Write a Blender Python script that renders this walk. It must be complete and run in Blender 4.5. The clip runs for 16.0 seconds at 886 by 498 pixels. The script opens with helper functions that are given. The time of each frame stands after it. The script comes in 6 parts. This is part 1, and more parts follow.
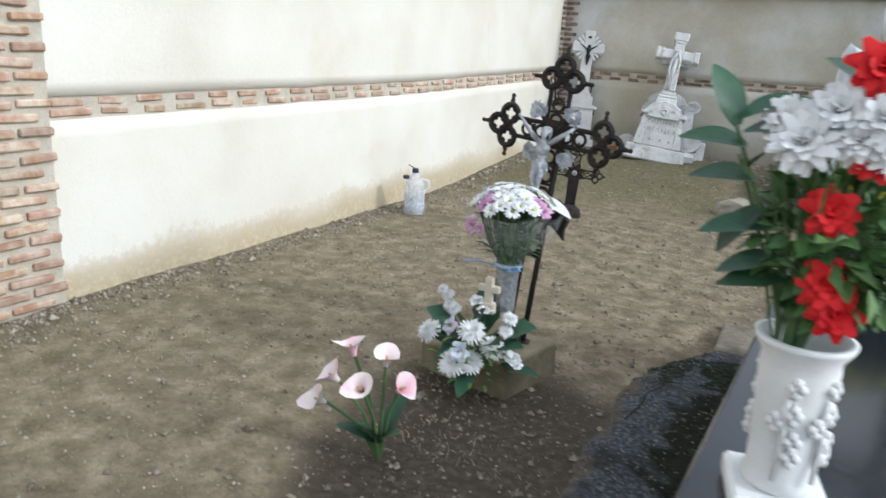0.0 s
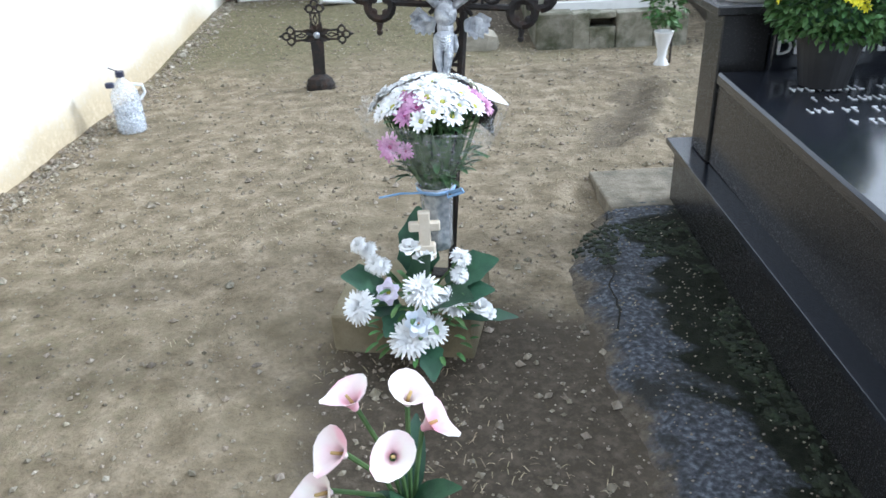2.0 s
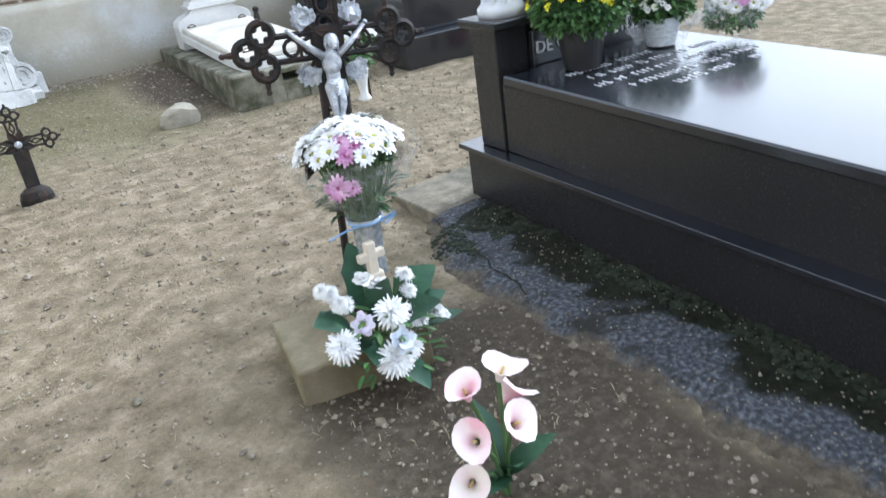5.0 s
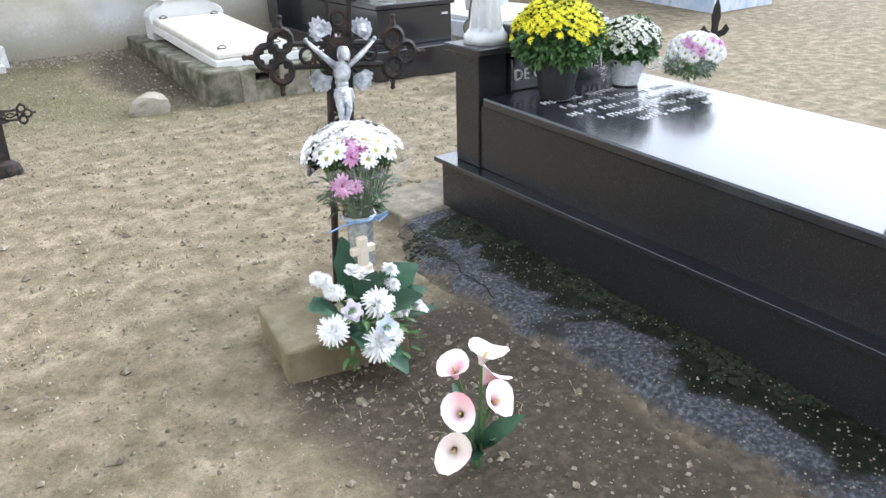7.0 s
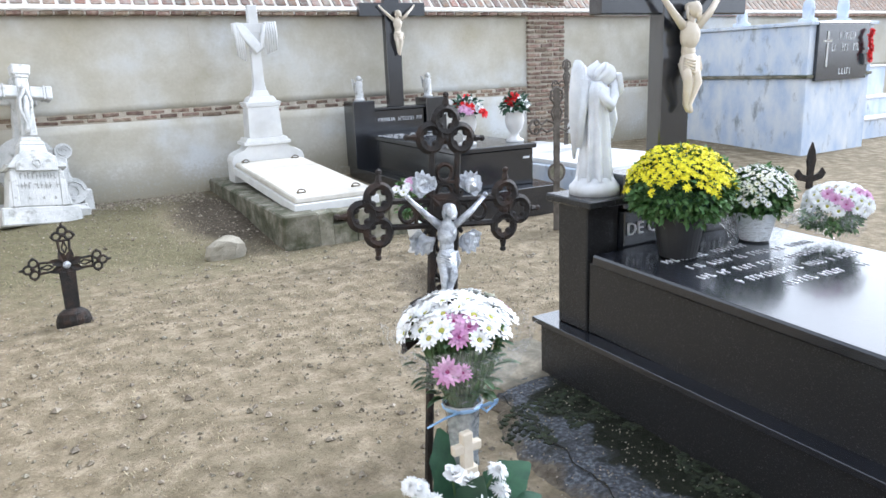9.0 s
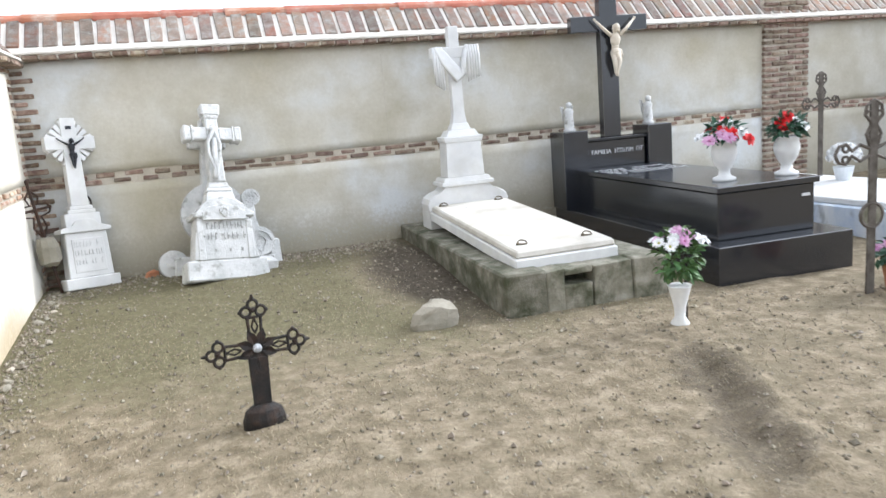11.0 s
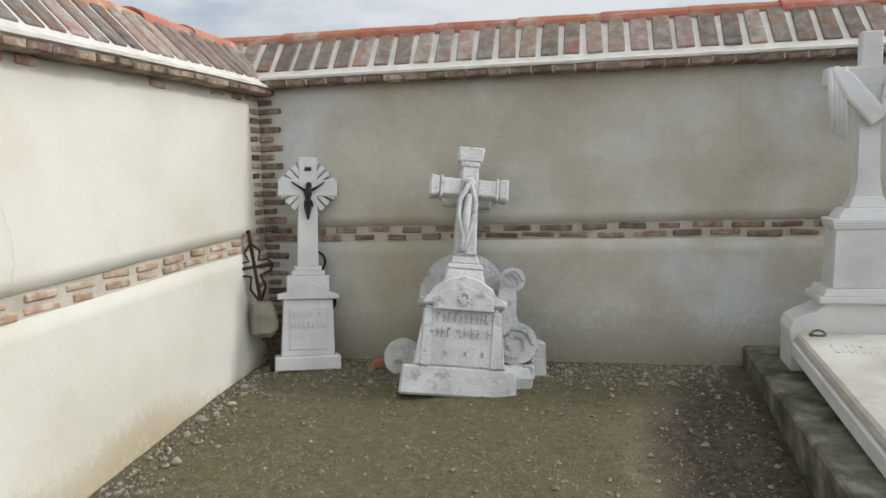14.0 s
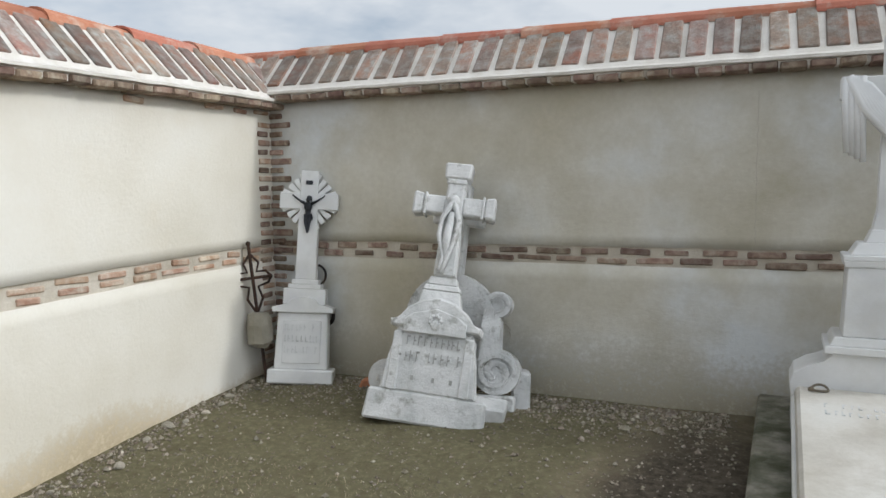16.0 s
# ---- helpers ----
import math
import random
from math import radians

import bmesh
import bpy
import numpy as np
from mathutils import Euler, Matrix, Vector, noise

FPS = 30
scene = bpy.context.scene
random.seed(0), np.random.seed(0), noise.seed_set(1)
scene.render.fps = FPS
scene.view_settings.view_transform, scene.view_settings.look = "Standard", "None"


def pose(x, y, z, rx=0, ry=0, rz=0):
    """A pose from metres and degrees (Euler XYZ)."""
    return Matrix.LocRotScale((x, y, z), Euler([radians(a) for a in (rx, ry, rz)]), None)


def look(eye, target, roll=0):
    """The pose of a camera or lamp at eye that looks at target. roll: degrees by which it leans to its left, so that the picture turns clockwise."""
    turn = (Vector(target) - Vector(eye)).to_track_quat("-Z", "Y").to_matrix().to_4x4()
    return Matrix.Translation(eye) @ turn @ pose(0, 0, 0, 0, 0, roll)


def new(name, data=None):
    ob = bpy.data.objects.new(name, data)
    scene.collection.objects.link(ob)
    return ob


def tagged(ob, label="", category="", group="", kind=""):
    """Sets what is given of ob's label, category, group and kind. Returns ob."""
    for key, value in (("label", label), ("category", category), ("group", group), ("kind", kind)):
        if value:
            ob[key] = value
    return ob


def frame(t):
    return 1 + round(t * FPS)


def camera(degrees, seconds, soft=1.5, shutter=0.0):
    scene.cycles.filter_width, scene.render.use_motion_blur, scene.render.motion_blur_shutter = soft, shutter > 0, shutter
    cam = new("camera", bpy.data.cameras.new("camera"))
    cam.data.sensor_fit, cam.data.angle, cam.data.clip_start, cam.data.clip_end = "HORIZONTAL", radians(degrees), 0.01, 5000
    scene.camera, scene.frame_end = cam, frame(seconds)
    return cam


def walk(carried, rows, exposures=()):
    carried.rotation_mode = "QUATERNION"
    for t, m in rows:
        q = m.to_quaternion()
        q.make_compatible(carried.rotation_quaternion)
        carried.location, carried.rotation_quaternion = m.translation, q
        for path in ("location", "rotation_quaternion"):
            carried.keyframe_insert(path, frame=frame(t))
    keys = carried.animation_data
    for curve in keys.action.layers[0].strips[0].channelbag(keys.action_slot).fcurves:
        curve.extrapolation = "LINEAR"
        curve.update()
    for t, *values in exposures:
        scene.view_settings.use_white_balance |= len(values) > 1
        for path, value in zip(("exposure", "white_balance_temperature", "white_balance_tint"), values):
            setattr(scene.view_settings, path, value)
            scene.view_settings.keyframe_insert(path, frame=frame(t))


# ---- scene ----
cam = camera(62.8, 16.0, 1.5, 0.3)
PATH = [
    (0, (-0.208, 0.334, 1.34), (-1.071, 2.052, 0.788), 3.5),
    (0.5, (-0.51, 0.502, 1.347), (-1.348, 2.238, 0.815), -0.6),
    (1, (-0.726, 0.755, 1.292), (-1.042, 2.624, 0.654), -1.0),
    (1.5, (-0.948, 0.926, 1.273), (-1.08, 2.748, 0.46), -2.0),
    (2, (-1.231, 0.966, 1.303), (-1.197, 2.742, 0.385), -2.8),
    (2.5, (-1.444, 1.076, 1.315), (-1.136, 2.826, 0.396), -1.4),
    (3, (-1.622, 1.25, 1.321), (-1.101, 2.956, 0.416), -3.3),
    (3.5, (-1.863, 1.381, 1.346), (-1.11, 2.999, 0.444), -4.1),
    (4, (-1.976, 1.336, 1.398), (-1.04, 2.881, 0.541), -4.9),
    (4.5, (-1.997, 1.155, 1.403), (-1.079, 2.723, 0.566), -6.9),
    (5, (-2.078, 1.006, 1.356), (-1.151, 2.554, 0.492), -8.6),
    (5.2, (-2.14, 0.973, 1.34), (-1.185, 2.485, 0.444), -8.1),
    (7.3, (-2.335, 0.901, 1.434), (-1.268, 2.374, 0.603), -1.0),
    (7.5, (-2.317, 0.94, 1.427), (-1.259, 2.458, 0.668), -1.3),
    (8, (-2.215, 1.01, 1.434), (-1.199, 2.623, 0.831), -1.6),
    (8.5, (-2.138, 1.139, 1.424), (-1.161, 2.801, 0.893), -1.9),
    (9, (-2.207, 1.344, 1.418), (-1.189, 2.994, 0.928), -2.3),
    (9.5, (-2.227, 1.555, 1.411), (-1.133, 3.151, 0.906), -1.5),
    (10, (-2.183, 1.896, 1.386), (-1.244, 3.603, 0.936), -1.4),
    (10.2, (-2.192, 2.043, 1.368), (-1.38, 3.817, 0.928), -1.7),
    (12.3, (-1.868, 3.938, 1.358), (-1.395, 5.868, 1.134), -8.5),
    (12.5, (-1.806, 4.1, 1.391), (-1.487, 6.066, 1.207), -8.4),
    (13, (-1.579, 4.372, 1.442), (-1.745, 6.363, 1.352), -3.8),
    (13.5, (-1.391, 4.66, 1.429), (-1.655, 6.636, 1.265), -1.6),
    (14, (-1.186, 4.847, 1.452), (-1.546, 6.802, 1.234), -1.8),
    (14.5, (-0.91, 4.945, 1.475), (-1.424, 6.859, 1.213), -1.7),
    (15, (-0.758, 5.122, 1.464), (-1.386, 6.997, 1.167), -2.7),
    (15.5, (-0.574, 5.292, 1.463), (-1.234, 7.166, 1.238), -1.4),
    (16, (-0.272, 5.313, 1.471), (-1.026, 7.156, 1.289), -0.7),
]
EXPOSURES = [(0.0, -0.80, 5750, 7), (0.5, -0.88, 5750, 6), (1.0, -1.05, 5600, 6), (1.5, -0.25, 5500, 7), (2.0, -0.2, 5400, 7), (3.5, -0.08, 5350, 8), (5.0, -0.08, 5450, 8), (7.5, 0.2, 5700, 9), (9.0, 0.05, 5600, 10), (10.2, 0.0, 5700, 10), (12.4, -0.4, 6100, 10), (13.0, -0.85, 6150, 9), (14.5, -1.02, 6150, 8), (16.0, -1.03, 6000, 8)]
walk(cam, [(t, look(eye, target, roll)) for t, eye, target, roll in PATH], EXPOSURES)

# ---- sky, sun ----
SUN = Vector((1.0, 0.09, 0.56)).normalized()
world = bpy.data.worlds.new("world")
scene.world = world
world.use_nodes = True
wn, wl = world.node_tree.nodes, world.node_tree.links
bg = wn["Background"]
sky = wn.new("ShaderNodeTexSky")
sky.sky_type = 'NISHITA'
sky.sun_disc = False
sky.sun_elevation = math.asin(SUN.z)
sky.sun_rotation = math.atan2(SUN.x, SUN.y)
sky.dust_density = 2.0
wc = wn.new("ShaderNodeTexCoord")
wm = wn.new("ShaderNodeMapping")
wm.inputs["Scale"].default_value = (1.0, 1.0, 2.6)
cl = wn.new("ShaderNodeTexNoise")
cl.inputs["Scale"].default_value = 3.2
cl.inputs["Detail"].default_value = 7
cl.inputs["Roughness"].default_value = 0.58
ramp = wn.new("ShaderNodeValToRGB")
ramp.color_ramp.elements[0].position = 0.32
ramp.color_ramp.elements[0].color = (0.4, 0.4, 0.4, 1)
ramp.color_ramp.elements[1].position = 0.54
wmix = wn.new("ShaderNodeMix")
wmix.data_type = 'RGBA'
# thin cloud, brighter round the veiled sun
dot = wn.new("ShaderNodeVectorMath")
dot.operation = 'DOT_PRODUCT'
dot.inputs[1].default_value = SUN
wl.new(wc.outputs["Generated"], dot.inputs[0])
glow = wn.new("ShaderNodeMapRange")
glow.interpolation_type = 'SMOOTHERSTEP'
glow.inputs["From Min"].default_value, glow.inputs["From Max"].default_value = 0.32, 1.0
glow.inputs["To Min"].default_value, glow.inputs["To Max"].default_value = 19.0, 50.0
wl.new(dot.outputs["Value"], glow.inputs["Value"])
wl.new(glow.outputs["Result"], wmix.inputs["B"])
wl.new(wc.outputs["Generated"], wm.inputs["Vector"])
wl.new(wm.outputs["Vector"], cl.inputs["Vector"])
wl.new(cl.outputs["Fac"], ramp.inputs["Fac"])
wl.new(ramp.outputs["Color"], wmix.inputs["Factor"])
veil = wn.new("ShaderNodeVectorMath")
veil.operation = 'SCALE'
veil.inputs["Scale"].default_value = 2.6
wl.new(sky.outputs["Color"], veil.inputs[0])
wl.new(veil.outputs["Vector"], wmix.inputs["A"])
wl.new(wmix.outputs["Result"], bg.inputs["Color"])
bg.inputs["Strength"].default_value = 0.08
sun = new("sun", bpy.data.lights.new("sun", 'SUN'))
sun.data.energy = 3.0
sun.data.angle = radians(5)
sun.data.color = (1.0, 0.96, 0.90)
sun.matrix_world = look(SUN * 30, (0, 0, 0))


# ---- materials ----
def mat(name, cols, scale=6.0, rough=0.8, metal=0.0, bump=0.2, fine=80.0, spec=0.5, stain=None, stain_scale=1.5, stain_at=(0.5, 0.68),
        vary=0.0, per='object', detail=6, coat=0.0, grain=0.25, bdist=0.01, stretch=(1, 1, 1)):
    """Noise-driven surface: cols (two or three) by a coarse noise, a finer grain, stains, a bump."""
    m = bpy.data.materials.new(name)
    m.use_nodes = True
    n, l = m.node_tree.nodes, m.node_tree.links
    b = n["Principled BSDF"]
    tc = n.new("ShaderNodeTexCoord")
    geo = n.new("ShaderNodeNewGeometry")
    mp = n.new("ShaderNodeMapping")
    mp.inputs["Scale"].default_value = stretch
    l.new(geo.outputs["Position"], mp.inputs["Vector"])
    vec = mp.outputs["Vector"]
    big = n.new("ShaderNodeTexNoise")
    big.inputs["Scale"].default_value = scale
    big.inputs["Detail"].default_value = detail
    l.new(vec, big.inputs["Vector"])
    r = n.new("ShaderNodeValToRGB")
    r.color_ramp.elements[0].position, r.color_ramp.elements[1].position = 0.32, 0.68
    r.color_ramp.elements[0].color, r.color_ramp.elements[1].color = (*cols[0], 1), (*cols[-1], 1)
    if len(cols) == 3:
        r.color_ramp.elements.new(0.5).color = (*cols[1], 1)
    l.new(big.outputs["Fac"], r.inputs["Fac"])
    col = r.outputs["Color"]
    small = n.new("ShaderNodeTexNoise")
    small.inputs["Scale"].default_value = fine
    small.inputs["Detail"].default_value = 8
    small.inputs["Roughness"].default_value = 0.68
    l.new(vec, small.inputs["Vector"])
    if grain:
        mx = n.new("ShaderNodeMix")
        mx.data_type, mx.blend_type = 'RGBA', 'OVERLAY'
        mx.inputs["Factor"].default_value = grain
        l.new(col, mx.inputs["A"])
        l.new(small.outputs["Color"], mx.inputs["B"])
        hs0 = n.new("ShaderNodeRGBToBW")
        l.new(small.outputs["Color"], hs0.inputs["Color"])
        l.new(hs0.outputs["Val"], mx.inputs["B"])
        col = mx.outputs["Result"]
    if stain:
        st = n.new("ShaderNodeTexNoise")
        st.inputs["Scale"].default_value = stain_scale
        st.inputs["Detail"].default_value = 8
        st.inputs["Roughness"].default_value = 0.65
        off = n.new("ShaderNodeVectorMath")
        off.inputs[1].default_value = (7.3, 2.1, 4.7)
        l.new(vec, off.inputs[0])
        l.new(off.outputs["Vector"], st.inputs["Vector"])
        sr = n.new("ShaderNodeMapRange")
        sr.inputs["From Min"].default_value, sr.inputs["From Max"].default_value = stain_at
        l.new(st.outputs["Fac"], sr.inputs["Value"])
        mx = n.new("ShaderNodeMix")
        mx.data_type = 'RGBA'
        l.new(sr.outputs["Result"], mx.inputs["Factor"])
        l.new(col, mx.inputs["A"])
        mx.inputs["B"].default_value = (*stain, 1)
        col = mx.outputs["Result"]
    if vary:
        if per == 'object':
            rnd = n.new("ShaderNodeObjectInfo").outputs["Random"]
        else:
            rnd = geo.outputs["Random Per Island"]
        hv = n.new("ShaderNodeHueSaturation")
        mr = n.new("ShaderNodeMapRange")
        mr.inputs["To Min"].default_value, mr.inputs["To Max"].default_value = 1 - vary, 1 + vary
        l.new(rnd, mr.inputs["Value"])
        l.new(mr.outputs["Result"], hv.inputs["Value"])
        mh = n.new("ShaderNodeMapRange")
        mh.inputs["To Min"].default_value, mh.inputs["To Max"].default_value = 0.5 - vary * 0.05, 0.5 + vary * 0.05
        ml = n.new("ShaderNodeMath")
        ml.operation = 'FRACT'
        mm = n.new("ShaderNodeMath")
        mm.operation = 'MULTIPLY'
        mm.inputs[1].default_value = 7.13
        l.new(rnd, mm.inputs[0])
        l.new(mm.outputs[0], ml.inputs[0])
        l.new(ml.outputs[0], mh.inputs["Value"])
        l.new(mh.outputs["Result"], hv.inputs["Hue"])
        l.new(col, hv.inputs["Color"])
        col = hv.outputs["Color"]
    l.new(col, b.inputs["Base Color"])
    rr = n.new("ShaderNodeMapRange")
    rr.inputs["To Min"].default_value, rr.inputs["To Max"].default_value = max(0.02, rough - 0.1), min(1, rough + 0.1)
    l.new(big.outputs["Fac"], rr.inputs["Value"])
    l.new(rr.outputs["Result"], b.inputs["Roughness"])
    b.inputs["Metallic"].default_value = metal
    b.inputs["Specular IOR Level"].default_value = spec
    b.inputs["Coat Weight"].default_value = coat
    b.inputs["Coat Roughness"].default_value = 0.08
    if bump:
        ad = n.new("ShaderNodeMath")
        ad.operation = 'ADD'
        l.new(small.outputs["Fac"], ad.inputs[0])
        l.new(big.outputs["Fac"], ad.inputs[1])
        bu = n.new("ShaderNodeBump")
        bu.inputs["Strength"].default_value = bump
        bu.inputs["Distance"].default_value = bdist
        l.new(ad.outputs[0], bu.inputs["Height"])
        l.new(bu.outputs["Normal"], b.inputs["Normal"])
    return m


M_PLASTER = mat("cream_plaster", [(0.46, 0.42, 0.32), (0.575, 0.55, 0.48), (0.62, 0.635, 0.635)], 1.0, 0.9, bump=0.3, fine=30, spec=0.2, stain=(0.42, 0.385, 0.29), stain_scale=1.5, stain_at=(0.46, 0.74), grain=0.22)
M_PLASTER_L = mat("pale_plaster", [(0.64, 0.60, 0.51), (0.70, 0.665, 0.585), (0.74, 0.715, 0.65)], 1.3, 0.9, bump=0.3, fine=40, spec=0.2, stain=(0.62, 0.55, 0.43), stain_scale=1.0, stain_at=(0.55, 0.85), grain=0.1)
M_DAMP = mat("damp_earth_stain", [(0.42, 0.33, 0.20), (0.52, 0.43, 0.29)], 3, 0.95, bump=0.3, fine=60, spec=0.2)
M_BRICK = mat("old_red_brick", [(0.16, 0.105, 0.08), (0.235, 0.165, 0.125), (0.35, 0.275, 0.215)], 16, 0.9, bump=0.5, fine=120, spec=0.2, stain=(0.40, 0.35, 0.28), stain_scale=13, stain_at=(0.5, 0.70), vary=0.35, grain=0.4)
M_BRICKPALE = mat("lime_washed_brick", [(0.34, 0.20, 0.13), (0.44, 0.30, 0.215), (0.55, 0.45, 0.36)], 12, 0.92, bump=0.5, fine=90, spec=0.2, stain=(0.60, 0.53, 0.43), stain_scale=9, stain_at=(0.5, 0.7), vary=0.2)
M_BRICKGREY = mat("weathered_coping_brick", [(0.19, 0.145, 0.12), (0.27, 0.205, 0.17), (0.30, 0.16, 0.11)], 7, 0.92, bump=1.0, fine=60, spec=0.2, stain=(0.34, 0.33, 0.30), stain_scale=14, stain_at=(0.46, 0.68), vary=0.35, grain=0.6)
M_MORTAR = mat("lime_mortar", [(0.46, 0.41, 0.33), (0.58, 0.53, 0.45)], 10, 0.95, bump=0.6, fine=90, spec=0.2)
M_MORTARW = mat("white_mortar", [(0.62, 0.58, 0.52), (0.74, 0.71, 0.66)], 10, 0.95, bump=0.6, fine=90, spec=0.2)
M_TILE = mat("red_ridge_tile", [(0.36, 0.13, 0.08), (0.46, 0.20, 0.13)], 6, 0.85, bump=0.3, fine=70, spec=0.25, stain=(0.5, 0.4, 0.33), stain_scale=5, vary=0.15)
M_GRANITE = mat("black_polished_granite", [(0.010, 0.012, 0.017), (0.018, 0.020, 0.026)], 60, 0.19, bump=0.0, fine=400, spec=0.9, grain=0.5, coat=0.15)
M_GRANITE2 = mat("grey_flecked_granite", [(0.018, 0.0185, 0.02), (0.029, 0.029, 0.030)], 220, 0.25, bump=0.0, fine=500, spec=0.45, grain=0.1)
M_MARBLE = mat("white_marble", [(0.60, 0.60, 0.60), (0.70, 0.70, 0.69), (0.75, 0.75, 0.74)], 4, 0.5, bump=0.15, fine=60, stain=(0.55, 0.54, 0.50), stain_scale=3, stain_at=(0.5, 0.85), grain=0.1)
M_MARBLEOLD = mat("weathered_white_stone", [(0.50, 0.51, 0.50), (0.62, 0.62, 0.61), (0.69, 0.69, 0.68)], 7, 0.85, bump=0.8, fine=50, stain=(0.16, 0.155, 0.12), stain_scale=11, stain_at=(0.56, 0.74), grain=0.35)
M_SLAB = mat("weathered_marble_slab", [(0.50, 0.47, 0.41), (0.60, 0.57, 0.51), (0.66, 0.64, 0.59)], 3, 0.6, bump=0.3, fine=50, stain=(0.38, 0.34, 0.27), stain_scale=3, stain_at=(0.5, 0.8))
M_CURB = mat("mossy_concrete_kerb", [(0.17, 0.16, 0.115), (0.26, 0.245, 0.19), (0.36, 0.34, 0.28)], 9, 0.92, bump=0.8, fine=60, stain=(0.07, 0.075, 0.04), stain_scale=4, stain_at=(0.46, 0.64), grain=0.4)
M_APRON = mat("wet_concrete_apron", [(0.04, 0.042, 0.047), (0.085, 0.091, 0.105), (0.20, 0.215, 0.245)], 60, 0.72, bump=1.0, fine=150, spec=0.15, stain=(0.04, 0.04, 0.036), stain_scale=6, stain_at=(0.50, 0.66), grain=0.8)
M_BLUEWASH = mat("blue_white_limewash", [(0.46, 0.56, 0.72), (0.62, 0.68, 0.77), (0.74, 0.77, 0.80)], 3.0, 0.9, bump=0.4, fine=40, stain=(0.16, 0.18, 0.20), stain_scale=3.2, stain_at=(0.57, 0.74), grain=0.3, stretch=(1.4, 1.4, 0.75))
M_EARTH = mat("dry_earth", [(0.155, 0.125, 0.081), (0.228, 0.187, 0.127), (0.325, 0.272, 0.194)], 9.0, 0.97, bump=0.7, fine=48, spec=0.15, stain=(0.15, 0.127, 0.082), stain_scale=2.0, stain_at=(0.5, 0.8), grain=0.85, bdist=0.018, detail=9)
M_STONE = mat("field_stone", [(0.24, 0.22, 0.17), (0.36, 0.33, 0.27)], 8, 0.9, bump=0.6, fine=70)


def overlay(m, kinds):
    """Lets other kinds of dirt and painted shade show where the mesh carries them, with ragged edges."""
    n, l = m.node_tree.nodes, m.node_tree.links
    b = n["Principled BSDF"]
    for name, colours in kinds:
        old = b.inputs["Base Color"].links[0].from_socket
        at = n.new("ShaderNodeAttribute")
        at.attribute_name = name
        nz = n.new("ShaderNodeTexNoise")
        nz.inputs["Scale"].default_value = 26
        nz.inputs["Detail"].default_value = 10
        nz.inputs["Roughness"].default_value = 0.7
        cr = n.new("ShaderNodeValToRGB")
        cr.color_ramp.elements[0].position, cr.color_ramp.elements[1].position = 0.36, 0.66
        cr.color_ramp.elements[0].color, cr.color_ramp.elements[1].color = (*colours[0], 1), (*colours[1], 1)
        g = n.new("ShaderNodeNewGeometry")
        l.new(g.outputs["Position"], nz.inputs["Vector"])
        l.new(nz.outputs["Fac"], cr.inputs["Fac"])
        ad = n.new("ShaderNodeMath")
        ad.operation = 'ADD'
        l.new(nz.outputs["Fac"], ad.inputs[0])
        l.new(at.outputs["Fac"], ad.inputs[1])
        mr = n.new("ShaderNodeMapRange")
        mr.inputs["From Min"].default_value, mr.inputs["From Max"].default_value = 0.72, 1.15
        l.new(ad.outputs[0], mr.inputs["Value"])
        mx = n.new("ShaderNodeMix")
        mx.data_type = 'RGBA'
        l.new(mr.outputs["Result"], mx.inputs["Factor"])
        l.new(old, mx.inputs["A"])
        l.new(cr.outputs["Color"], mx.inputs["B"])
        l.new(mx.outputs["Result"], b.inputs["Base Color"])


# the earth's first dark tone serves both turned soil and painted shade
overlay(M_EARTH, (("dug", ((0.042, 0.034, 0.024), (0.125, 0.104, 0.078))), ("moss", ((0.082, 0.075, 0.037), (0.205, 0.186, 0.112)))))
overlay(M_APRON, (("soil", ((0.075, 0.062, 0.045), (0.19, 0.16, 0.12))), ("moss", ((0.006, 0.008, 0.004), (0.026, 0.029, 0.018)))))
# wall mud; on the north wall this tone carries painted shade too
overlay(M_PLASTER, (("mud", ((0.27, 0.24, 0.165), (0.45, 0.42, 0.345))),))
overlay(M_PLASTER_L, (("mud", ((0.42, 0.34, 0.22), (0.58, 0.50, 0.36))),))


# ---- mesh helpers ----
def part(name, bm, material, parent=None, label="", smooth=False, at=None):
    me = bpy.data.meshes.new(name)
    bmesh.ops.recalc_face_normals(bm, faces=bm.faces)
    bm.to_mesh(me)
    bm.free()
    me.materials.append(material)
    if smooth:
        for p in me.polygons:
            p.use_smooth = True
    ob = new(name, me)
    if parent:
        ob.parent = parent
    if at is not None:
        ob.matrix_basis = at
    if label:
        tagged(ob, label=label)
    return ob


def thing(name, label, category, m=None, group="", kind=""):
    ob = new(name)
    ob.empty_display_size = 0.1
    if m is not None:
        ob.matrix_basis = m
    return tagged(ob, label, category, group, kind)


def B():
    return bmesh.new()


def box(bm, x0, x1, y0, y1, z0, z1, bevel=0.0, taper=(1, 1), seg=1):
    """taper: the top's size in x and y over the bottom's."""
    cx, cy = (x0 + x1) / 2, (y0 + y1) / 2
    hx, hy = (x1 - x0) / 2, (y1 - y0) / 2
    vs = []
    for z, tx, ty in ((z0, 1, 1), (z1, *taper)):
        for sx, sy in ((-1, -1), (1, -1), (1, 1), (-1, 1)):
            vs.append(bm.verts.new((cx + sx * hx * tx, cy + sy * hy * ty, z)))
    fs = [bm.faces.new([vs[i] for i in f]) for f in ((3, 2, 1, 0), (4, 5, 6, 7), (0, 1, 5, 4), (1, 2, 6, 5), (2, 3, 7, 6), (3, 0, 4, 7))]
    if bevel:
        es = list({e for f in fs for e in f.edges})
        bmesh.ops.bevel(bm, geom=es, offset=bevel, segments=seg, profile=0.6, affect='EDGES')
    return bm


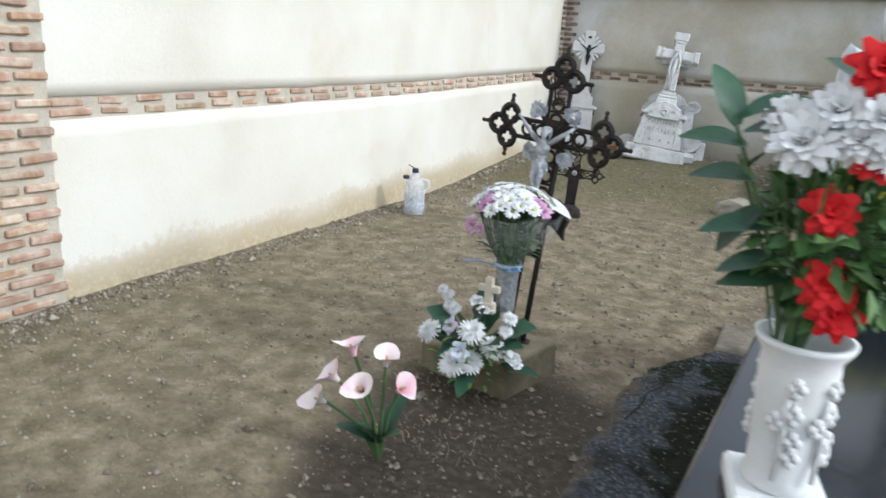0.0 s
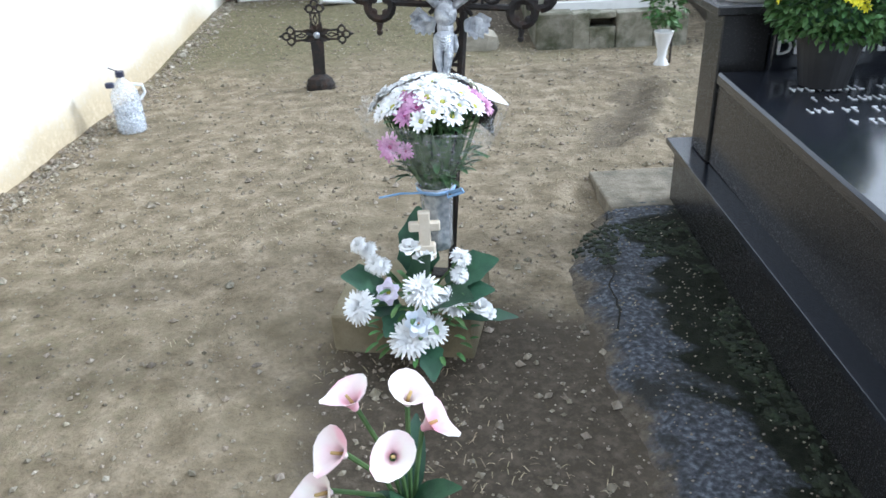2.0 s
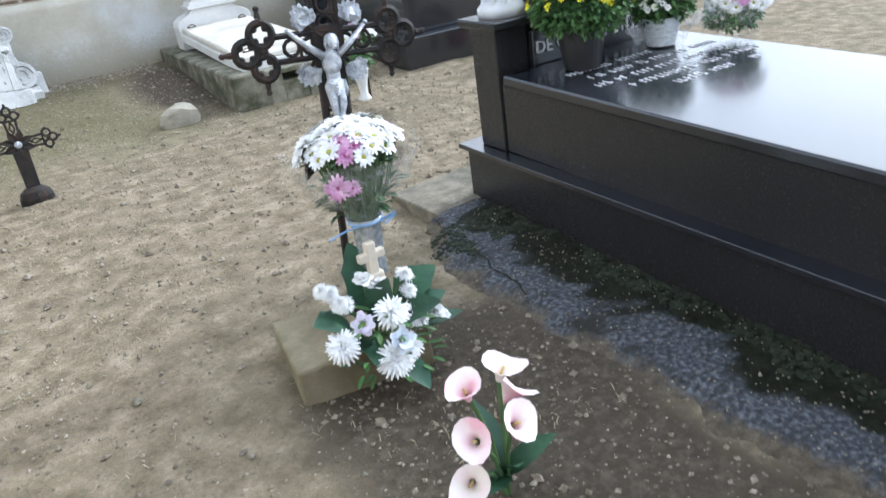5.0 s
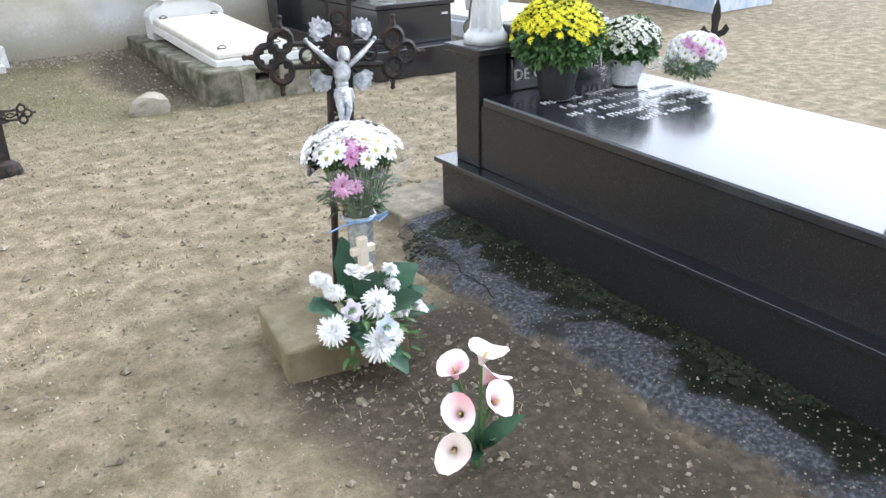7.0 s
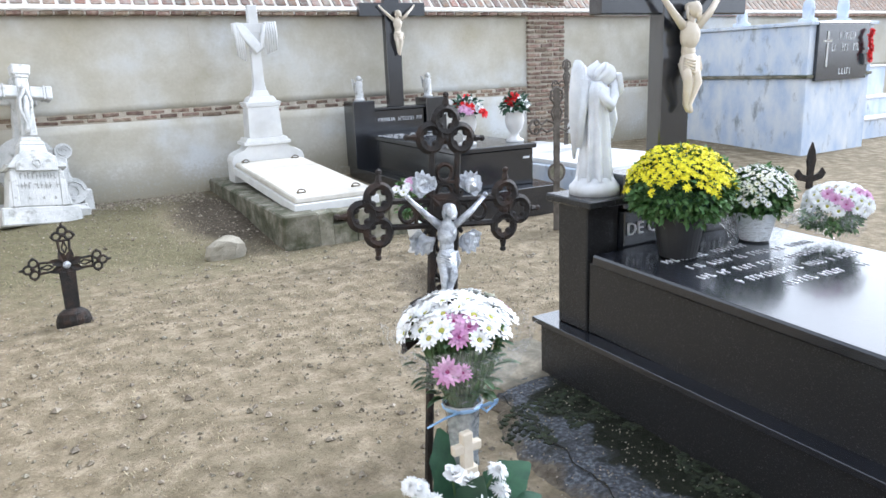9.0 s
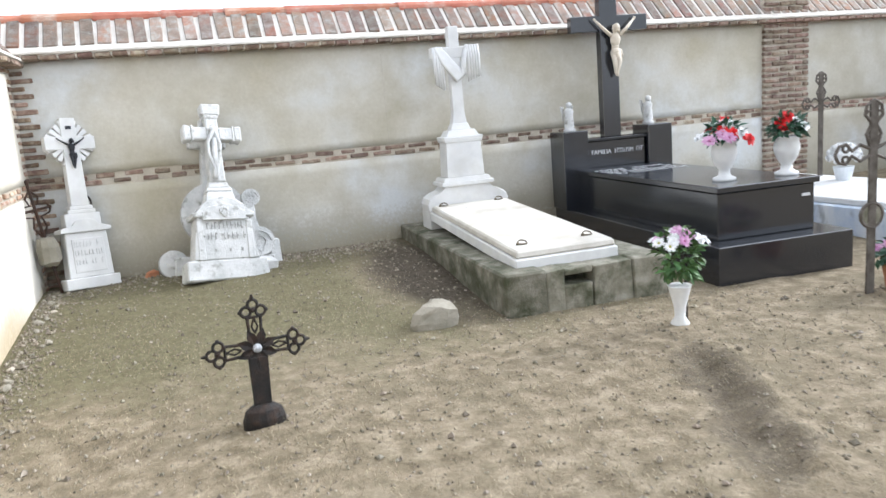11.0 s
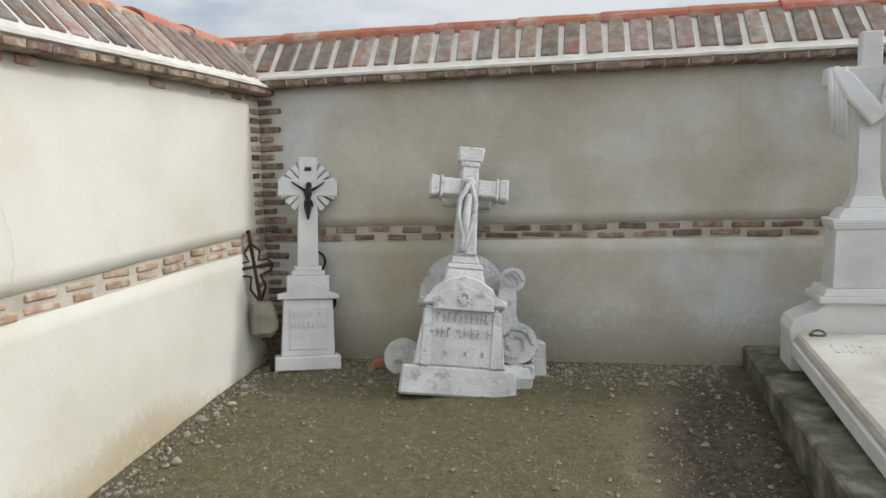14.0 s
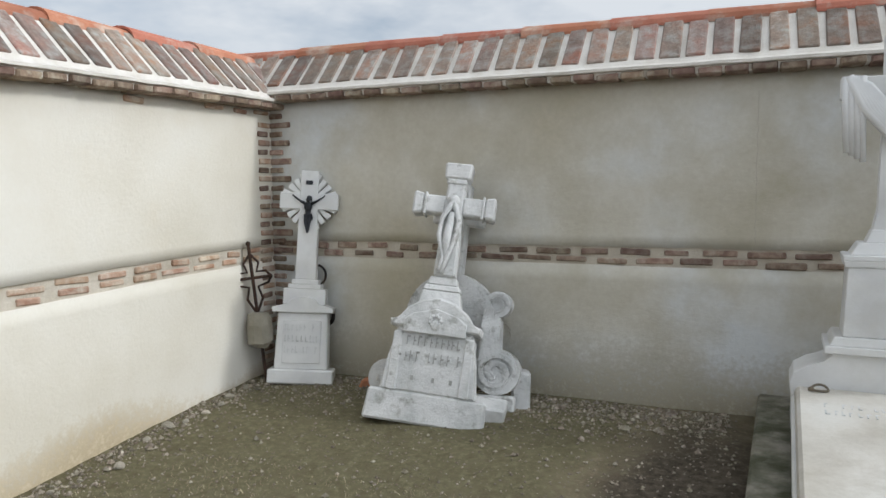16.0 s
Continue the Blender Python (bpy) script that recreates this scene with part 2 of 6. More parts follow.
def prism(bm, pts, y0, y1, bevel=0.0):
    """A polygon in x and z, drawn out from y0 to y1."""
    a = [bm.verts.new((x, y0, z)) for x, z in pts]
    b = [bm.verts.new((x, y1, z)) for x, z in pts]
    k = len(pts)
    fs = [bm.faces.new(a), bm.faces.new(b[::-1])]
    for i in range(k):
        fs.append(bm.faces.new((a[i], b[i], b[(i + 1) % k], a[(i + 1) % k])))
    if bevel:
        es = [e for e in fs[0].edges] + [e for e in fs[1].edges]
        bmesh.ops.bevel(bm, geom=es, offset=bevel, segments=1, affect='EDGES')
    return bm


def lathe(bm, prof, n=20, c=(0, 0, 0), sx=1.0, sy=1.0):
    rings = []
    for r, z in prof:
        rings.append([bm.verts.new((c[0] + sx * r * math.cos(2 * math.pi * i / n), c[1] + sy * r * math.sin(2 * math.pi * i / n), c[2] + z)) for i in range(n)])
    for a, b in zip(rings, rings[1:]):
        for i in range(n):
            bm.faces.new((a[i], a[(i + 1) % n], b[(i + 1) % n], b[i]))
    bm.faces.new(rings[0][::-1])
    bm.faces.new(rings[-1])
    return bm


def tube(bm, pts, r, n=6, cap=True):
    """A round bar along pts; r: one radius, or one for each point."""
    pts = [Vector(p) for p in pts]
    rs = r if isinstance(r, (list, tuple)) else [r] * len(pts)
    rings = []
    up = None
    for i, p in enumerate(pts):
        d = (pts[min(i + 1, len(pts) - 1)] - pts[max(i - 1, 0)])
        if d.length < 1e-9:
            d = Vector((0, 0, 1))
        d.normalize()
        if up is None:
            up = d.orthogonal().normalized()
        up = (up - d * up.dot(d))
        up = up.normalized() if up.length > 1e-6 else d.orthogonal().normalized()
        w = d.cross(up)
        rings.append([bm.verts.new(p + (up * math.cos(2 * math.pi * k / n) + w * math.sin(2 * math.pi * k / n)) * rs[i]) for k in range(n)])
    for a, b in zip(rings, rings[1:]):
        for k in range(n):
            bm.faces.new((a[k], a[(k + 1) % n], b[(k + 1) % n], b[k]))
    if cap:
        bm.faces.new(rings[0][::-1])
        bm.faces.new(rings[-1])
    return bm


def ball(bm, c, r, n=8, m=6):
    """An ellipsoid; r: a radius, or three."""
    rx, ry, rz = r if isinstance(r, (tuple, list)) else (r, r, r)
    rows = []
    for j in range(1, m):
        a = math.pi * j / m
        rows.append([bm.verts.new((c[0] + rx * math.sin(a) * math.cos(2 * math.pi * i / n), c[1] + ry * math.sin(a) * math.sin(2 * math.pi * i / n), c[2] - rz * math.cos(a))) for i in range(n)])
    lo, hi = bm.verts.new((c[0], c[1], c[2] - rz)), bm.verts.new((c[0], c[1], c[2] + rz))
    for i in range(n):
        k = (i + 1) % n
        bm.faces.new((lo, rows[0][k], rows[0][i]))
        bm.faces.new((hi, rows[-1][i], rows[-1][k]))
        for a, b in zip(rows, rows[1:]):
            bm.faces.new((a[i], a[k], b[k], b[i]))
    return bm


def rough_up(bm, amp, scale=8.0, seed=0.0):
    for v in bm.verts:
        v.co += noise.noise_vector(v.co * scale + Vector((seed, seed * 2, 0))) * amp
    return bm


def moved(bm, m, first=0):
    bm.verts.ensure_lookup_table()
    for v in bm.verts[first:]:
        v.co = m @ v.co
    return bm


def smoothstep(a, b, x):
    t = max(0.0, min(1.0, (x - a) / (b - a)))
    return t * t * (3 - 2 * t)


# ---- ground ----
LEFT, BACK = -3.33, 9.62      # faces of the two walls
EAVE_BACK, EAVE_LEFT = 2.04, 1.925     # tops of the plaster
BAND_BACK, BAND_LEFT = 1.03, 0.935     # heights of the brick bands


def level(s):
    return 0.0


def climb(s):
    """The west wall's courses rise towards the corner, s metres along it."""
    return 0.065 * smoothstep(9.0, 13.6, s)



def ground_z(x, y):
    z = 0.155 * smoothstep(6.3, 9.5, y) - 0.02 * math.exp(-((x + 3.2) / 0.9) ** 2 - ((y - 5.3) / 1.4) ** 2)
    near = math.exp(-((x + 0.5) / 6) ** 2 - ((y - 5) / 7) ** 2)
    p = Vector((x, y, 0))
    z += near * (0.030 * noise.noise(p * 0.9) + 0.014 * noise.noise(p * 3.1) + 0.007 * noise.noise(p * 9.0))
    q = x * 0.92 - (y - 5.1) * 0.39      # a furrow dug between the graves
    along = abs(x * 0.39 + (y - 5.1) * 0.92)
    if along < 1.0:
        z += (0.04 * math.exp(-((q - 0.13) / 0.10) ** 2) - 0.035 * math.exp(-((q + 0.03) / 0.07) ** 2)) * smoothstep(0.95, 0.5, along) * (0.7 + 0.8 * noise.noise(p * 6))
    bed = smoothstep(-0.72, -0.5, x) * smoothstep(1.2, 1.0, x) * smoothstep(4.1, 3.95, y) * smoothstep(0.3, 0.6, y)
    z = z * (1 - bed) - 0.03 * bed
    z -= 0.02 * math.exp(-((x + 1.55) / 0.35) ** 2 - ((y - 2.6) / 0.25) ** 2)
    return z


def spaced(lo, hi, step, far, grow=1.35):
    out, s = [lo + i * step for i in range(int((hi - lo) / step) + 1)], step
    a, b = out[0], out[-1]
    while b < far:
        s *= grow
        a, b = a - s, b + s
        out = [a] + out + [b]
    return out


xs, ys = spaced(-3.6, 3.4, 0.05, 400), spaced(0.2, 9.8, 0.05, 400)
verts = [(x, y, ground_z(x, y)) for y in ys for x in xs]
w = len(xs)


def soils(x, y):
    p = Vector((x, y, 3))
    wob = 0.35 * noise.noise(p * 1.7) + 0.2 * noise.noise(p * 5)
    # turned soil round the lilies, with the shade lying there mixed into its colour
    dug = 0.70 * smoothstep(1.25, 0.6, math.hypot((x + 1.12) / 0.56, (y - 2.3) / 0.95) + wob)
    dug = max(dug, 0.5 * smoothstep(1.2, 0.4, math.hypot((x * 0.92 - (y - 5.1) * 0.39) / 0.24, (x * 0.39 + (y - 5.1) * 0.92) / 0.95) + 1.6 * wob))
    # soil left of the kerb: damp and the kerb's cast shadow, as colour
    kerb_shade = smoothstep(1.4, 0.35, math.hypot((x + 0.36) / 0.52, (y - 8.2) / 1.5) + 0.6 * wob)
    dug = max(dug, 0.85 * kerb_shade)
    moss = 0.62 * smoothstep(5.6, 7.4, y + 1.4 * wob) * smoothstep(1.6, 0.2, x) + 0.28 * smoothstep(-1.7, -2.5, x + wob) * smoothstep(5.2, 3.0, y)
    return dug, min(0.62, moss) * (1 - 0.8 * kerb_shade)


faces = [(j * w + i, j * w + i + 1, (j + 1) * w + i + 1, (j + 1) * w + i) for j in range(len(ys) - 1) for i in range(w - 1)]
gm = bpy.data.meshes.new("ground")
gm.from_pydata(verts, [], faces)
gm.materials.append(M_EARTH)
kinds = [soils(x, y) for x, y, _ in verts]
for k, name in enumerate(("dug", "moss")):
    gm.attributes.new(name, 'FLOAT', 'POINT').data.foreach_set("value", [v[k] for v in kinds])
for p in gm.polygons:
    p.use_smooth = True
ground = tagged(new("ground", gm), "bare trodden dry earth with sparse dead grass and gravel", "ground", kind="structure")


# ---- walls ----
def wall_body(name, label, m, length, material, band, eave, rise, darkened):
    """Along local x, its face at y = 0, looking to -y."""
    w = thing(name, label, "wall", m, kind="structure")
    bm = B()
    box(bm, 0, length, 0.004, 0.42, -0.3, eave + 0.02)
    part("core", bm, M_MORTAR, w)
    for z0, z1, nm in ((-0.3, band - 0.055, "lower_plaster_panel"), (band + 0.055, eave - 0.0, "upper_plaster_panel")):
        bm = B()
        n = int(length / 0.25)
        vs = []
        rows = 14
        for j in range(rows + 1):
            z = z0 + (z1 - z0) * j / rows
            vs.append([bm.verts.new((length * i / n, -0.006 + 0.006 * noise.noise(Vector((i * 0.22, j * 0.4, z0 * 7))), z + (0.008 * noise.noise(Vector((i * 0.9, z0, 3))) if j in (0, rows) else 0))) for i in range(n + 1)])
        for j in range(rows):
            for i in range(n):
                bm.faces.new((vs[j][i], vs[j][i + 1], vs[j + 1][i + 1], vs[j + 1][i]))
        bk = [[bm.verts.new((v.co.x, 0.004, v.co.z)) for v in vs[0]], [bm.verts.new((v.co.x, 0.004, v.co.z)) for v in vs[rows]]]
        for i in range(n):
            bm.faces.new((vs[0][i + 1], vs[0][i], bk[0][i], bk[0][i + 1]))
            bm.faces.new((vs[rows][i], vs[rows][i + 1], bk[1][i + 1], bk[1][i]))
        for v in bm.verts:
            v.co.z += rise(v.co.x) * (1 if v.co.z > 0.6 else max(0, v.co.z))
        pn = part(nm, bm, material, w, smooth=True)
        # foot mud; on the north wall, shade is put into the whole panel's colour
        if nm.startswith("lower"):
            pn.data.attributes.new("mud", 'FLOAT', 'POINT').data.foreach_set("value", [0.72 * smoothstep(darkened, 0.04, v.co.z + 0.16 * noise.noise(Vector((v.co.x * 1.6, v.co.z * 2, 5)))) for v in pn.data.vertices])
    return w


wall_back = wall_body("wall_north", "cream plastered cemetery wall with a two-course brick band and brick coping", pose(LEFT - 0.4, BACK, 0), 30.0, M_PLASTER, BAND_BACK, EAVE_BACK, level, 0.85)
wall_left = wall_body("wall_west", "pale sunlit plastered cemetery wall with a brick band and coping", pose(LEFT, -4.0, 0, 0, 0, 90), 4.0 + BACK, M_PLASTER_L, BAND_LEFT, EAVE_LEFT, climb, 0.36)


# hairline cracks and a plaster seam
def seam(name, pts, width, m, parent):
    bm = B()
    vv = [(bm.verts.new((x - width, 0, z)), bm.verts.new((x + width, 0, z))) for x, z in pts]
    for a, b in zip(vv, vv[1:]):
        bm.faces.new((a[0], a[1], b[1], b[0]))
    return part(name, bm, M_SEAM, parent, at=m)


M_SEAM = mat("grey_seam_dirt", [(0.36, 0.33, 0.27), (0.46, 0.42, 0.36)], 20, 0.95, bump=0)
rs = random.Random(8)
seam("plaster_seam", [(rs.uniform(-0.004, 0.004), 1.09 + 0.85 * k / 30) for k in range(31)], 0.0014, pose(-0.19 - LEFT + 0.4, -0.0155, 0), wall_back)
seam("hairline_crack", [(0.03 * math.sin(k * 0.23) + rs.uniform(-0.006, 0.006), 1.02 + 0.55 * k / 24) for k in range(25)], 0.001, pose(11.25, -0.0155, 0), wall_left)
seam("hairline_crack", [(0.02 * math.sin(k * 0.5) + rs.uniform(-0.004, 0.004), 0.55 + 0.16 * k / 10) for k in range(11)], 0.004, pose(-1.35 - LEFT + 0.4, -0.0155, 0, 0, -25, 0), wall_back)

# ---- materials of the graves ----
M_IRON = mat("rusted_black_iron", [(0.008, 0.007, 0.007), (0.017, 0.013, 0.011), (0.042, 0.024, 0.016)], 22, 0.62, metal=0.3, bump=0.5, fine=140)
M_SILVER = mat("silver_painted_metal", [(0.30, 0.32, 0.36), (0.50, 0.52, 0.56), (0.66, 0.68, 0.70)], 30, 0.36, metal=0.8, bump=0.9, fine=60)
M_STATUE = mat("cool_white_marble", [(0.56, 0.58, 0.61), (0.68, 0.70, 0.73), (0.75, 0.76, 0.78)], 9, 0.5, bump=0.3, fine=60, stain=(0.45, 0.45, 0.44), stain_scale=7, stain_at=(0.52, 0.8), grain=0.15)
M_BRONZE = mat("dull_bronze", [(0.10, 0.085, 0.06), (0.18, 0.15, 0.11)], 14, 0.5, metal=0.7)
M_STEEL = mat("steel_letter", [(0.66, 0.67, 0.69), (0.78, 0.79, 0.81)], 30, 0.35, metal=0.3, bump=0)
M_IVORY = mat("ivory_resin", [(0.60, 0.52, 0.41), (0.70, 0.63, 0.52)], 10, 0.55, bump=0.2, fine=70)
M_DARKFIG = mat("black_figure_metal", [(0.02, 0.022, 0.027), (0.04, 0.042, 0.05)], 10, 0.5, metal=0.5)
M_SANDSTONE = mat("ochre_stone_block", [(0.15, 0.125, 0.07), (0.22, 0.185, 0.115), (0.29, 0.25, 0.17)], 7, 0.95, bump=0.7, fine=80, stain=(0.16, 0.15, 0.08), stain_scale=4)
M_TERRA = mat("broken_terracotta", [(0.36, 0.14, 0.07), (0.46, 0.22, 0.12)], 9, 0.9)


M_POTSOIL = mat("black_crack_dirt", [(0.01, 0.01, 0.008), (0.02, 0.018, 0.014)], 30, 0.95, bump=0)


def sag(bm, k=0.04):
    for v in bm.verts:
        v.co.z *= 1 + k * min(v.co.y, 0.4)
    return bm


def figure(bm, h, arms_up=0.35, depth=0.6):
    """A plain crucified figure, feet at z 0, head at z h, looking to -y."""
    u = h / 1.0
    def e(x, z, rx, rz, y=0.0, ry=None):
        ball(bm, (x * u, y * u, z * u), (rx * u, (ry or rx * depth) * u, rz * u), 10, 8)
    e(0.02, 0.93, 0.062, 0.078, -0.05, 0.065)
    e(0, 0.83, 0.035, 0.06, -0.02, 0.035)
    e(0, 0.70, 0.115, 0.14, -0.01)
    e(0, 0.56, 0.085, 0.12, 0.0)
    e(0.0, 0.47, 0.105, 0.085, -0.005)
    tube(bm, [(-0.05 * u, 0, 0.46 * u), (-0.055 * u, -0.06 * u, 0.28 * u), (-0.01 * u, 0, 0.07 * u), (0, -0.03 * u, 0)], [0.062 * u, 0.05 * u, 0.032 * u, 0.028 * u], 8)
    tube(bm, [(0.05 * u, 0, 0.46 * u), (0.045 * u, -0.07 * u, 0.27 * u), (0.02 * u, -0.01 * u, 0.06 * u), (0.01 * u, -0.05 * u, -0.01 * u)], [0.062 * u, 0.05 * u, 0.032 * u, 0.026 * u], 8)
    for s in (-1, 1):
        tube(bm, [(s * 0.09 * u, -0.01 * u, 0.78 * u), (s * 0.24 * u, -0.02 * u, (0.80 + 0.4 * arms_up) * u), (s * 0.42 * u, 0, (0.82 + arms_up) * u)], [0.042 * u, 0.033 * u, 0.022 * u], 8)
        ball(bm, (s * 0.44 * u, 0, (0.84 + arms_up) * u), 0.028 * u, 8, 6)
    # cloth folds
    for i in range(5):
        tube(bm, [(-0.1 * u, -0.05 * u, (0.50 - i * 0.025) * u), (0, -0.085 * u, (0.47 - i * 0.028) * u), (0.1 * u, -0.045 * u, (0.50 - i * 0.02) * u)], 0.014 * u, 5)
    # hair and beard
    e(0.02, 0.955, 0.07, 0.055, 0.0, 0.07)
    for s in (-1, 1):
        tube(bm, [(0.02 * u + s * 0.05 * u, 0, 0.96 * u), (0.02 * u + s * 0.068 * u, -0.02 * u, 0.90 * u), (0.02 * u + s * 0.06 * u, -0.03 * u, 0.83 * u)], [0.02 * u, 0.022 * u, 0.012 * u], 6)
    e(0.02, 0.875, 0.03, 0.03, -0.09, 0.025)
    tube(bm, [(0.1 * u, -0.03 * u, 0.5 * u), (0.125 * u, -0.03 * u, 0.40 * u), (0.12 * u, -0.02 * u, 0.33 * u)], [0.03 * u, 0.025 * u, 0.012 * u], 6)
    return rough_up(bm, 0.012 * u, 9 / u)


def letters(text, size, material, parent, m, label="", depth=0.004):
    """Raised letters, turned into a mesh."""
    cu = bpy.data.curves.new("lettering", 'FONT')
    cu.body, cu.size, cu.extrude, cu.align_x = text, size, depth, 'CENTER'
    cu.resolution_u = 2
    tmp = bpy.data.objects.new("lettering", cu)
    me = bpy.data.meshes.new_from_object(tmp)
    bpy.data.objects.remove(tmp)
    me.materials.clear()
    me.materials.append(material)
    ob = new("lettering", me)
    ob.parent = parent
    ob.matrix_basis = m
    if label:
        tagged(ob, label=label)
    return ob


def bars(bm, x0, x1, y, z, size, rnd, flat=False):
    """Unreadable letters as small bars; flat: lying, along y instead of z."""
    x = x0
    while x < x1:
        w = size * rnd.uniform(0.25, 0.55)
        if rnd.random() < 0.85:
            h = size * rnd.uniform(0.85, 1.05)
            for sx, sw, a, b in ((0, 0.22, 0, 1), (0.22, 0.5, rnd.choice((0, 0.42, 0.8)), None)):
                u0 = x + sx * w
                u1 = u0 + sw * w
                v0 = a * h
                v1 = h if b else v0 + h * 0.2
                if flat:
                    box(bm, u0, u1, y + v0, y + v1, z, z + 0.003)
                else:
                    box(bm, u0, u1, y - 0.005, y + 0.001, z + v0, z + v1)
        x += w + size * rnd.uniform(0.1, 0.28)
    return bm


# ---- black granite tomb beside the path ----
tomb = thing("granite_tomb", "long black polished granite tomb with raised steel lettering", "tomb", pose(-0.175, 3.45, 0, 0, 0, -3.6))
rt = random.Random(11)
part("plinth", box(B(), -0.05, 0.98, -2.35, 0.315, -0.12, 0.272, 0.004), M_GRANITE2, tomb)
part("ledge", box(B(), -0.082, 1.01, -2.385, 0.34, 0.274, 0.298, 0.002), M_GRANITE, tomb, "thin polished granite ledge overhanging the plinth")
part("body", sag(box(B(), -0.002, 0.932, -2.33, 0.04, 0.299, 0.602, 0.004)), M_GRANITE2, tomb)
slab = part("cover_slab", sag(box(B(), -0.025, 0.955, -2.36, -0.002, 0.605, 0.65, 0.008)), M_GRANITE, tomb, "mirror-polished black granite cover slab")
for x0, x1 in ((-0.012, 0.155), (0.775, 0.942)):
    part("pillar", box(B(), x0, x1, 0.045, 0.235, 0.299, 0.835, 0.005), M_GRANITE2, tomb)
    part("pillar_cap", box(B(), x0 - 0.042, x1 + 0.03, -0.02, 0.27, 0.838, 0.872, 0.006), M_GRANITE2, tomb)
part("head_panel", box(B(), 0.158, 0.772, 0.01, 0.18, 0.295, 0.80, 0.004), M_GRANITE, tomb)
part("head_block", box(B(), 0.17, 0.76, 0.03, 0.18, 0.803, 0.95, 0.006), M_GRANITE, tomb)
part("shaft", box(B(), 0.385, 0.555, 0.06, 0.14, 0.953, 2.15, 0.006), M_GRANITE, tomb, "tall black granite cross shaft")
part("crossbar", box(B(), 0.06, 0.88, 0.063, 0.137, 1.585, 1.755, 0.006), M_GRANITE, tomb)
bm = figure(B(), 0.44, 0.28)
part("crucified_figure", bm, M_IVORY, tomb, "ivory coloured crucified figure", True, pose(0.50, 0.025, 1.19))
letters("DE CA", 0.075, M_STEEL, tomb, pose(0.275, 0.005, 0.70, 90, 0, 0))
bm = B()
bars(bm, 0.42, 0.74, 0.006, 0.70, 0.07, rt)
tagged(part("lettering", bm, M_STEEL, tomb, "steel letters on the headstone"), kind="stuff")
bm = B()
for k, (a, b) in enumerate(((0.10, 0.62), (0.16, 0.86), (0.10, 0.78), (0.18, 0.86), (0.30, 0.74))):
    bars(bm, a, b, -0.26 - k * 0.105, 0.650, 0.042, rt, True)
sag(bm)
tagged(part("lettering", bm, M_STEEL, slab, "rows of raised steel letters"), kind="stuff")

# white statue on the tomb's pillar
st = thing("angel_statue", "white stone angel statue standing on the tomb's pillar", "statue", pose(-0.07, 3.575, 0.872, 0, 0, 48))
bm = B()
lathe(bm, [(0.105, 0), (0.105, 0.035), (0.09, 0.05), (0.075, 0.07)], 20)
prof = [(0.078, 0.06), (0.072, 0.12), (0.066, 0.2), (0.062, 0.28), (0.056, 0.34), (0.066, 0.39), (0.064, 0.43), (0.028, 0.46)]
n0 = len(bm.verts)
rings = []
for r, z in prof:
    rings.append([bm.verts.new((r * (1 + 0.27 * math.cos(9 * a + 4 * z) * (1 - z * 1.7)) * math.cos(a), 0.85 * r * (1 + 0.27 * math.cos(9 * a + 4 * z) * (1 - z * 1.7)) * math.sin(a), z)) for a in [2 * math.pi * i / 54 for i in range(54)]])
for a, b in zip(rings, rings[1:]):
    for i in range(54):
        bm.faces.new((a[i], a[(i + 1) % 54], b[(i + 1) % 54], b[i]))
bm.faces.new(rings[-1])
ball(bm, (0.012, -0.045, 0.485), (0.032, 0.038, 0.043), 14, 10)
for k in range(9):
    a = -2.4 + k * 0.6
    tube(bm, [(0.012 + 0.01 * math.cos(a), -0.04, 0.525), (0.012 + 0.036 * math.cos(a), -0.03 + 0.03 * math.sin(a), 0.50), (0.012 + 0.034 * math.cos(a), -0.015 + 0.03 * abs(math.sin(a)), 0.455)], [0.012, 0.014, 0.011], 6)
tube(bm, [(-0.05, -0.01, 0.42), (-0.055, -0.06, 0.36), (0.005, -0.075, 0.40), (0.02, -0.07, 0.46)], [0.024, 0.024, 0.02, 0.015], 8)
tube(bm, [(0.055, -0.01, 0.42), (0.085, -0.06, 0.37), (0.05, -0.10, 0.42), (0.02, -0.09, 0.485)], [0.024, 0.024, 0.02, 0.015], 8)
tube(bm, [(0.06, -0.06, 0.36), (0.075, -0.075, 0.30), (0.07, -0.07, 0.22)], [0.022, 0.02, 0.006], 7)
for s in (-1, 1):
    for k in range(6):
        f = k / 5
        tube(bm, [(s * 0.02, 0.04, 0.40 + 0.06 * f), (s * (0.05 + 0.01 * f), 0.055, 0.42 + 0.05 * f), (s * (0.062 - 0.035 * f), 0.065, 0.20 + 0.15 * f)], [0.024, 0.03, 0.012], 7)
    tube(bm, [(s * 0.02, 0.04, 0.34), (s * 0.036, 0.055, 0.45), (s * 0.045, 0.064, 0.515), (s * 0.052, 0.068, 0.53), (s * 0.058, 0.072, 0.505), (s * 0.056, 0.076, 0.42), (s * 0.05, 0.08, 0.31), (s * 0.035, 0.085, 0.15)], [0.012, 0.026, 0.026, 0.022, 0.026, 0.030, 0.026, 0.006], 8)
tube(bm, [(0.02, -0.02, 0.525), (0.02, 0.012, 0.50), (0.015, 0.02, 0.45)], [0.022, 0.03, 0.02], 8)
part("statue", bm, M_STATUE, st, smooth=True)

# concrete apron along the tomb
ap = tagged(new("apron", bpy.data.meshes.new("apron")), "cracked damp concrete apron with black moss beside the tomb", "paving", kind="structure")
bm = B()


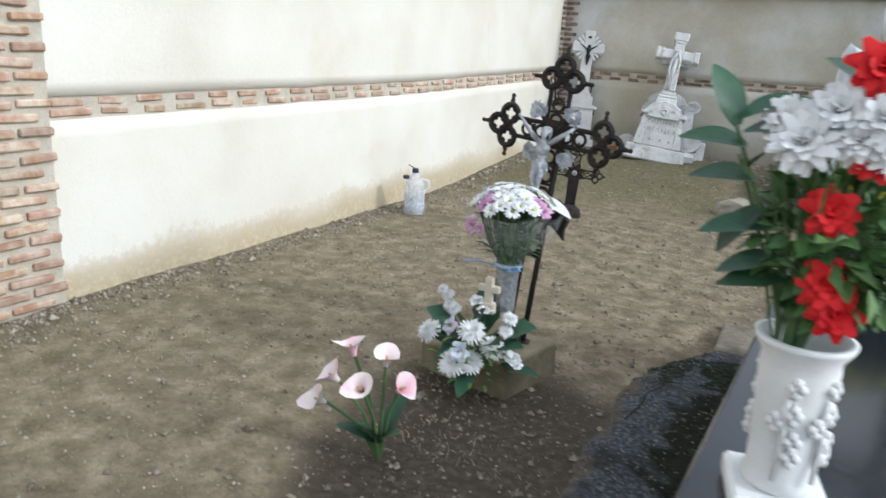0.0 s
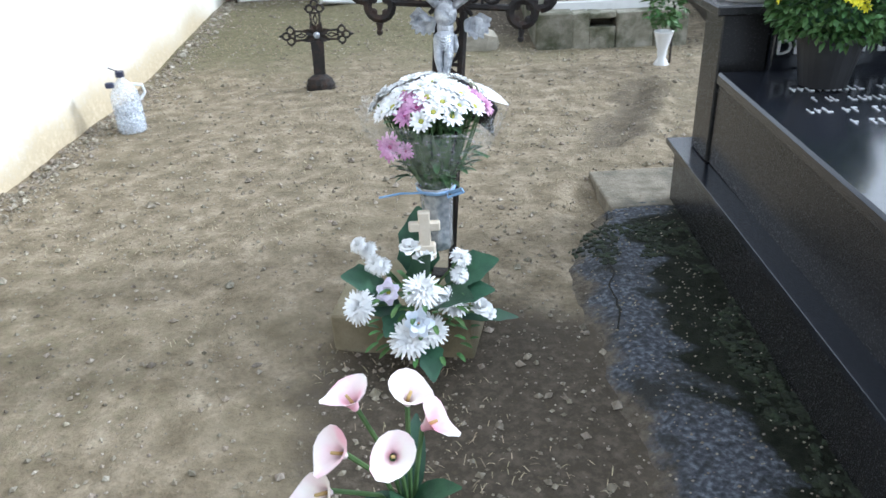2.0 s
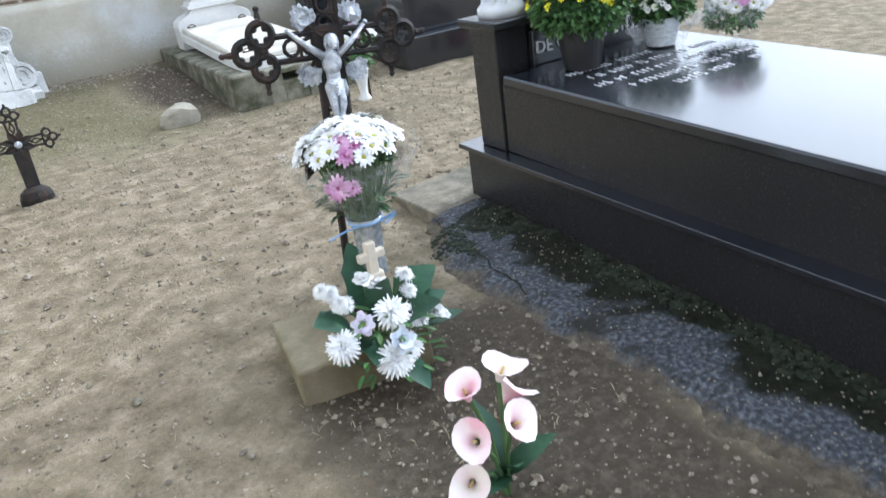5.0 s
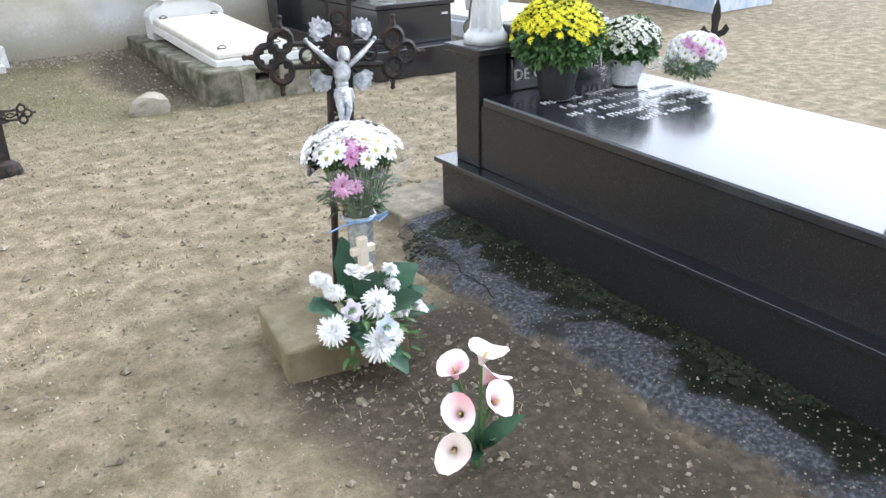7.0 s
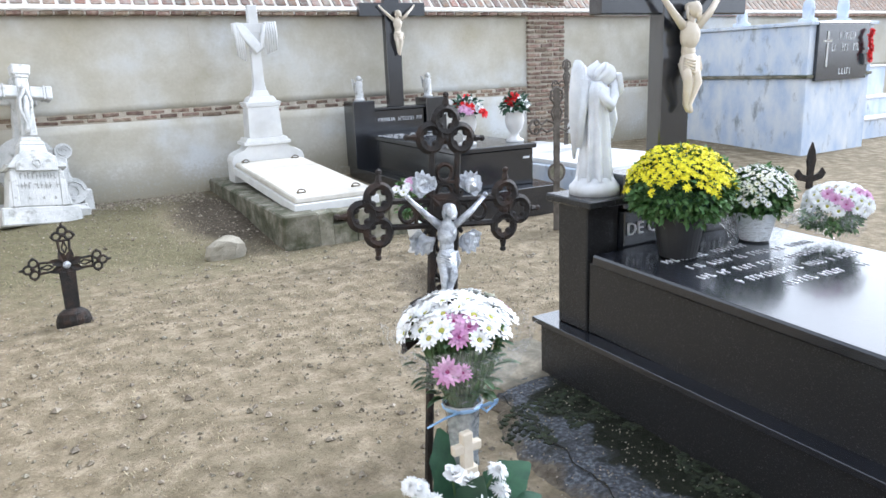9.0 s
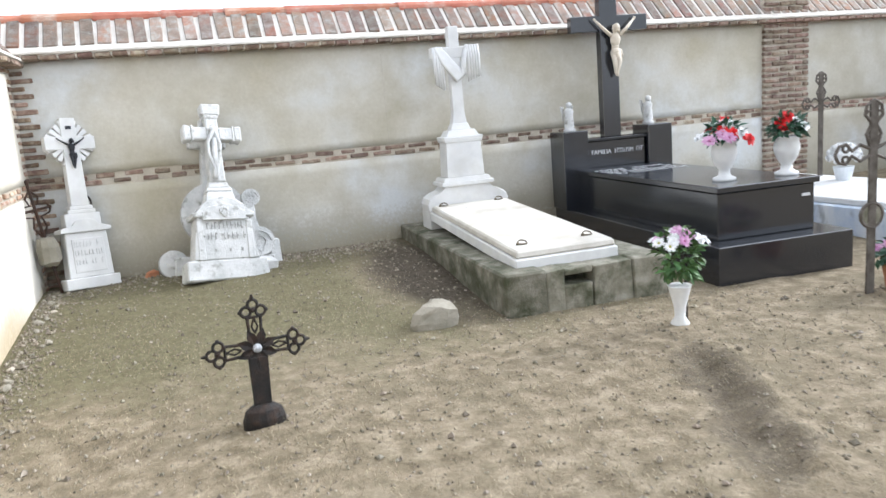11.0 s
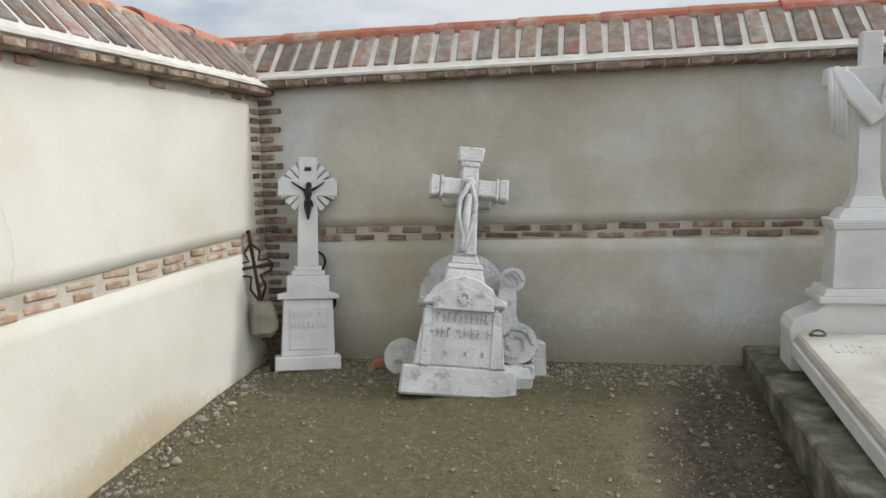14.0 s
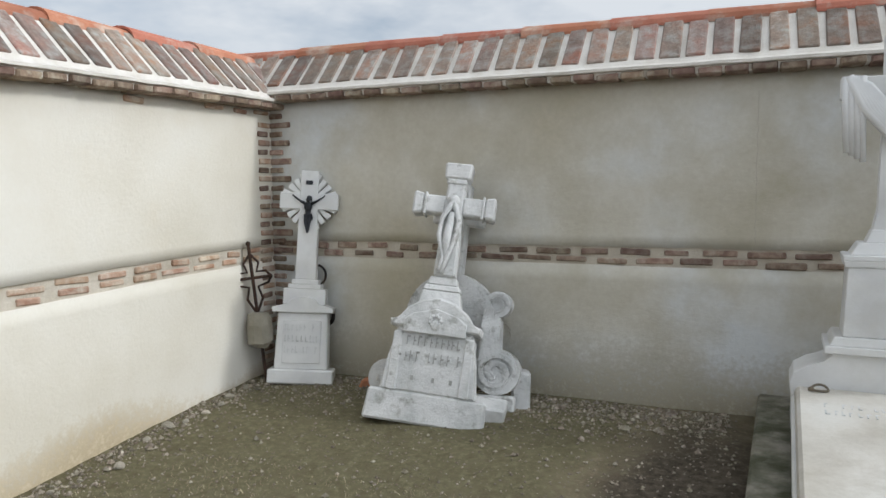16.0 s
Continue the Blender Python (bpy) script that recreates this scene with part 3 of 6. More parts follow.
def apron_edge(y):
    return -0.47 - 0.30 * smoothstep(3.95, 3.1, y) + 0.05 * noise.noise(Vector((y * 3, 0, 0))) + 0.045 * noise.noise(Vector((y * 9, 4, 0))) + 0.02 * noise.noise(Vector((y * 23, 4, 0)))


def apron_z(x, y):
    f = max(0, (x - apron_edge(y)) / (-0.05 - apron_edge(y)))
    return -0.012 + 0.046 * min(1, f * 6) + 0.008 * noise.noise(Vector((x * 5, y * 5, 1))) + 0.005 * noise.noise(Vector((x * 17, y * 17, 1)))


rows = []
N = 106
for j in range(N + 1):
    y = 3.74 - j * 0.03
    edge = apron_edge(y)
    row = []
    for i in range(19):
        x = edge + (-0.05 - edge) * i / 18
        row.append(bm.verts.new((x, y, apron_z(x, y))))
    rows.append(row)
for a, b in zip(rows, rows[1:]):
    for i in range(18):
        bm.faces.new((a[i], a[i + 1], b[i + 1], b[i]))
for row in (rows,):
    lo = [bm.verts.new((r[0].co.x - 0.01, r[0].co.y, -0.08)) for r in rows]
    for j in range(N):
        bm.faces.new((rows[j][0], rows[j + 1][0], lo[j + 1], lo[j]))
bm.to_mesh(ap.data)
bm.free()
ap.data.materials.append(M_APRON)


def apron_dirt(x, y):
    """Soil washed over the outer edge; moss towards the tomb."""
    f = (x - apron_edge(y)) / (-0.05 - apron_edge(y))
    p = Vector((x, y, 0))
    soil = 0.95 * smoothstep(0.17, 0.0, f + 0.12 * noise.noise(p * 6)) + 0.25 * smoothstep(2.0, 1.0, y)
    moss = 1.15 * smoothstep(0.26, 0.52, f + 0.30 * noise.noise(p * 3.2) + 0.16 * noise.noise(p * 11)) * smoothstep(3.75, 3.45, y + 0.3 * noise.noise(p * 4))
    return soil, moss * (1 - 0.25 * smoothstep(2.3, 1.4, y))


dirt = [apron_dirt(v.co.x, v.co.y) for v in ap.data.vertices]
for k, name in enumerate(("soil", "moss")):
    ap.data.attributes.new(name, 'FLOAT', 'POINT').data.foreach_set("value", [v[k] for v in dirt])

# crack in the apron
bm = B()
pts = [(-0.492, 3.72), (-0.495, 3.66), (-0.555, 3.52), (-0.535, 3.42), (-0.60, 3.28), (-0.595, 3.16), (-0.64, 3.05), (-0.63, 2.92), (-0.68, 2.80)]
fine = []
for a, b in zip(pts, pts[1:]):
    for k in range(4):
        f = k / 4
        fine.append((a[0] + (b[0] - a[0]) * f + rt.uniform(-0.006, 0.006), a[1] + (b[1] - a[1]) * f))
vv = [(bm.verts.new((x - 0.004 * rt.uniform(0.4, 1.3), y, apron_z(x, y) + 0.004)), bm.verts.new((x + 0.004 * rt.uniform(0.4, 1.3), y, apron_z(x, y) + 0.004))) for x, y in fine]
for a, b in zip(vv, vv[1:]):
    bm.faces.new((a[0], a[1], b[1], b[0]))
cr = part("crack", bm, M_POTSOIL, ap)

M_FLAG = mat("sandy_worn_flag", [(0.13, 0.112, 0.08), (0.20, 0.175, 0.13), (0.27, 0.24, 0.185)], 14, 0.95, bump=0.8, fine=80, stain=(0.09, 0.085, 0.065), stain_scale=5, stain_at=(0.5, 0.68), grain=0.5)
# flagstone at the apron's head
fl = tagged(part("flagstone", rough_up(box(B(), -0.47, 0.02, 3.70, 4.13, -0.05, 0.036, 0.012, (1, 1), 3), 0.012, 6), M_FLAG), "worn grey stone flag at the tomb's head", "paving stone")


# ---- black granite family tomb by the back wall ----
t2 = thing("family_tomb", "black granite family tomb with a tall cross against the wall", "tomb", pose(1.44, 9.10, 0, 0, 0, -5))
part("plinth", box(B(), 0.02, 1.14, -2.42, 0.32, 0.0, 0.28, 0.006), M_GRANITE, t2)
part("body", box(B(), 0.155, 0.975, -2.22, 0.0, 0.28, 0.62, 0.006), M_GRANITE, t2)
part("cover_slab", box(B(), 0.13, 1.0, -2.25, 0.0, 0.625, 0.67, 0.006), M_GRANITE, t2)
part("head_panel", box(B(), 0.28, 0.92, 0.05, 0.30, 0.28, 0.93, 0.005), M_GRANITE, t2)
part("head_ledge", box(B(), 0.26, 0.94, 0.03, 0.32, 0.932, 0.96, 0.005), M_GRANITE2, t2)
for x0 in (0.0, 0.94):
    part("pillar", box(B(), x0, x0 + 0.27, 0.0, 0.32, 0.28, 1.05, 0.006), M_GRANITE, t2)
part("shaft", box(B(), 0.51, 0.70, 0.12, 0.22, 0.96, 2.55, 0.006), M_GRANITE, t2)
part("crossbar", box(B(), 0.20, 1.03, 0.123, 0.217, 2.0, 2.15, 0.006), M_GRANITE, t2)
part("crucified_figure", figure(B(), 0.50, 0.26), M_IVORY, t2, "ivory coloured crucified figure", True, pose(0.645, 0.075, 1.56))
letters("FAMILIA", 0.062, M_STEEL, t2, pose(0.43, 0.046, 0.80, 90, 0, 0))
bm = B()
bars(bm, 0.58, 0.90, 0.046, 0.80, 0.045, rt)
tagged(part("lettering", bm, M_STEEL, t2), kind="stuff")
bm = B()
for k in range(4):
    bars(bm, 0.18, 0.9, -0.35 - k * 0.13, 0.67, 0.075, rt, True)
tagged(part("lettering", bm, M_STEEL, t2), kind="stuff")
part("maker_plate", box(B(), 0.86, 0.93, -2.228, -2.22, 0.53, 0.55), M_STEEL, t2)
for x in (0.135, 1.075):
    s2 = thing("small_statue", "small bronze-green statuette on the tomb's pillar", "statue", pose(1.46 + x, 9.24, 1.05), "statuettes")
    bm = B()
    lathe(bm, [(0.06, 0), (0.06, 0.02), (0.045, 0.03), (0.05, 0.08), (0.04, 0.16), (0.05, 0.2), (0.02, 0.235)], 12)
    ball(bm, (0, -0.01, 0.26), 0.032)
    for s in (-1, 1):
        tube(bm, [(s * 0.03, 0.03, 0.2), (s * 0.055, 0.04, 0.25), (s * 0.04, 0.04, 0.1)], [0.01, 0.02, 0.005], 6)
    part("statue", bm, M_MARBLEOLD, s2, smooth=True)

# left kerb: moss and the shade of its sunless face, both as colour
M_CURBSHADE = mat("black_mossy_kerb", [(0.10, 0.097, 0.065), (0.17, 0.16, 0.12), (0.27, 0.255, 0.21)], 9, 0.92, bump=0.8, fine=60, stain=(0.055, 0.06, 0.03), stain_scale=4, stain_at=(0.45, 0.62), grain=0.4)
# ---- white marble slab grave on a mossy kerb ----
g = thing("marble_grave", "white marble slab grave with a draped cross on a mossy kerb", "grave", pose(-0.295, 6.86, 0, 0, 0, -3))
bm = B()
box(bm, 0, 0.30, 0.0, 2.755, -0.1, 0.288, 0.014)
rough_up(bm, 0.010, 5)
part("kerb_side", bm, M_CURBSHADE, g, "mossy concrete kerb coloured darker for its shaded side")
part("kerb_side", rough_up(box(B(), 0.94, 1.20, 0.0, 2.755, -0.1, 0.28, 0.012), 0.010, 5, 3), M_CURB, g)
for x0, x1, z0, z1, k in ((0.303, 0.42, -0.1, 0.278, 2), (0.424, 0.64, -0.1, 0.165, 3), (0.424, 0.63, 0.238, 0.28, 4), (0.644, 0.936, -0.1, 0.282, 5)):
    part("kerb_block", rough_up(box(B(), x0, x1, 0.006, 0.30, z0, z1, 0.012, (1, 1), 2), 0.022, 6, k), M_CURB, g, "broken mossy kerb block")
def tilt(bm):
    for v in bm.verts:
        v.co.z += 0.055 * (v.co.y - 0.3)
    return bm
part("slab_base", tilt(box(B(), 0.155, 0.925, 0.17, 2.18, 0.268, 0.352, 0.008)), M_MARBLE, g)
cover = part("cover_slab", tilt(box(B(), 0.165, 0.915, 0.18, 2.18, 0.354, 0.405, 0.012, (0.97, 0.985))), M_SLAB, g, "stained cream marble cover slab")
for x, y in ((0.29, 0.36), (0.79, 0.36), (0.27, 2.10), (0.81, 2.10)):
    bm = B()
    tube(bm, [(x + 0.035 * math.cos(a), y + 0.02 * math.sin(a), 0.413 + 0.055 * (y - 0.3) + 0.02 * max(0, math.sin(a))) for a in [k * 0.5 for k in range(13)]], 0.006, 5)
    ball(bm, (x - 0.035, y, 0.412 + 0.055 * (y - 0.3)), 0.014)
    part("ring_handle", bm, M_BRONZE, cover, "dark bronze ring handle")
bm = B()
for k in range(2):
    bars(bm, 0.28, 0.80, 1.90 - 0.09 * k, 0.405 + 0.055 * (1.60 - 0.09 * k), 0.055, rt, True)
tagged(part("lettering", bm, M_MARBLEOLD, cover), kind="stuff")
c = 0.54
prism_pts = [(-0.43, 0), (-0.44, 0.07), (-0.42, 0.12), (-0.36, 0.155), (-0.28, 0.175), (-0.24, 0.21), (-0.235, 0.225), (0.235, 0.225), (0.24, 0.21), (0.28, 0.175), (0.36, 0.155), (0.42, 0.12), (0.44, 0.07), (0.43, 0)]
part("scrolled_foot", moved(prism(B(), [(x * 0.90, z) for x, z in prism_pts], 0, 0.24, 0.006), pose(c, 2.185, 0.445)), M_MARBLE, g)
part("foot_block", box(B(), c - 0.385, c + 0.385, 2.183, 2.45, 0.25, 0.443), M_MARBLE, g)
for x, z0, z1, t in ((0.255, 0.625, 0.66, 1), (0.235, 0.66, 0.70, 0.92), (0.182, 0.70, 1.02, 0.93), (0.18, 1.02, 1.05, 1.05), (0.19, 1.05, 1.075, 1), (0.16, 1.075, 1.13, 0.8), (0.10, 1.13, 1.19, 0.75)):
    part("pedestal" if z1 - z0 > 0.2 else "moulding", box(B(), c - x, c + x, 2.31 - x * 0.62, 2.31 + x * 0.62, z0 + 0.045, z1 + 0.045, 0.004, (t, t)), M_MARBLE, g)
bm = B()
prism(bm, [(-0.075, 0), (-0.05, 0.10), (-0.05, 0.42), (-0.05, 0.88), (0.05, 0.88), (0.05, 0.42), (0.05, 0.10), (0.075, 0)], -0.04, 0.04, 0.005)
box(bm, -0.22, 0.22, -0.042, 0.042, 0.60, 0.70, 0.005)
part("cross", moved(bm, pose(c, 2.31, 1.225)), M_MARBLE, g)
bm = B()
for k in range(9):
    f = k / 8
    r = 0.022 - 0.006 * f
    tube(bm, [(-0.19 + 0.01 * k, -0.05, 0.70 - 0.005 * k), (-0.13 + 0.02 * k, -0.065, 0.56 - 0.022 * k + 0.10 * f), (0.0 + 0.01 * k, -0.072, 0.40 + 0.05 * f), (0.06, -0.06, 0.47 + 0.09 * f), (0.10, -0.055, 0.66 + 0.02 * f)], r, 6)
for k in range(5):
    x = 0.115 + k * 0.025
    tube(bm, [(x, -0.05, 0.71), (x + 0.005, -0.062, 0.6), (x + 0.004, -0.058, 0.38 + 0.01 * k)], [0.016, 0.017, 0.013], 6)
for k in range(4):
    x = -0.20 + k * 0.022
    tube(bm, [(x, -0.05, 0.70), (x, -0.06, 0.55), (x + 0.01, -0.055, 0.36 - 0.015 * k)], [0.016, 0.017, 0.013], 6)
part("stone_drapery", moved(bm, pose(c, 2.31, 1.225)), M_MARBLE, g, smooth=True)


# ---- materials of flowers and small things ----
M_GREEN = mat("dark_green_leaf", [(0.02, 0.06, 0.035), (0.035, 0.10, 0.05)], 20, 0.5, bump=0.2, fine=60, vary=0.25)
M_GREENL = mat("fresh_green_leaf", [(0.05, 0.12, 0.03), (0.09, 0.18, 0.05)], 20, 0.55, bump=0.2, fine=60, vary=0.3, per='island')
M_STEM = mat("green_stem", [(0.06, 0.12, 0.04), (0.10, 0.17, 0.06)], 20, 0.6, bump=0)
M_WHITEP = mat("white_petal", [(0.76, 0.77, 0.78), (0.84, 0.84, 0.83)], 15, 0.7, bump=0, spec=0.2)
M_CREAMP = mat("cream_petal", [(0.74, 0.75, 0.64), (0.82, 0.82, 0.74)], 15, 0.7, bump=0, spec=0.2)
M_PINKP = mat("mauve_petal", [(0.50, 0.22, 0.42), (0.70, 0.46, 0.62)], 30, 0.7, bump=0, spec=0.2)
M_LILYP = mat("pink_white_fabric", [(0.82, 0.77, 0.73), (0.81, 0.66, 0.68), (0.77, 0.36, 0.46)], 11, 0.75, bump=0.1, spec=0.2, detail=2)
M_REDP = mat("red_petal", [(0.55, 0.01, 0.015), (0.72, 0.03, 0.03)], 15, 0.6, bump=0, spec=0.2)
M_YELLOWP = mat("yellow_petal", [(0.66, 0.58, 0.015), (0.80, 0.76, 0.04)], 15, 0.6, bump=0, spec=0.2, vary=0.12, per='island')
M_CUP = mat("pale_silvered_cup", [(0.34, 0.37, 0.41), (0.66, 0.69, 0.72)], 60, 0.2, metal=0.6, bump=0.5, fine=40)
M_STEMDARK = mat("deep_green_leaf", [(0.018, 0.045, 0.015), (0.045, 0.095, 0.028)], 20, 0.6, bump=0.2, fine=60, vary=0.3, per='island')
M_EYE = mat("green_yellow_eye", [(0.30, 0.32, 0.05), (0.45, 0.42, 0.08)], 60, 0.8, bump=0)
M_EYED = mat("dark_pink_eye", [(0.28, 0.03, 0.14), (0.36, 0.06, 0.2)], 60, 0.8, bump=0)
M_ORANGE = mat("orange_spadix", [(0.42, 0.30, 0.10), (0.52, 0.40, 0.18)], 40, 0.8, bump=0)
M_POT = mat("black_plastic_pot", [(0.015, 0.015, 0.016), (0.025, 0.025, 0.026)], 10, 0.45, bump=0)
M_WPOT = mat("white_glazed_pot", [(0.62, 0.66, 0.70), (0.74, 0.77, 0.80)], 10, 0.35, bump=0)
M_URN = mat("white_plaster_urn", [(0.70, 0.71, 0.71), (0.80, 0.80, 0.79)], 10, 0.55, bump=0.2)
M_CAP = mat("dark_blue_cap", [(0.02, 0.022, 0.05), (0.03, 0.035, 0.07)], 10, 0.5, bump=0)
M_RIBBON = mat("pale_blue_ribbon", [(0.20, 0.36, 0.62), (0.32, 0.48, 0.70)], 20, 0.5, bump=0)


def clear(name, tint, alpha, rough=0.08):
    """Thin clear plastic: mostly see-through, with a gloss."""
    m = bpy.data.materials.new(name)
    m.use_nodes = True
    n, l = m.node_tree.nodes, m.node_tree.links
    b = n["Principled BSDF"]
    b.inputs["Base Color"].default_value = (*tint, 1)
    b.inputs["Roughness"].default_value = rough
    nt = n.new("ShaderNodeTexNoise")
    nt.inputs["Scale"].default_value = 22
    mr = n.new("ShaderNodeMapRange")
    mr.inputs["From Min"].default_value, mr.inputs["From Max"].default_value = 0.45, 0.75
    mr.inputs["To Min"].default_value, mr.inputs["To Max"].default_value = alpha * 0.5, min(1, alpha * 2.4)
    l.new(nt.outputs["Fac"], mr.inputs["Value"])
    l.new(mr.outputs["Result"], b.inputs["Alpha"])
    bu = n.new("ShaderNodeBump")
    bu.inputs["Strength"].default_value = 0.6
    bu.inputs["Distance"].default_value = 0.01
    l.new(nt.outputs["Fac"], bu.inputs["Height"])
    l.new(bu.outputs["Normal"], b.inputs["Normal"])
    return m


M_CELLO = clear("clear_cellophane", (0.88, 0.90, 0.92), 0.15)
M_BOTTLE = clear("clear_bottle_plastic", (0.78, 0.83, 0.90), 0.45, 0.15)
M_WATER = clear("water_in_bottle", (0.55, 0.63, 0.74), 0.4, 0.05)


def petal(bm, base, d, side, up, length, width, droop, mi=0, tip=0.35):
    """A bent petal of two quads along d."""
    a = base
    b = base + d * length * 0.55 + up * droop * 0.3 * length
    c = base + d * length - up * droop * length * 0.25
    v = [bm.verts.new(p) for p in (a - side * width * 0.25, a + side * width * 0.25, b - side * width * 0.5, b + side * width * 0.5, c - side * width * tip * 0.5, c + side * width * tip * 0.5)]
    for q in ((0, 1, 3, 2), (2, 3, 5, 4)):
        bm.faces.new([v[i] for i in q]).material_index = mi
    return bm


def bloom(name, mats, rings, eye=0.0, width=0.3, seed=0):
    """A flower of radius about 1 looking up z; rings: (petals, length, rise in degrees, start radius)."""
    rnd = random.Random(seed)
    bm = B()
    for n, length, rise, r0 in rings:
        for k in range(n):
            a = 2 * math.pi * (k + rnd.uniform(-0.25, 0.25)) / n
            e = radians(rise + rnd.uniform(-8, 8))
            h = Vector((math.cos(a), math.sin(a), 0))
            d = h * math.cos(e) + Vector((0, 0, 1)) * math.sin(e)
            up = Vector((0, 0, 1)) * math.cos(e) - h * math.sin(e)
            petal(bm, h * r0, d, Vector((-math.sin(a), math.cos(a), 0)), up, length * rnd.uniform(0.88, 1.08), width, rnd.uniform(0.1, 0.5))
    if eye:
        k = len(bm.faces)
        ball(bm, (0, 0, 0.05), (eye, eye, eye * 0.5), 8, 4)
        bm.faces.ensure_lookup_table()
        for f in bm.faces[k:]:
            f.material_index = 1
    me = bpy.data.meshes.new(name)
    bm.to_mesh(me)
    bm.free()
    for m in mats:
        me.materials.append(m)
    return me


DAISY = [bloom("flower", (M_WHITEP, M_EYE), ((14, 0.8, 18, 0.18), (12, 0.62, 40, 0.15)), 0.24, 0.36, k) for k in range(3)]
CREAM = [bloom("flower", (M_CREAMP, M_EYE), ((14, 0.8, 20, 0.18), (12, 0.6, 45, 0.15)), 0.22, 0.36, k + 9) for k in range(2)]
MAUVE = [bloom("flower", (M_PINKP, M_EYED), ((15, 0.82, 15, 0.18), (13, 0.64, 38, 0.14), (9, 0.4, 60, 0.1)), 0.2, 0.32, k + 5) for k in range(2)]
POM = [bloom("flower", (M_WHITEP, M_WHITEP), ((22, 0.85, -22, 0.2), (22, 0.9, 0, 0.18), (20, 0.85, 22, 0.15), (16, 0.78, 45, 0.1), (10, 0.7, 68, 0.05)), 0.3, 0.2, k + 20) for k in range(3)]
REDB = [bloom("flower", (M_REDP, M_REDP), ((8, 0.95, 5, 0.1), (8, 0.85, 28, 0.1), (7, 0.7, 52, 0.08), (5, 0.5, 75, 0.03)), 0.2, 0.62, k + 40) for k in range(2)]
ROSEW = [bloom("flower", (M_WHITEP, M_CREAMP), ((6, 0.8, 25, 0.08), (6, 0.75, 50, 0.06), (5, 0.65, 72, 0.04)), 0.18, 0.8, 60)]
CARN = [bloom("flower", (M_WHITEP, M_WHITEP), ((11, 0.75, -10, 0.15), (11, 0.8, 12, 0.14), (10, 0.78, 35, 0.12), (9, 0.72, 58, 0.09), (6, 0.62, 78, 0.04)), 0.25, 0.42, k + 90) for k in range(2)]
YDAISY = [bloom("flower", (M_YELLOWP, M_YELLOWP), ((9, 0.9, 12, 0.1), (8, 0.7, 40, 0.1)), 0.25, 0.42, k + 70) for k in range(3)]


M_LILACP = mat("pale_lilac_petal", [(0.56, 0.50, 0.66), (0.74, 0.70, 0.80)], 30, 0.7, bump=0, spec=0.2)
M_PEACHP = mat("pale_blue_petal", [(0.58, 0.66, 0.78), (0.74, 0.77, 0.82)], 20, 0.7, bump=0, spec=0.2)
M_PEACHE = mat("peach_petal", [(0.66, 0.30, 0.18), (0.74, 0.44, 0.30)], 20, 0.7, bump=0, spec=0.2)
LILAC = bloom("flower", (M_LILACP, M_EYE), ((6, 0.85, 18, 0.1), (6, 0.7, 45, 0.1)), 0.2, 0.75, 81)
PEACH = bloom("flower", (M_PEACHP, M_PEACHE), ((6, 0.9, 15, 0.1), (6, 0.75, 42, 0.1), (4, 0.5, 70, 0.05)), 0.3, 0.75, 82)


def facing(p, d, s, spin=0.0):
    """At p, its z along d, of size s."""
    q = Vector(d).normalized().to_track_quat('Z', 'Y').to_matrix().to_4x4()
    return Matrix.Translation(p) @ q @ pose(0, 0, 0, 0, 0, spin) @ Matrix.Scale(s, 4)


def put(me, parent, p, d, s, rnd, label=""):
    ob = new("flower", me)
    ob.parent = parent
    ob.matrix_basis = facing(p, d, s, rnd.uniform(0, 360))
    if label:
        tagged(ob, label=label)
    return ob


def leaf(bm, base, d, length, width, up=(0, 0, 1), curl=0.3, lobes=0.0, n=6):
    """A leaf with a folded midrib and a bend."""
    d = Vector(d).normalized()
    side = d.cross(Vector(up))
    side = side.normalized() if side.length > 1e-4 else d.orthogonal().normalized()
    up = side.cross(d)
    rows = []
    for i in range(n + 1):
        t = i / n
        c = Vector(base) + d * length * (t - 0.12 * curl * t * t) - up * (curl * length * t * t * 0.6)
        w = width * 0.5 * (math.sin(math.pi * min(1, t * 0.93 + 0.06)) ** 0.8) * (1 + lobes * math.cos(t * 19)) + 0.001
        rows.append([bm.verts.new(c - side * w + up * w * 0.25), bm.verts.new(c), bm.verts.new(c + side * w + up * w * 0.25)])
    for a, b in zip(rows, rows[1:]):
        for k in (0, 1):
            bm.faces.new((a[k], a[k + 1], b[k + 1], b[k]))
    return bm


def foliage(c, r, count, size, rnd, lo=-0.3):
    """Many small leaves round a centre, in one mesh."""
    bm = B()
    for _ in range(count):
        z = rnd.uniform(lo, 1)
        a = rnd.uniform(0, 2 * math.pi)
        q = math.sqrt(max(0, 1 - z * z))
        d = Vector((q * math.cos(a), q * math.sin(a), z))
        p = Vector(c) + Vector((d.x * r[0], d.y * r[1], d.z * r[2])) * rnd.uniform(0.55, 0.97)
        leaf(bm, p, d + Vector((rnd.uniform(-1, 1), rnd.uniform(-1, 1), rnd.uniform(-0.6, 0.9))) * 0.8, size * rnd.uniform(0.6, 1.2), size * 0.5, (rnd.uniform(-1, 1), rnd.uniform(-1, 1), 1), 0.5, 0, 2)
    return bm


rf = random.Random(23)

# ---- stone block under the iron cross ----
blk = tagged(part("stone_block", rough_up(box(B(), -0.27, 0.19, -0.19, 0.19, -0.12, 0.135, 0.014, (0.97, 0.96), 3), 0.018, 7, 1.3), M_SANDSTONE, at=pose(-1.255, 2.985, 0, 2, -1.5, -12)), "worn ochre stone block half sunk in the earth", "stone block")

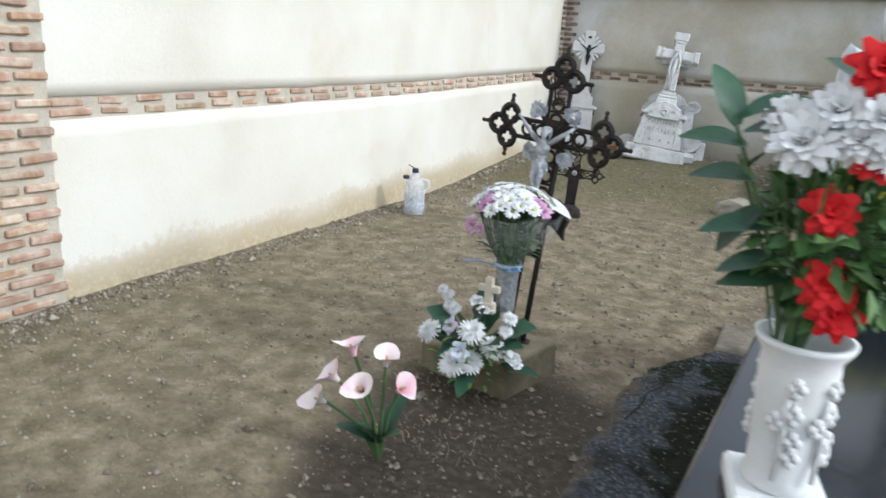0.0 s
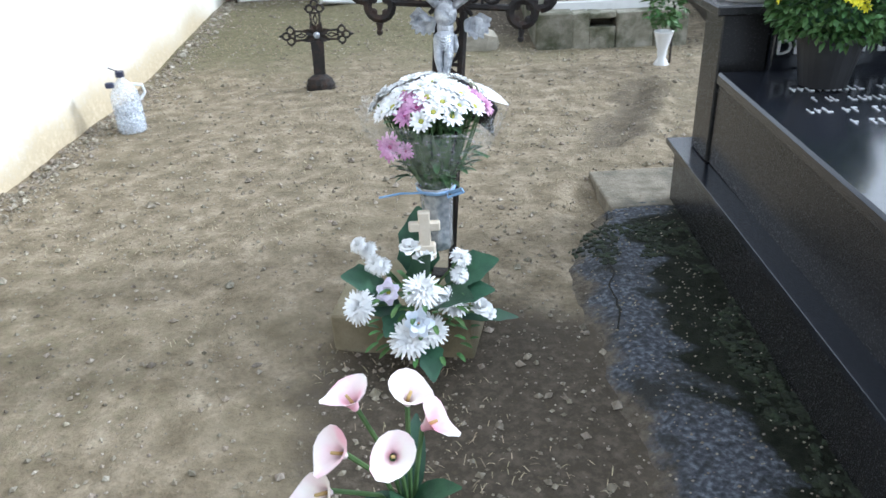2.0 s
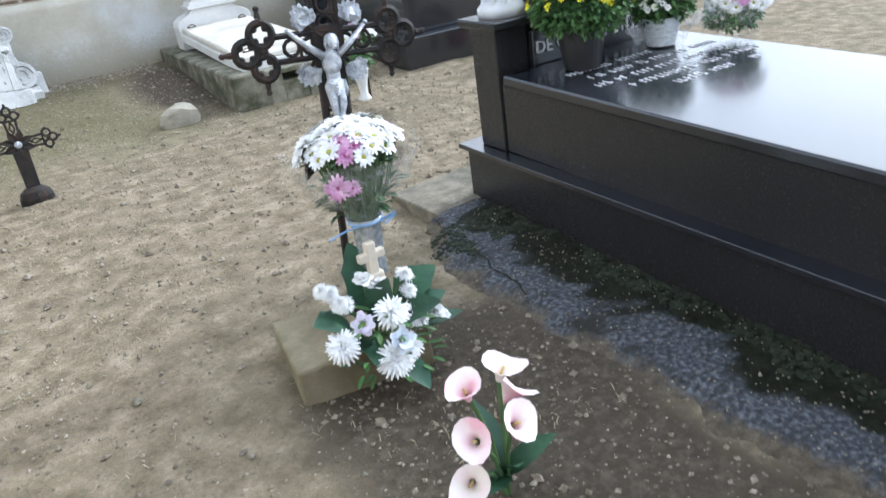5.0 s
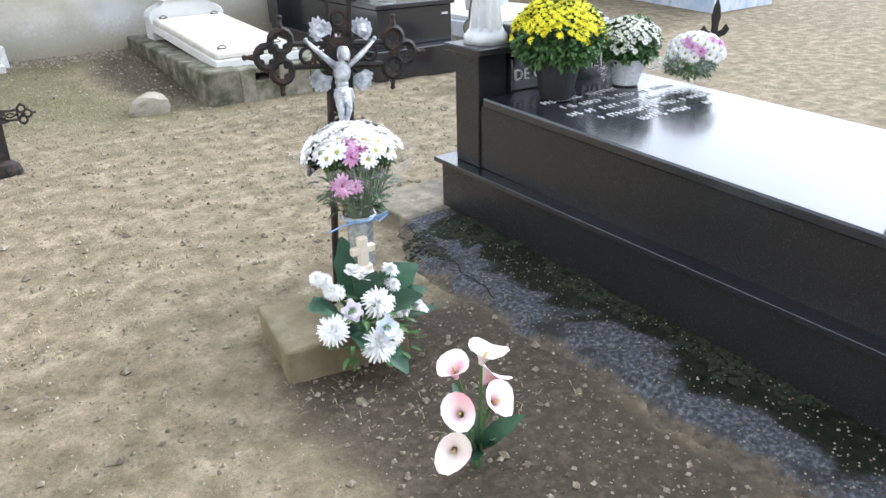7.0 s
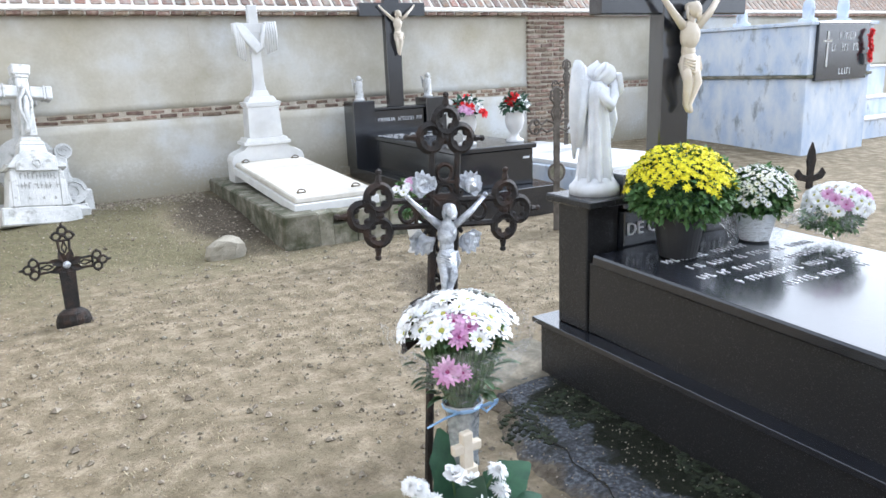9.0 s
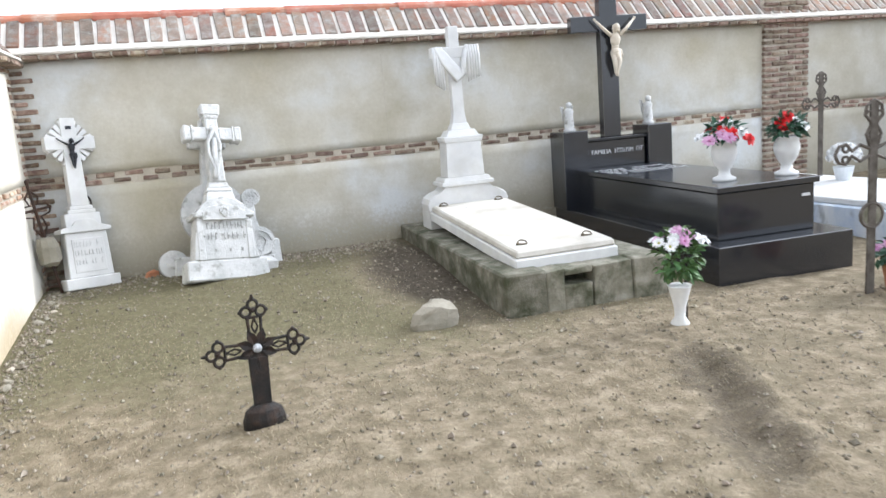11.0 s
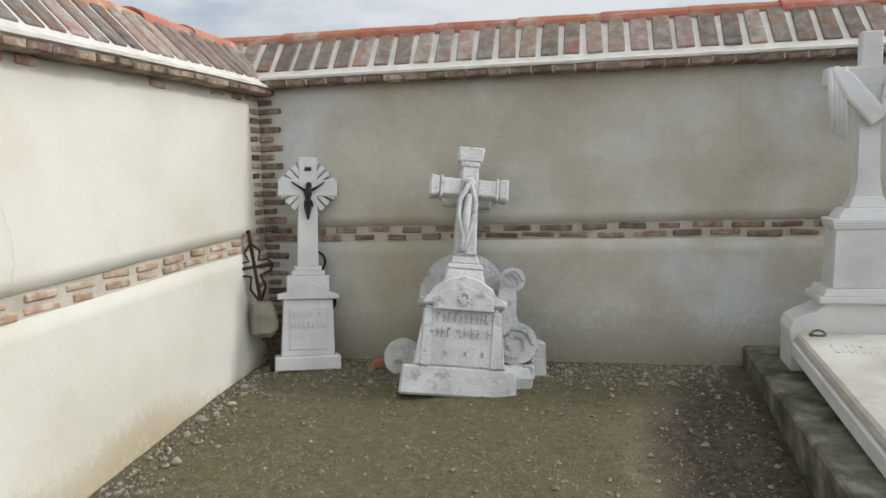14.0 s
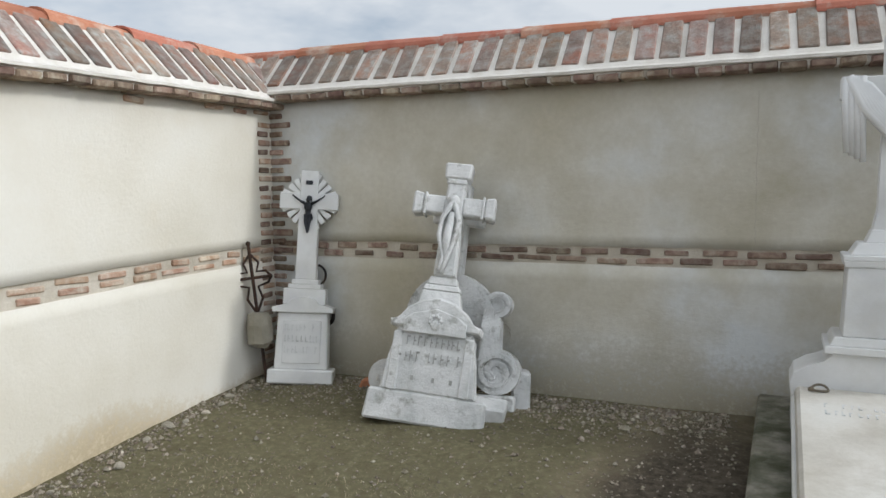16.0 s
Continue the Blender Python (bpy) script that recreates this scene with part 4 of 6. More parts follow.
# ---- cast iron cross with a silver figure ----
ic = thing("iron_cross", "black rusted cast-iron openwork cross with a silver figure", "grave cross", pose(-1.205, 3.05, 0.12, -2, 4.5, -6))


def ringed(bm, c, r, w, n=14, y=0.0, m=5):
    tube(bm, [(c[0] + r * math.cos(2 * math.pi * k / n), y, c[1] + r * math.sin(2 * math.pi * k / n)) for k in range(n + 1)], w, m, False)


def cross_arm(length, wide=0.036):
    """An openwork arm along +z from 0: two rails, a lattice, a trefoil of rings, a knob at each tip."""
    bm = B()
    end = length - 0.135
    for s in (-1, 1):
        tube(bm, [(s * wide, 0, 0.0), (s * wide, 0, end)], 0.0095, 6)
    z = 0.03
    k = 0
    while z < end - 0.03:
        ringed(bm, (0, z + 0.025), 0.024, 0.0065, 10)
        box(bm, -wide, wide, -0.005, 0.005, z - 0.006, z + 0.002)
        z += 0.058
        k += 1
    for cx, cz in ((-0.047, end + 0.035), (0.047, end + 0.035), (0, end + 0.083)):
        ringed(bm, (cx, cz), 0.034, 0.0125, 16)
        for k in range(4):
            a = k * math.pi / 2
            ball(bm, (cx + 0.024 * math.cos(a + 0.785), 0, cz + 0.024 * math.sin(a + 0.785)), (0.011, 0.009, 0.011), 6, 5)
    ball(bm, (0, 0, end + 0.035), (0.018, 0.012, 0.018))
    for cx, cz, dx, dz in ((-0.092, end + 0.035, -1, 0), (0.092, end + 0.035, 1, 0), (0, end + 0.127, 0, 1)):
        tube(bm, [(cx, 0, cz), (cx + dx * 0.022, 0, cz + dz * 0.022)], [0.011, 0.006], 6)
        ball(bm, (cx + dx * 0.026, 0, cz + dz * 0.026), 0.0095, 6, 5)
    return bm


CZ = 0.895
bm = B()
for s in (-1, 1):
    tube(bm, [(s * 0.036, 0, 0.0), (s * 0.036, 0, CZ - 0.05)], 0.0125, 6)
z = 0.40
while z < CZ - 0.1:
    ringed(bm, (0, z + 0.03), 0.026, 0.007, 10)
    box(bm, -0.036, 0.036, -0.006, 0.006, z - 0.008, z + 0.002)
    z += 0.075
box(bm, -0.08, 0.08, -0.03, 0.03, -0.01, 0.025, 0.004)
for s in (-1, 1):
    tube(bm, [(s * 0.04, 0, 0.58), (s * 0.085, 0, 0.60), (s * 0.095, 0, 0.635), (s * 0.07, 0, 0.645)], [0.012, 0.012, 0.01, 0.008], 6)
    ball(bm, (s * 0.1, 0, 0.60), 0.016)
part("shaft", bm, M_IRON, ic)
part("arm", cross_arm(0.30), M_IRON, ic, at=pose(0, 0, CZ + 0.0, 0, 90, 0))
part("arm", cross_arm(0.30), M_IRON, ic, at=pose(0, 0, CZ + 0.0, 0, -90, 0))
part("top_arm", cross_arm(0.31, 0.04), M_IRON, ic, at=pose(0, 0, CZ, 0, 0, 0))
bm = B()
box(bm, -0.052, 0.052, -0.008, 0.008, CZ - 0.055, CZ + 0.055, 0.004)
for k in range(4):
    a = k * math.pi / 2 + math.pi / 4
    tube(bm, [(0.03 * math.cos(a), 0, CZ + 0.03 * math.sin(a)), (0.085 * math.cos(a), 0, CZ + 0.085 * math.sin(a))], [0.014, 0.006], 6)
part("centre_plate", bm, M_IRON, ic)
for sx in (-1, 1):
    for sz in (-1, 1):
        bm = B()
        for k in range(7):
            a = (k - 3) * 0.34 + math.atan2(sz * 1.1, sx * 0.62)
            leaf(bm, (0, 0, 0), (math.cos(a), -0.25, math.sin(a)), 0.062 - abs(k - 3) * 0.005, 0.036, (0, -1, 0), 0.35, 0.2, 5)
        ball(bm, (0.008 * sx, -0.006, 0.012 * sz), (0.02, 0.008, 0.02))
        rough_up(bm, 0.008, 40, sx + 2 * sz)
        part("rosette", bm, M_SILVER, ic, "silvered leaf rosette", at=pose(sx * 0.065, -0.015, CZ + sz * 0.065))
part("crucified_figure", figure(B(), 0.275, 0.24), M_SILVER, ic, "silver painted crucified figure", True, pose(-0.012, -0.045, CZ - 0.245))
bm = B()
prism(bm, [(-0.145, -0.10), (-0.135, -0.06), (-0.15, -0.02), (-0.11, 0.035), (-0.05, 0.045), (0.0, 0.06), (0.05, 0.045), (0.11, 0.035), (0.15, -0.02), (0.135, -0.06), (0.145, -0.10), (0.09, -0.055), (0.0, -0.04), (-0.09, -0.055)], -0.02, 0.004, 0.003)
for s in (-1, 1):
    ringed(bm, (s * 0.095, 0.0), 0.024, 0.008, 10, -0.01)
part("foot_bracket", bm, M_IRON, ic, at=pose(-0.0, -0.035, CZ - 0.29))
bm = B()
leaf(bm, (0.02, -0.06, CZ - 0.235), (1, -0.25, -0.25), 0.17, 0.055, (0, -0.3, 1), 0.1, 0, 5)
part("card", bm, M_WHITEP, ic, "white card tucked behind the figure's feet")

# ---- vase and bouquet fixed on the cross ----
bq = thing("bouquet", "bouquet of white and mauve chrysanthemums in a cellophane wrap", "bouquet", pose(-1.205, 2.90, 0.40))
bm = B()
lathe(bm, [(0.036, -0.085), (0.042, -0.08), (0.040, -0.05), (0.043, 0.03), (0.047, 0.10), (0.058, 0.118), (0.050, 0.116), (0.038, 0.03)], 24)
for v in bm.verts:
    a = math.atan2(v.co.y, v.co.x)
    v.co.x *= 1 + 0.05 * math.cos(8 * a)
    v.co.y *= 1 + 0.05 * math.cos(8 * a)
part("vase", bm, M_CUP, bq, "fluted pale silvered cup", True)
bm = B()
for k in range(150):
    a, q = rf.uniform(0, 6.28), rf.uniform(0.03, 0.15)
    tube(bm, [(0.02 * math.cos(a), 0.02 * math.sin(a), 0.08), (0.6 * q * math.cos(a), 0.6 * q * math.sin(a), 0.2), (q * math.cos(a), q * math.sin(a), 0.365)], 0.0028, 4)
tagged(part("stem_cluster", bm, M_STEM, bq), kind="stuff")
bm = B()
for k in range(190):
    a, q, z = rf.uniform(0, 6.28), rf.uniform(0.02, 0.13), rf.uniform(0.14, 0.34)
    q = min(q, 0.03 + (z - 0.08) * 0.6)
    leaf(bm, (q * math.cos(a), q * math.sin(a), z), (math.cos(a), math.sin(a), rf.uniform(-0.2, 1)), rf.uniform(0.03, 0.06), 0.02, (0, 0, 1), 0.5, 0.3, 4)
tagged(part("leaves", bm, M_STEMDARK, bq), kind="stuff")
pts = []
for k in range(52):
    f = (k + 0.5) / 52
    z = 1 - f * 0.62
    q = math.sqrt(1 - z * z)
    a = k * 2.39996
    pts.append(Vector((q * math.cos(a), q * math.sin(a), z)))
for k, d in enumerate(pts):
    e = 1 + 0.16 * noise.noise(d * 2.4)
    p = Vector((d.x * 0.162 * e, d.y * 0.155 * e, 0.295 + d.z * 0.118 * e))
    pink = (-0.7 < d.x < -0.2 and -0.95 < d.y < -0.3 and 0.5 < d.z < 0.85) or (d.x > 0.5 and d.z < 0.7 and -0.8 < d.y < 0.1)
    if pink and k % 3 != 0:
        put(rf.choice(MAUVE), bq, p, d + Vector((0, -0.2, 0.2)), rf.uniform(0.032, 0.04), rf, "mauve flower")
    elif d.x > 0 and d.y > -0.2 and k % 3 == 0:
        put(rf.choice(CREAM), bq, p, d + Vector((0, 0, 0.3)), 0.034, rf, "cream green-eyed flower")
    else:
        put(rf.choice(DAISY), bq, p, d + Vector((0, 0, 0.25)), rf.uniform(0.030, 0.042), rf)
for p, q in (((-0.115, -0.115, 0.272), 0.040), ((-0.075, -0.125, 0.262), 0.026)):
    put(MAUVE[0], bq, p, (-0.5, -1, 0.3), q, rf, "mauve flower")
bm = B()
rows = []
for r, z in ((0.045, 0.095), (0.05, 0.12), (0.09, 0.165), (0.15, 0.215), (0.185, 0.28), (0.205, 0.335)):
    rows.append([bm.verts.new(Vector((r * math.cos(a), r * math.sin(a), z)) * (1 + 0.13 * noise.noise(Vector((a * 2.5, z * 14, 1))) * min(1, (z - 0.09) * 8))) for a in [2 * math.pi * i / 40 for i in range(40)]])
for a, b in zip(rows, rows[1:]):
    for i in range(40):
        bm.faces.new((a[i], a[(i + 1) % 40], b[(i + 1) % 40], b[i]))
wrap = part("cellophane", bm, M_CELLO, bq, "crinkled clear cellophane", True)
wrap.visible_shadow = False
bm = B()
tube(bm, [(0.052 * math.cos(a), 0.052 * math.sin(a), 0.105) for a in [k * 0.42 for k in range(16)]], 0.006, 6)
for s in (-1, 1):
    tube(bm, [(0.03, -0.045, 0.105), (0.05 + 0.02 * s, -0.075, 0.115 + 0.012 * s), (0.075, -0.06, 0.11), (0.04, -0.045, 0.104)], 0.004, 5)
tube(bm, [(-0.03, -0.04, 0.105), (-0.10, -0.07, 0.12), (-0.16, -0.08, 0.115)], 0.003, 5)
part("ribbon", bm, M_RIBBON, bq, "pale blue ribbon bow")

# ---- white artificial flower spray on the block ----
ar = thing("flower_spray", "artificial white pompon and rose spray with dark green leaves", "flower spray", pose(0, 0, 0))
stem_pts = []
for x, y, z, s in ((-1.44, 2.71, 0.235, 0.052), (-1.305, 2.66, 0.15, 0.058), (-1.245, 2.69, 0.155, 0.05), (-1.262, 2.72, 0.27, 0.054), (-1.175, 2.74, 0.215, 0.05), (-1.41, 2.80, 0.365, 0.028), (-1.395, 2.785, 0.33, 0.028), (-1.375, 2.79, 0.315, 0.03), (-1.435, 2.80, 0.385, 0.026), (-1.145, 2.82, 0.315, 0.032), (-1.15, 2.80, 0.265, 0.032)):
    put(rf.choice(POM), ar, (x, y, z), (x + 1.28, y - 2.9, 0.25), s, rf)
    stem_pts.append((x, y, z))
for x, y, z, s in ((-1.29, 2.82, 0.35, 0.042), (-1.25, 2.81, 0.325, 0.042), (-1.10, 2.75, 0.18, 0.045), (-1.075, 2.74, 0.165, 0.03)):
    put(ROSEW[0], ar, (x, y, z), (x + 1.25, y - 2.95, 0.5), s, rf, "white cloth rose")
    stem_pts.append((x, y, z))
put(LILAC, ar, (-1.355, 2.73, 0.265), (-0.3, -0.7, 0.45), 0.042, rf, "pale lilac flower")
put(PEACH, ar, (-1.275, 2.655, 0.205), (0.0, -0.8, 0.5), 0.045, rf, "pale blue and peach cloth flower")
bm = B()
for p in stem_pts:
    tube(bm, [(-1.27, 2.84, 0.13), ((p[0] - 1.27) / 2, (p[1] + 2.84) / 2, p[2] * 0.5 + 0.08), (p[0], p[1] + 0.01, p[2] - 0.01)], 0.0035, 5)
tagged(part("stem_cluster", bm, M_STEM, ar), kind="stuff")
for b, d, l, w in (((-1.27, 2.86, 0.22), (0.03, 0.15, 1), 0.23, 0.12), ((-1.19, 2.83, 0.22), (0.9, -0.2, 0.75), 0.18, 0.12), ((-1.37, 2.80, 0.24), (-0.9, -0.3, 0.7), 0.14, 0.10), ((-1.33, 2.80, 0.18), (-0.7, -0.5, 0.35), 0.15, 0.10),
                   ((-1.2, 2.78, 0.2), (0.8, -0.3, 0.45), 0.16, 0.09), ((-1.15, 2.77, 0.14), (1, -0.1, 0.15), 0.17, 0.045), ((-1.3, 2.76, 0.17), (-0.5, -0.8, 0.15), 0.13, 0.09), ((-1.22, 2.76, 0.2), (0.4, -0.5, 0.5), 0.16, 0.10), ((-1.28, 2.80, 0.2), (0.1, -0.3, 0.9), 0.17, 0.10), ((-1.25, 2.72, 0.1), (0.05, -1, -0.2), 0.14, 0.07)):
    part("leaf", leaf(B(), b, d, l, w, (0, -0.4, 1), 0.35, 0.12, 9), M_GREEN, ar, smooth=True)
bm = B()
for k in range(90):
    a, q = rf.uniform(0, 6.28), rf.uniform(0.03, 0.16)
    leaf(bm, (-1.27 + q * math.cos(a), 2.74 + 0.6 * q * math.sin(a), rf.uniform(0.08, 0.28)), (math.cos(a), math.sin(a) - 0.4, rf.uniform(-0.2, 1)), rf.uniform(0.03, 0.055), 0.016, (0, 0, 1), 0.4, 0.2, 4)
tagged(part("small_leaves", bm, M_GREENL, ar), kind="stuff")
tagged(part("figurine", moved(box(box(box(B(), -0.017, 0.017, -0.012, 0.012, 0, 0.12, 0.004), -0.045, 0.045, -0.011, 0.011, 0.06, 0.088, 0.004), -0.03, 0.03, -0.015, 0.015, -0.03, 0.02, 0.006), pose(-1.245, 2.825, 0.345)), M_IVORY, ar), "small ivory cross-shaped figurine")

# ---- artificial calla lilies stuck in the earth ----
ly = thing("lily_bunch", "bunch of pink and white artificial lilies stuck in earth", "artificial flowers", pose(-1.31, 2.15, ground_z(-1.31, 2.15)))


def lily_mesh():
    bm = B()
    rows = []
    for j in range(8):
        t = j / 7
        row = []
        for i in range(15):
            a = 2 * math.pi * i / 14
            flare = 0.10 + 0.50 * t ** 1.6
            tip = max(0, math.cos(a)) ** 3
            r = flare * (1 + 0.25 * tip * t)
            row.append(bm.verts.new((r * math.sin(a) * 0.9, -r * math.cos(a) + 0.12 * t, t * 0.85 - 0.25 * t * t * (1 - tip) + 0.20 * tip * t * t + 0.04 * math.sin(3 * a) * t)))
        rows.append(row)
    for a, b in zip(rows, rows[1:]):
        for i in range(14):
            bm.faces.new((a[i], a[i + 1], b[i + 1], b[i]))
    k = len(bm.faces)
    tube(bm, [(0, 0.03, 0.1), (0, 0.02, 0.55)], [0.06, 0.045], 6)
    bm.faces.ensure_lookup_table()
    for f in bm.faces[k:]:
        f.material_index = 1
    me = bpy.data.meshes.new("flower")
    bm.to_mesh(me)
    bm.free()
    for m in (M_LILYP, M_ORANGE):
        me.materials.append(m)
    for p in me.polygons:
        p.use_smooth = True
    return me


LILY = lily_mesh()
for x, y, z, d in ((0.02, -0.01, 0.385, (0.25, -0.3, 0.9)), (-0.10, -0.03, 0.40, (-0.35, -0.15, 0.85)), (-0.13, -0.09, 0.325, (-0.5, -0.5, 0.6)), (-0.17, -0.11, 0.245, (-0.6, -0.6, 0.45)), (-0.02, -0.10, 0.315, (0.0, -0.7, 0.65)), (0.06, 0.03, 0.285, (0.7, -0.2, 0.55))):
    ob = new("flower", LILY)
    ob.parent = ly
    ob.matrix_basis = facing((x - 0.03 * d[0], y - 0.03 * d[1], z - 0.045), d, 0.078, rf.uniform(-40, 40))
    bm = B()
    tube(bm, [(0, 0, -0.02), (x * 0.35, y * 0.3, z * 0.5), (x - 0.03 * d[0], y - 0.03 * d[1], z - 0.04)], 0.0055, 6)
    part("stem", bm, M_STEM, ly)
for d, l in (((-0.5, -0.4, 0.5), 0.16), ((0.4, -0.3, 0.6), 0.17), ((0.1, 0.5, 0.8), 0.2), ((-0.1, -0.5, 0.9), 0.15)):
    part("leaf", leaf(B(), (0, 0, 0.06), d, l, 0.06, (0, -0.3, 1), 0.4, 0.05, 7), M_GREEN, ly, smooth=True)

# ---- water bottle by the wall ----
wb = thing("water_bottle", "clear plastic water jug with dark caps on the ground", "bottle", pose(-3.02, 5.36, ground_z(-3.02, 5.36), 0, 0, 25) @ Matrix.Scale(1.0, 4))
bm = lathe(B(), [(0.075, 0.0), (0.085, 0.012), (0.085, 0.10), (0.081, 0.11), (0.085, 0.12), (0.085, 0.21), (0.078, 0.25), (0.05, 0.30), (0.024, 0.325), (0.022, 0.345)], 24)
bt = part("jug", bm, M_BOTTLE, wb, smooth=True)
bt.visible_shadow = True
part("water", lathe(B(), [(0.072, 0.006), (0.080, 0.02), (0.080, 0.165)], 24), M_WATER, wb, smooth=True)
part("cap", lathe(B(), [(0.025, 0.34), (0.026, 0.345), (0.026, 0.37), (0.022, 0.373)], 16), M_CAP, wb, "dark blue cap")
part("cap", lathe(B(), [(0.024, 0.29), (0.026, 0.293), (0.026, 0.315), (0.02, 0.318)], 16, (-0.07, -0.02, 0)), M_CAP, wb, "dark blue cap")
bm = B()
tube(bm, [(0.05, 0, 0.29), (0.11, 0, 0.275), (0.118, 0, 0.23), (0.083, 0, 0.19)], 0.009, 8)
part("handle", bm, M_WPOT, wb, "white plastic handle")
bm = B()
tube(bm, [(0.0, 0, 0.37), (-0.03, 0, 0.385), (-0.055, 0.0, 0.40)], 0.004, 5)
part("cap_strap", bm, M_CAP, wb)


# ---- pots on the tomb ----
def potted(name, label, at, r, flat, pot_h, pot_r, pot_mat, bl, count, leaves, fs, seed):
    rnd = random.Random(seed)
    p = thing(name, label, "potted plant", pose(*at))
    part("pot", lathe(B(), [(pot_r * 0.72, 0), (pot_r * 0.98, pot_h * 0.86), (pot_r * 1.08, pot_h * 0.87), (pot_r * 1.1, pot_h), (pot_r * 1.0, pot_h), (pot_r * 0.95, pot_h * 0.85)], 28), pot_mat, p, smooth=False)
    c = (0, 0, pot_h + r * flat * 0.62)
    tagged(part("foliage", foliage(c, (r, r, r * flat), leaves, 0.03, rnd, -0.75), M_GREENL, p), kind="stuff")
    bm = B()
    ball(bm, c, (r * 0.72, r * 0.72, r * flat * 0.72), 16, 10)
    rough_up(bm, 0.03, 20, seed)
    part("inner_growth", bm, M_GREEN, p)
    k = 0
    for i in range(count):
        z = 1 - 1.18 * (i + 0.5) / count
        q = math.sqrt(max(0, 1 - z * z))
        a = i * 2.39996
        d = Vector((q * math.cos(a), q * math.sin(a), z))
        if z < 0.45 and rnd.random() < (0.45 - z) * 1.5:
            continue
        e = 1 + 0.09 * noise.noise(d * 3 + Vector((seed, 0, 0)))
        put(rnd.choice(bl), p, (d.x * r * e, d.y * r * e, c[2] + d.z * r * flat * e), d + Vector((rnd.uniform(-0.3, 0.3), rnd.uniform(-0.3, 0.3), 0.35)), fs * rnd.uniform(0.8, 1.15), rnd)
    return p


potted("chrysanthemum_pot", "bright yellow chrysanthemum in a black plastic pot on granite", (0.055, 3.23, 0.65), 0.205, 0.80, 0.165, 0.10, M_POT, YDAISY, 300, 3600, 0.0205, 3)
potted("daisy_pot", "white button chrysanthemum in a white ribbed pot", (0.50, 3.20, 0.652), 0.145, 0.80, 0.12, 0.085, M_WPOT, [DAISY[0], CREAM[0]], 170, 1700, 0.0165, 4)
cw = thing("gift_wrap", "torn clear cellophane round a white flower pot", "wrapping", pose(0.50, 3.20, 0.655))
bm = B()
rows = []
for r, z in ((0.10, 0.0), (0.125, 0.05), (0.16, 0.10), (0.20, 0.11)):
    rows.append([bm.verts.new((r * (1 + 0.28 * noise.noise(Vector((a * 1.7, z * 20, 5)))) * math.cos(a), r * (1 + 0.28 * noise.noise(Vector((a * 1.7, z * 20, 5)))) * math.sin(a), max(0.0, z + 0.05 * noise.noise(Vector((a * 3, z, 2)))))) for a in [2 * math.pi * i / 36 for i in range(36)]])
for a, b in zip(rows, rows[1:]):
    for i in range(36):
        bm.faces.new((a[i], a[(i + 1) % 36], b[(i + 1) % 36], b[i]))
part("film", bm, M_CELLO, cw, smooth=True)

bw = thing("lying_bouquet", "wrapped bouquet of white and purple daisies on the slab", "bouquet", pose(0.72, 3.0, 0.70, 0, 0, -25))
bm = B()
rows = []
for x, r in ((-0.22, 0.015), (-0.15, 0.03), (-0.08, 0.07), (0.0, 0.11), (0.06, 0.125)):
    rows.append([bm.verts.new((x, r * math.cos(a) * 1.1, 0.05 + r * math.sin(a) * 0.9 + 0.03 * noise.noise(Vector((x * 9, a * 2, 0))))) for a in [2 * math.pi * i / 24 for i in range(24)]])
for a, b in zip(rows, rows[1:]):
    for i in range(24):
        bm.faces.new((a[i], a[(i + 1) % 24], b[(i + 1) % 24], b[i]))
part("cellophane", bm, M_CELLO, bw, smooth=True)
tagged(part("leaves", foliage((0.0, 0, 0.045), (0.12, 0.11, 0.07), 700, 0.03, rf, -0.8), M_GREENL, bw), kind="stuff")
for k in range(46):
    z = 1 - 1.25 * (k + 0.5) / 46
    q = math.sqrt(max(0, 1 - z * z))
    d = Vector((q * math.cos(k * 2.39996), q * math.sin(k * 2.39996), z))
    purple = d.y < 0.2 and 0.05 < d.z < 0.75 and k % 2 == 0
    put(rf.choice(MAUVE) if purple else rf.choice(DAISY), bw, (0.02 + d.x * 0.12, d.y * 0.12, 0.10 + d.z * 0.075), d + Vector((-0.3, -0.3, 0.3)), 0.03, rf)

# ---- tall white vase of red flowers on the tomb's foot ----
vs = thing("relief_vase", "tall white vase with raised flower relief, full of flowers", "vase", pose(-0.17, 1.585, 0.607, 0, 0, 12) @ Matrix.Scale(0.92, 4))
part("base", box(B(), -0.085, 0.085, -0.085, 0.085, 0, 0.045, 0.008), M_URN, vs)
bm = lathe(B(), [(0.062, 0.046), (0.066, 0.06), (0.058, 0.075), (0.062, 0.18), (0.068, 0.28), (0.066, 0.30), (0.082, 0.325), (0.085, 0.335), (0.074, 0.337), (0.06, 0.30), (0.055, 0.2)], 32)
vb = part("body", bm, M_URN, vs, smooth=True)
bm = B()
for a0 in (-1.9, -0.9, 0.4, 2.2):
    def on(a, z, off=0.004):
        return Vector(((0.066 + off) * math.cos(a), (0.066 + off) * math.sin(a), z))
    tube(bm, [on(a0, 0.08), on(a0 + 0.06, 0.15), on(a0 - 0.04, 0.21), on(a0 + 0.02, 0.24)], 0.005, 5)
    for da, z in ((0.15, 0.26), (0.28, 0.16), (-0.2, 0.19), (0.2, 0.21), (0.3, 0.13)):
        for k in range(4):
            ball(bm, on(a0 + da + 0.12 * math.cos(k * 1.57), z + 0.012 * math.sin(k * 1.57)), 0.009, 6, 4)
part("flower_relief", bm, M_URN, vs, smooth=True)
fv = thing("vase_flowers", "red and white flowers with glossy dark leaves", "bouquet", pose(-0.195, 1.585, 0.94))
bm = B()
